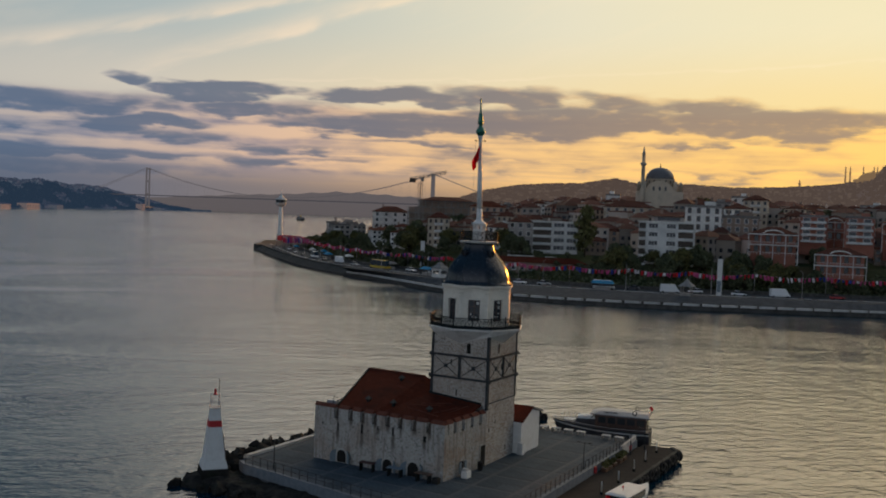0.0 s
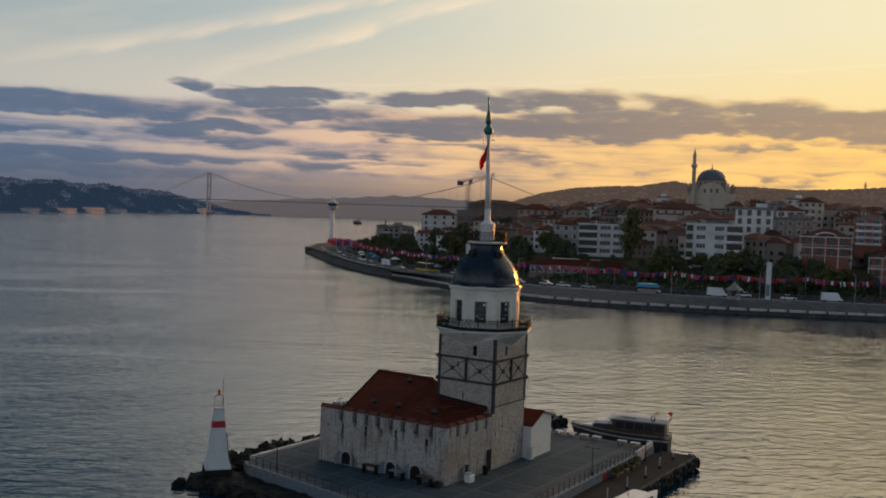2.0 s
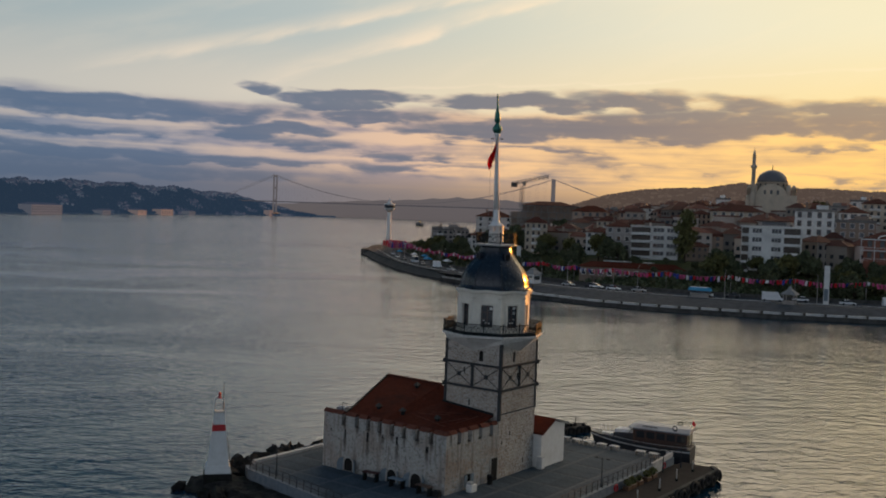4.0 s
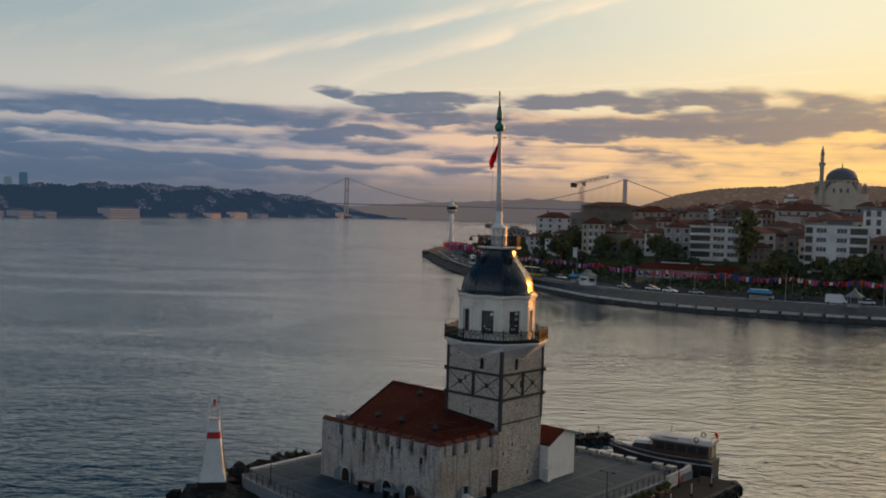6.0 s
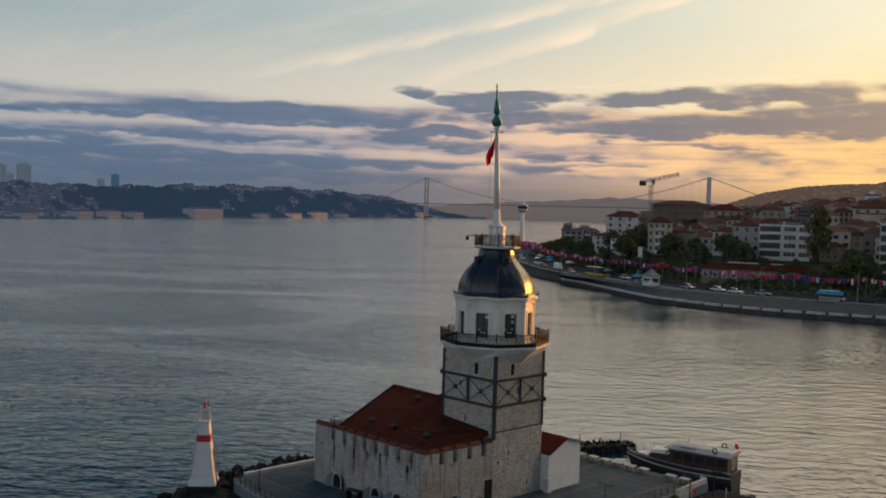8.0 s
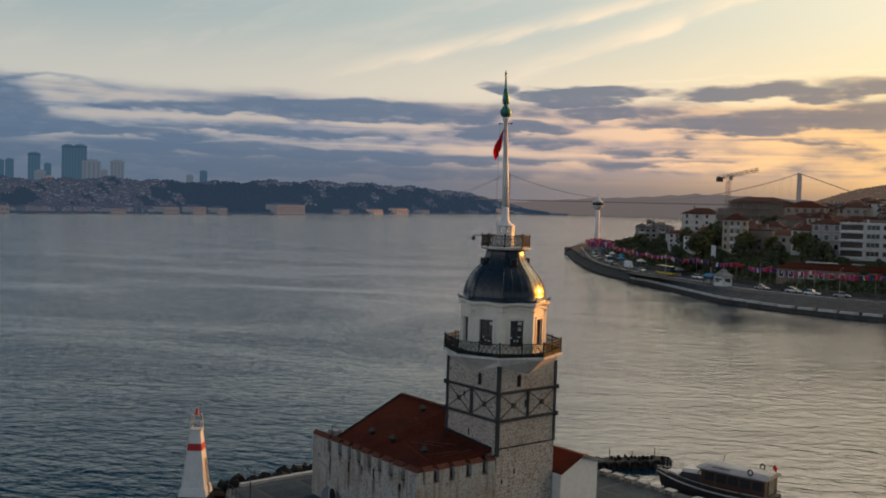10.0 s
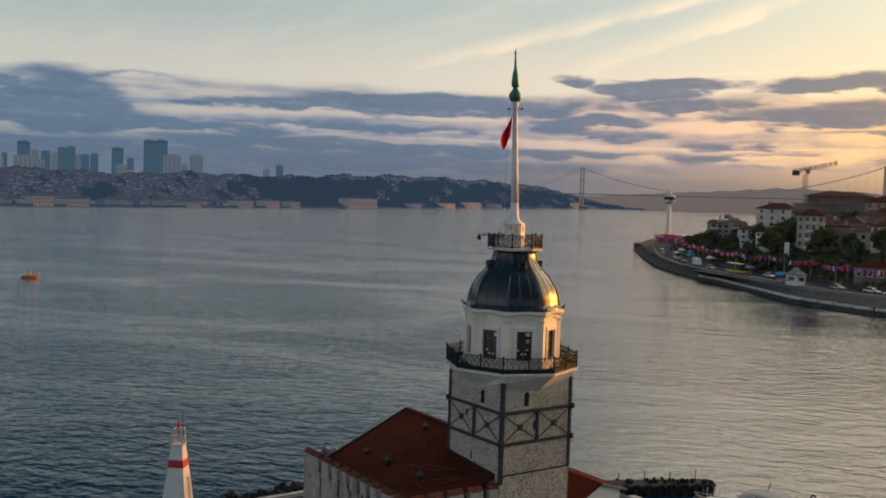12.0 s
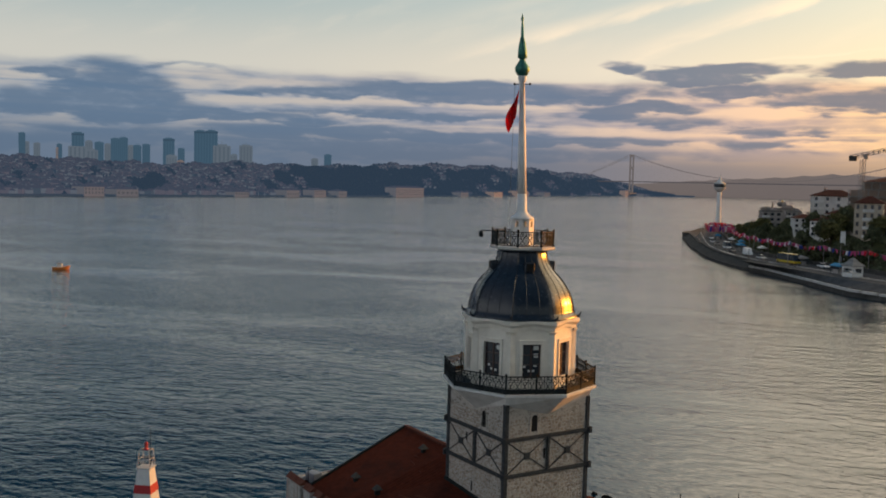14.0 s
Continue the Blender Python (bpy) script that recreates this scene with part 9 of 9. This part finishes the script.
for s in (-1, 1):
    bm = bmesh.new()
    pts = []
    for k in range(41):
        u = k / 40
        pts.append(TA.lerp(TB, u) + ACROSS * 9 * s + Vector((0, 0, 164 - 98 * 4 * u * (1 - u))))
    pts = [TA - ALONG * 300 + ACROSS * 9 * s + Vector((0, 0, 60))] + pts + [TB + ALONG * 300 + ACROSS * 9 * s + Vector((0, 0, 60))]
    for p, q in zip(pts, pts[1:]):
        rod(bm, p, q, 0.75, 5)
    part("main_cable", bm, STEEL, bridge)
    for k in range(2, 41):
        p = pts[k]
        bm = bmesh.new()
        rod(bm, p, (p.x, p.y, 59), 0.16, 4)
        part("hanger", bm, STEEL, bridge)

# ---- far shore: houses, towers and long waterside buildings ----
# far house tones lie mostly in the painted haze glow, not the base
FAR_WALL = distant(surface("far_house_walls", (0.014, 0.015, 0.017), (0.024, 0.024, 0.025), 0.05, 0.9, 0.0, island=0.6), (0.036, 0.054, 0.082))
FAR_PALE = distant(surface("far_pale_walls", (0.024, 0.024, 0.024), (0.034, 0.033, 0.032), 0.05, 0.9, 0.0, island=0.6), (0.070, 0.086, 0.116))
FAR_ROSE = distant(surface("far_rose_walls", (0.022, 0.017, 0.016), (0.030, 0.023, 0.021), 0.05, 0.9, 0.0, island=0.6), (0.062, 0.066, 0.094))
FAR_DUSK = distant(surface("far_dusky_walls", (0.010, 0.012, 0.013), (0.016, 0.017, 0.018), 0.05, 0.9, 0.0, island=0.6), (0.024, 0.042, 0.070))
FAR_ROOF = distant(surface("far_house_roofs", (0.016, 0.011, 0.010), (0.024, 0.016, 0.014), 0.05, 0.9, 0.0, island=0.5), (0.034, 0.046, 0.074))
def wooded(az, r):
    """Above zero where woods cover the far hills."""
    m = 0.35 * math.sin(az * 1.7 + r / 150.0) + 0.25 * math.sin(az * 4.1 - r / 70.0)
    m += 0.9 * math.exp(-((az - 166.5) / 1.6) ** 2 - ((r - 260) / 200.0) ** 2) + 0.8 * float(ss(158.5, 155, az) * ss(760, 560, r)) + 0.7 * math.exp(-((az - 155) / 3.5) ** 2)
    return m - 0.35 - 0.35 * float(ss(70, 30, r))


rnd = random.Random(21)
verts, faces, mats = [], [], []
for _ in range(15000):
    az = rnd.uniform(135.6, 180)
    r = rnd.uniform(20, 900) ** 1.0
    if wooded(az, r) + rnd.uniform(-0.25, 0.25) > 0 or rnd.random() < 0.25:
        continue
    dist = float(far_shore(az)) + r
    x, y = (float(v) for v in polar(az, dist))
    z = float(far_rise(np.array(az), np.array(r)))
    w, d, h = rnd.uniform(5, 11), rnd.uniform(5, 9), rnd.uniform(2, 7)
    t = radians(az + rnd.uniform(-30, 30))
    c, s = math.cos(t), math.sin(t)
    n = len(verts)
    for zz, k in ((z - 6, 1), (z + h, 1), (z + h + 2.6, 0.25)):
        for u, v in ((-1, -1), (1, -1), (1, 1), (-1, 1)):
            verts.append((x + c * u * w / 2 * k - s * v * d / 2 * k, y + s * u * w / 2 * k + c * v * d / 2 * k, zz))
    tone = rnd.choice((0, 2, 2, 3, 3, 4))
    for b in (0, 4):
        for i in range(4):
            j = (i + 1) % 4
            faces.append((n + b + i, n + b + j, n + b + 4 + j, n + b + 4 + i))
            mats.append(1 if b else tone)
    faces.append((n + 8, n + 9, n + 10, n + 11))
    mats.append(1)
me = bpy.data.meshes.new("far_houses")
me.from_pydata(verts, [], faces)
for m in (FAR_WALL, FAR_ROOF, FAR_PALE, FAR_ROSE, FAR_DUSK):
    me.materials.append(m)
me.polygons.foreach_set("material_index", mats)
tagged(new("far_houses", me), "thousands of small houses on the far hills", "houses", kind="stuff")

# woods on the far hills
verts, faces = [], []
for _ in range(26000):
    az = rnd.uniform(134.6, 180)
    r = rnd.uniform(25, 930)
    if wooded(az, r) + rnd.uniform(-0.2, 0.2) < (0 if rnd.random() < 0.93 else -0.6):
        continue
    dist = float(far_shore(az)) + r
    x, y = (float(v) for v in polar(az, dist))
    z = float(far_rise(np.array(az), np.array(r)))
    e = rnd.uniform(3.5, 7)
    n = len(verts)
    a0 = rnd.uniform(0, 6.3)
    for k in range(5):
        verts.append((x + e * rnd.uniform(0.7, 1.2) * math.cos(a0 + k * 1.257), y + e * rnd.uniform(0.7, 1.2) * math.sin(a0 + k * 1.257), z - 2 + rnd.uniform(0, 4)))
    verts.append((x + rnd.uniform(-2, 2), y + rnd.uniform(-2, 2), z + e * rnd.uniform(0.9, 1.4)))
    for k in range(5):
        faces.append((n + k, n + (k + 1) % 5, n + 5))
me = bpy.data.meshes.new("far_woods")
me.from_pydata(verts, [], faces)
# bluish haze over the woods is put in as glow
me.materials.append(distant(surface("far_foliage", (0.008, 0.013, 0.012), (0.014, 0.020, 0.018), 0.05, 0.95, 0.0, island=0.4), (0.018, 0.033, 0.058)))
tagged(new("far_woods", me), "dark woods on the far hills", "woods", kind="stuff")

# far buildings: painted haze glow outweighs their own render, glass and cladding
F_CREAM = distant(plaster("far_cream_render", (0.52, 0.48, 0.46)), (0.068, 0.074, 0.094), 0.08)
# low sun on some fronts, painted as a rosier base and warmer glow
F_SUN_TINT = distant(plaster("far_sun_tinted_render", (0.46, 0.36, 0.31)), (0.115, 0.092, 0.092), 0.22)
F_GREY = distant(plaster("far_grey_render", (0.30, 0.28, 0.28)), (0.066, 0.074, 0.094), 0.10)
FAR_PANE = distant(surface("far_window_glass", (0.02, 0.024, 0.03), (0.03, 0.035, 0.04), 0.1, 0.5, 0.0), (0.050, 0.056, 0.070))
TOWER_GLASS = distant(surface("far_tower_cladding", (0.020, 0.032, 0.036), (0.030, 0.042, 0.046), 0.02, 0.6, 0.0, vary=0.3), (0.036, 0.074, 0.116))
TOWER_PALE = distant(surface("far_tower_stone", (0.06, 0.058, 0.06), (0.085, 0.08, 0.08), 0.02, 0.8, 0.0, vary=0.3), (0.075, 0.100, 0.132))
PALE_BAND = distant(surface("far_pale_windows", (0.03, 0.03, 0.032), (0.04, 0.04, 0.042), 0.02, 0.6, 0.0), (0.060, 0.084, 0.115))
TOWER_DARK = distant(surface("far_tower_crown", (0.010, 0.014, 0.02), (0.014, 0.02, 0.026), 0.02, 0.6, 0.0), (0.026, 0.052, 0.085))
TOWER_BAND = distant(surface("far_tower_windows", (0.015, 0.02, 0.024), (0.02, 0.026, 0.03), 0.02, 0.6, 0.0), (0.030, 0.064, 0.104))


def high_rise(az, dist, w, top, mat, label):
    """A tower block: shaft, recessed window bands, corner fins and roof plant."""
    x, y = (float(v) for v in polar(az, dist))
    foot = 50 if dist > 4000 else 18
    ob = thing("high_rise", (x, y, foot), label + " on the far skyline", "tower block", "far tower blocks")
    t = az + 90
    bm = bmesh.new()
    box(bm, x, y, foot, w, w * 0.7, top - foot, t)
    part("shaft", bm, mat, ob)
    bm = bmesh.new()
    box(bm, x, y, top, w * 0.62, w * 0.45, w * 0.09, t)
    rod(bm, (x, y, top), (x, y, top + w * 0.28), w * 0.012, 4)
    part("roof_plant", bm, mat, ob)
    c, s = math.cos(radians(t)), math.sin(radians(t))
    glassy = TOWER_BAND if mat is TOWER_GLASS else PALE_BAND
    for k in (-0.36, -0.12, 0.12, 0.36):
        bm = bmesh.new()
        box(bm, x + c * w * k, y + s * w * k, foot + 4, w * 0.10, w * 0.712, top - foot - 9, t)
        part("window_band", bm, glassy, ob)
    if mat is TOWER_GLASS and w > 40:
        bm = bmesh.new()
        box(bm, x, y, top - w * 0.2, w * 1.012, w * 0.716, w * 0.14, t)
        part("crown", bm, TOWER_DARK, ob, "dark crown band")


SKYLINE = {"blue-green glass office tower": (TOWER_GLASS, ((162.83, 51, 235), (162.18, 53, 237), (169.53, 50, 206), (164.59, 49, 196), (167.53, 37, 188), (167.08, 35, 193), (172.42, 26, 197))),
           "grey-blue glass tower": (TOWER_GLASS, ((170.5, 22, 156), (168.4, 37, 169), (166.33, 34, 162), (165.84, 33, 167), (163.89, 29, 155), (155.36, 33, 148), (175.2, 30, 170))),
           "pale stone-clad office block": (TOWER_PALE, ((172.16, 18, 161), (171.66, 26, 157), (169.56, 73, 149), (168.95, 31, 173), (168.87, 62, 135), (167.94, 26, 164), (166.68, 26, 161), (161.58, 76, 173), (160.88, 30, 136), (160.19, 58, 177), (156.14, 31, 128), (174.3, 36, 150)))}
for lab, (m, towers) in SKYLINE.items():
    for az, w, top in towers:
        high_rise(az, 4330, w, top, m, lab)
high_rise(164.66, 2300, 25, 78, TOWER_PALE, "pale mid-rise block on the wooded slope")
high_rise(164.15, 2310, 18, 66, F_SUN_TINT, "mid-rise block with rosy sunlight in its colour")
high_rise(170.62, 4320, 10, 140, F_SUN_TINT, "narrow block with sunlight in its colour")


def palace(az, off, length, h, mat, label, cols):
    """A long waterside building with rows of windows."""
    h = h * 0.66
    dist = float(far_shore(az)) + off
    x, y = (float(v) for v in polar(az, dist))
    ob = thing("waterside_palace", label=label, category="palace", group="far waterside buildings")
    bm = bmesh.new()
    slab(bm, [(-length / 2, -12), (length / 2, -12), (length / 2, 12), (-length / 2, 12)], -5, h)
    part("wall", bm, mat, ob)
    hip_roof(ob, length, 24, h, 3.5, FAR_ROOF, 0.8)
    for f in range(max(1, int(h / 4.6))):
        for k in range(cols):
            bm = bmesh.new()
            box(bm, -length / 2 + length * (k + 0.5) / cols, -12.05, 1.4 + 4.4 * f, length / cols * 0.45, 0.3, 2.6)
            part("window", bm, FAR_PANE, ob)
    slope = math.degrees(math.atan2(far_shore(az + 0.5) * math.sin(radians(az + 0.5)) - far_shore(az - 0.5) * math.sin(radians(az - 0.5)),
                                    far_shore(az + 0.5) * math.cos(radians(az + 0.5)) - far_shore(az - 0.5) * math.cos(radians(az - 0.5))))
    put(ob, x, y, 2.0, slope + 180)


WATERSIDE = (("long pale waterside palace with rows of windows", F_CREAM, 16, ((150.8, 142, 24),)),
             ("low white waterside building", F_CREAM, 6, ((156.4, 34, 14), (169.8, 30, 15))),
             ("grey quay building by the water", F_GREY, 5, ((155.0, 24, 12), (158.1, 36, 13), (167.9, 34, 11), (147.4, 56, 11), (161.2, 30, 8), (142.3, 70, 14), (136.6, 40, 12))),
             ("rosy waterside block with low sun in its colour", F_SUN_TINT, 5, ((145.3, 62, 14), (143.8, 84, 19), (137.5, 34, 30))))
for lab, m, cols, places in WATERSIDE:
    for az, ln, h in places:
        palace(az, 14, ln, h, m, lab, cols)

# vessels out on the water
ferry = thing("ferry", label="distant passenger ferry on the strait", category="ship")
part("hull", hull_mesh(42, 9, 2, 3.0, 1.5, None), HULL, ferry)
bm = bmesh.new()
slab(bm, [(-17, -4), (13, -4), (13, 4), (-17, 4)], 2.9, 6.0)
slab(bm, [(-13, -3.4), (9, -3.4), (9, 3.4), (-13, 3.4)], 6.0, 8.6)
part("deck_house", bm, P_GREY, ferry, bevel=0.2)
bm = bmesh.new()
turned(bm, [(1.3, 8.6), (1.2, 12)], 10, -4, 0)
part("funnel", bm, V_YELLOW, ferry)
put(ferry, -1300, 1640, 0, 150)

skiff = thing("fishing_boat", label="small orange fishing boat with a wheelhouse on open water", category="boat")
ORANGE = paint("boat_orange", (0.62, 0.20, 0.04))
part("hull", hull_mesh(6.2, 2.2, 0.4, 0.8, 0.6, None), ORANGE, skiff)
bm = bmesh.new()
box(bm, -0.4, 0, 0.75, 1.8, 1.3, 1.2)
part("wheelhouse", bm, P_WHITE, skiff, bevel=0.05)
bm = bmesh.new()
box(bm, -0.4, 0, 1.95, 2.1, 1.6, 0.1)
part("wheelhouse_roof", bm, P_BROWN, skiff)
bm = bmesh.new()
rod(bm, (-1.2, 0, 1.9), (-1.2, 0, 3.2), 0.04)
part("mast", bm, IRON, skiff)
put(skiff, -228, 14, 0, 75, 0.68, 0.8)

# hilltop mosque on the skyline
# stone with the orange evening haze painted in as emission
SKY_STONE = distant(surface("hazy_mosque_stone", (0.05, 0.042, 0.034), (0.07, 0.06, 0.05), 0.05, 0.9, 0.0), (0.20, 0.125, 0.065))
sky_mosque = thing("hilltop_mosque", (-196, 2500, 140), "distant hilltop mosque with six slim minarets", "mosque")
mx, my = -199.0, 2500.0
bm = bmesh.new()
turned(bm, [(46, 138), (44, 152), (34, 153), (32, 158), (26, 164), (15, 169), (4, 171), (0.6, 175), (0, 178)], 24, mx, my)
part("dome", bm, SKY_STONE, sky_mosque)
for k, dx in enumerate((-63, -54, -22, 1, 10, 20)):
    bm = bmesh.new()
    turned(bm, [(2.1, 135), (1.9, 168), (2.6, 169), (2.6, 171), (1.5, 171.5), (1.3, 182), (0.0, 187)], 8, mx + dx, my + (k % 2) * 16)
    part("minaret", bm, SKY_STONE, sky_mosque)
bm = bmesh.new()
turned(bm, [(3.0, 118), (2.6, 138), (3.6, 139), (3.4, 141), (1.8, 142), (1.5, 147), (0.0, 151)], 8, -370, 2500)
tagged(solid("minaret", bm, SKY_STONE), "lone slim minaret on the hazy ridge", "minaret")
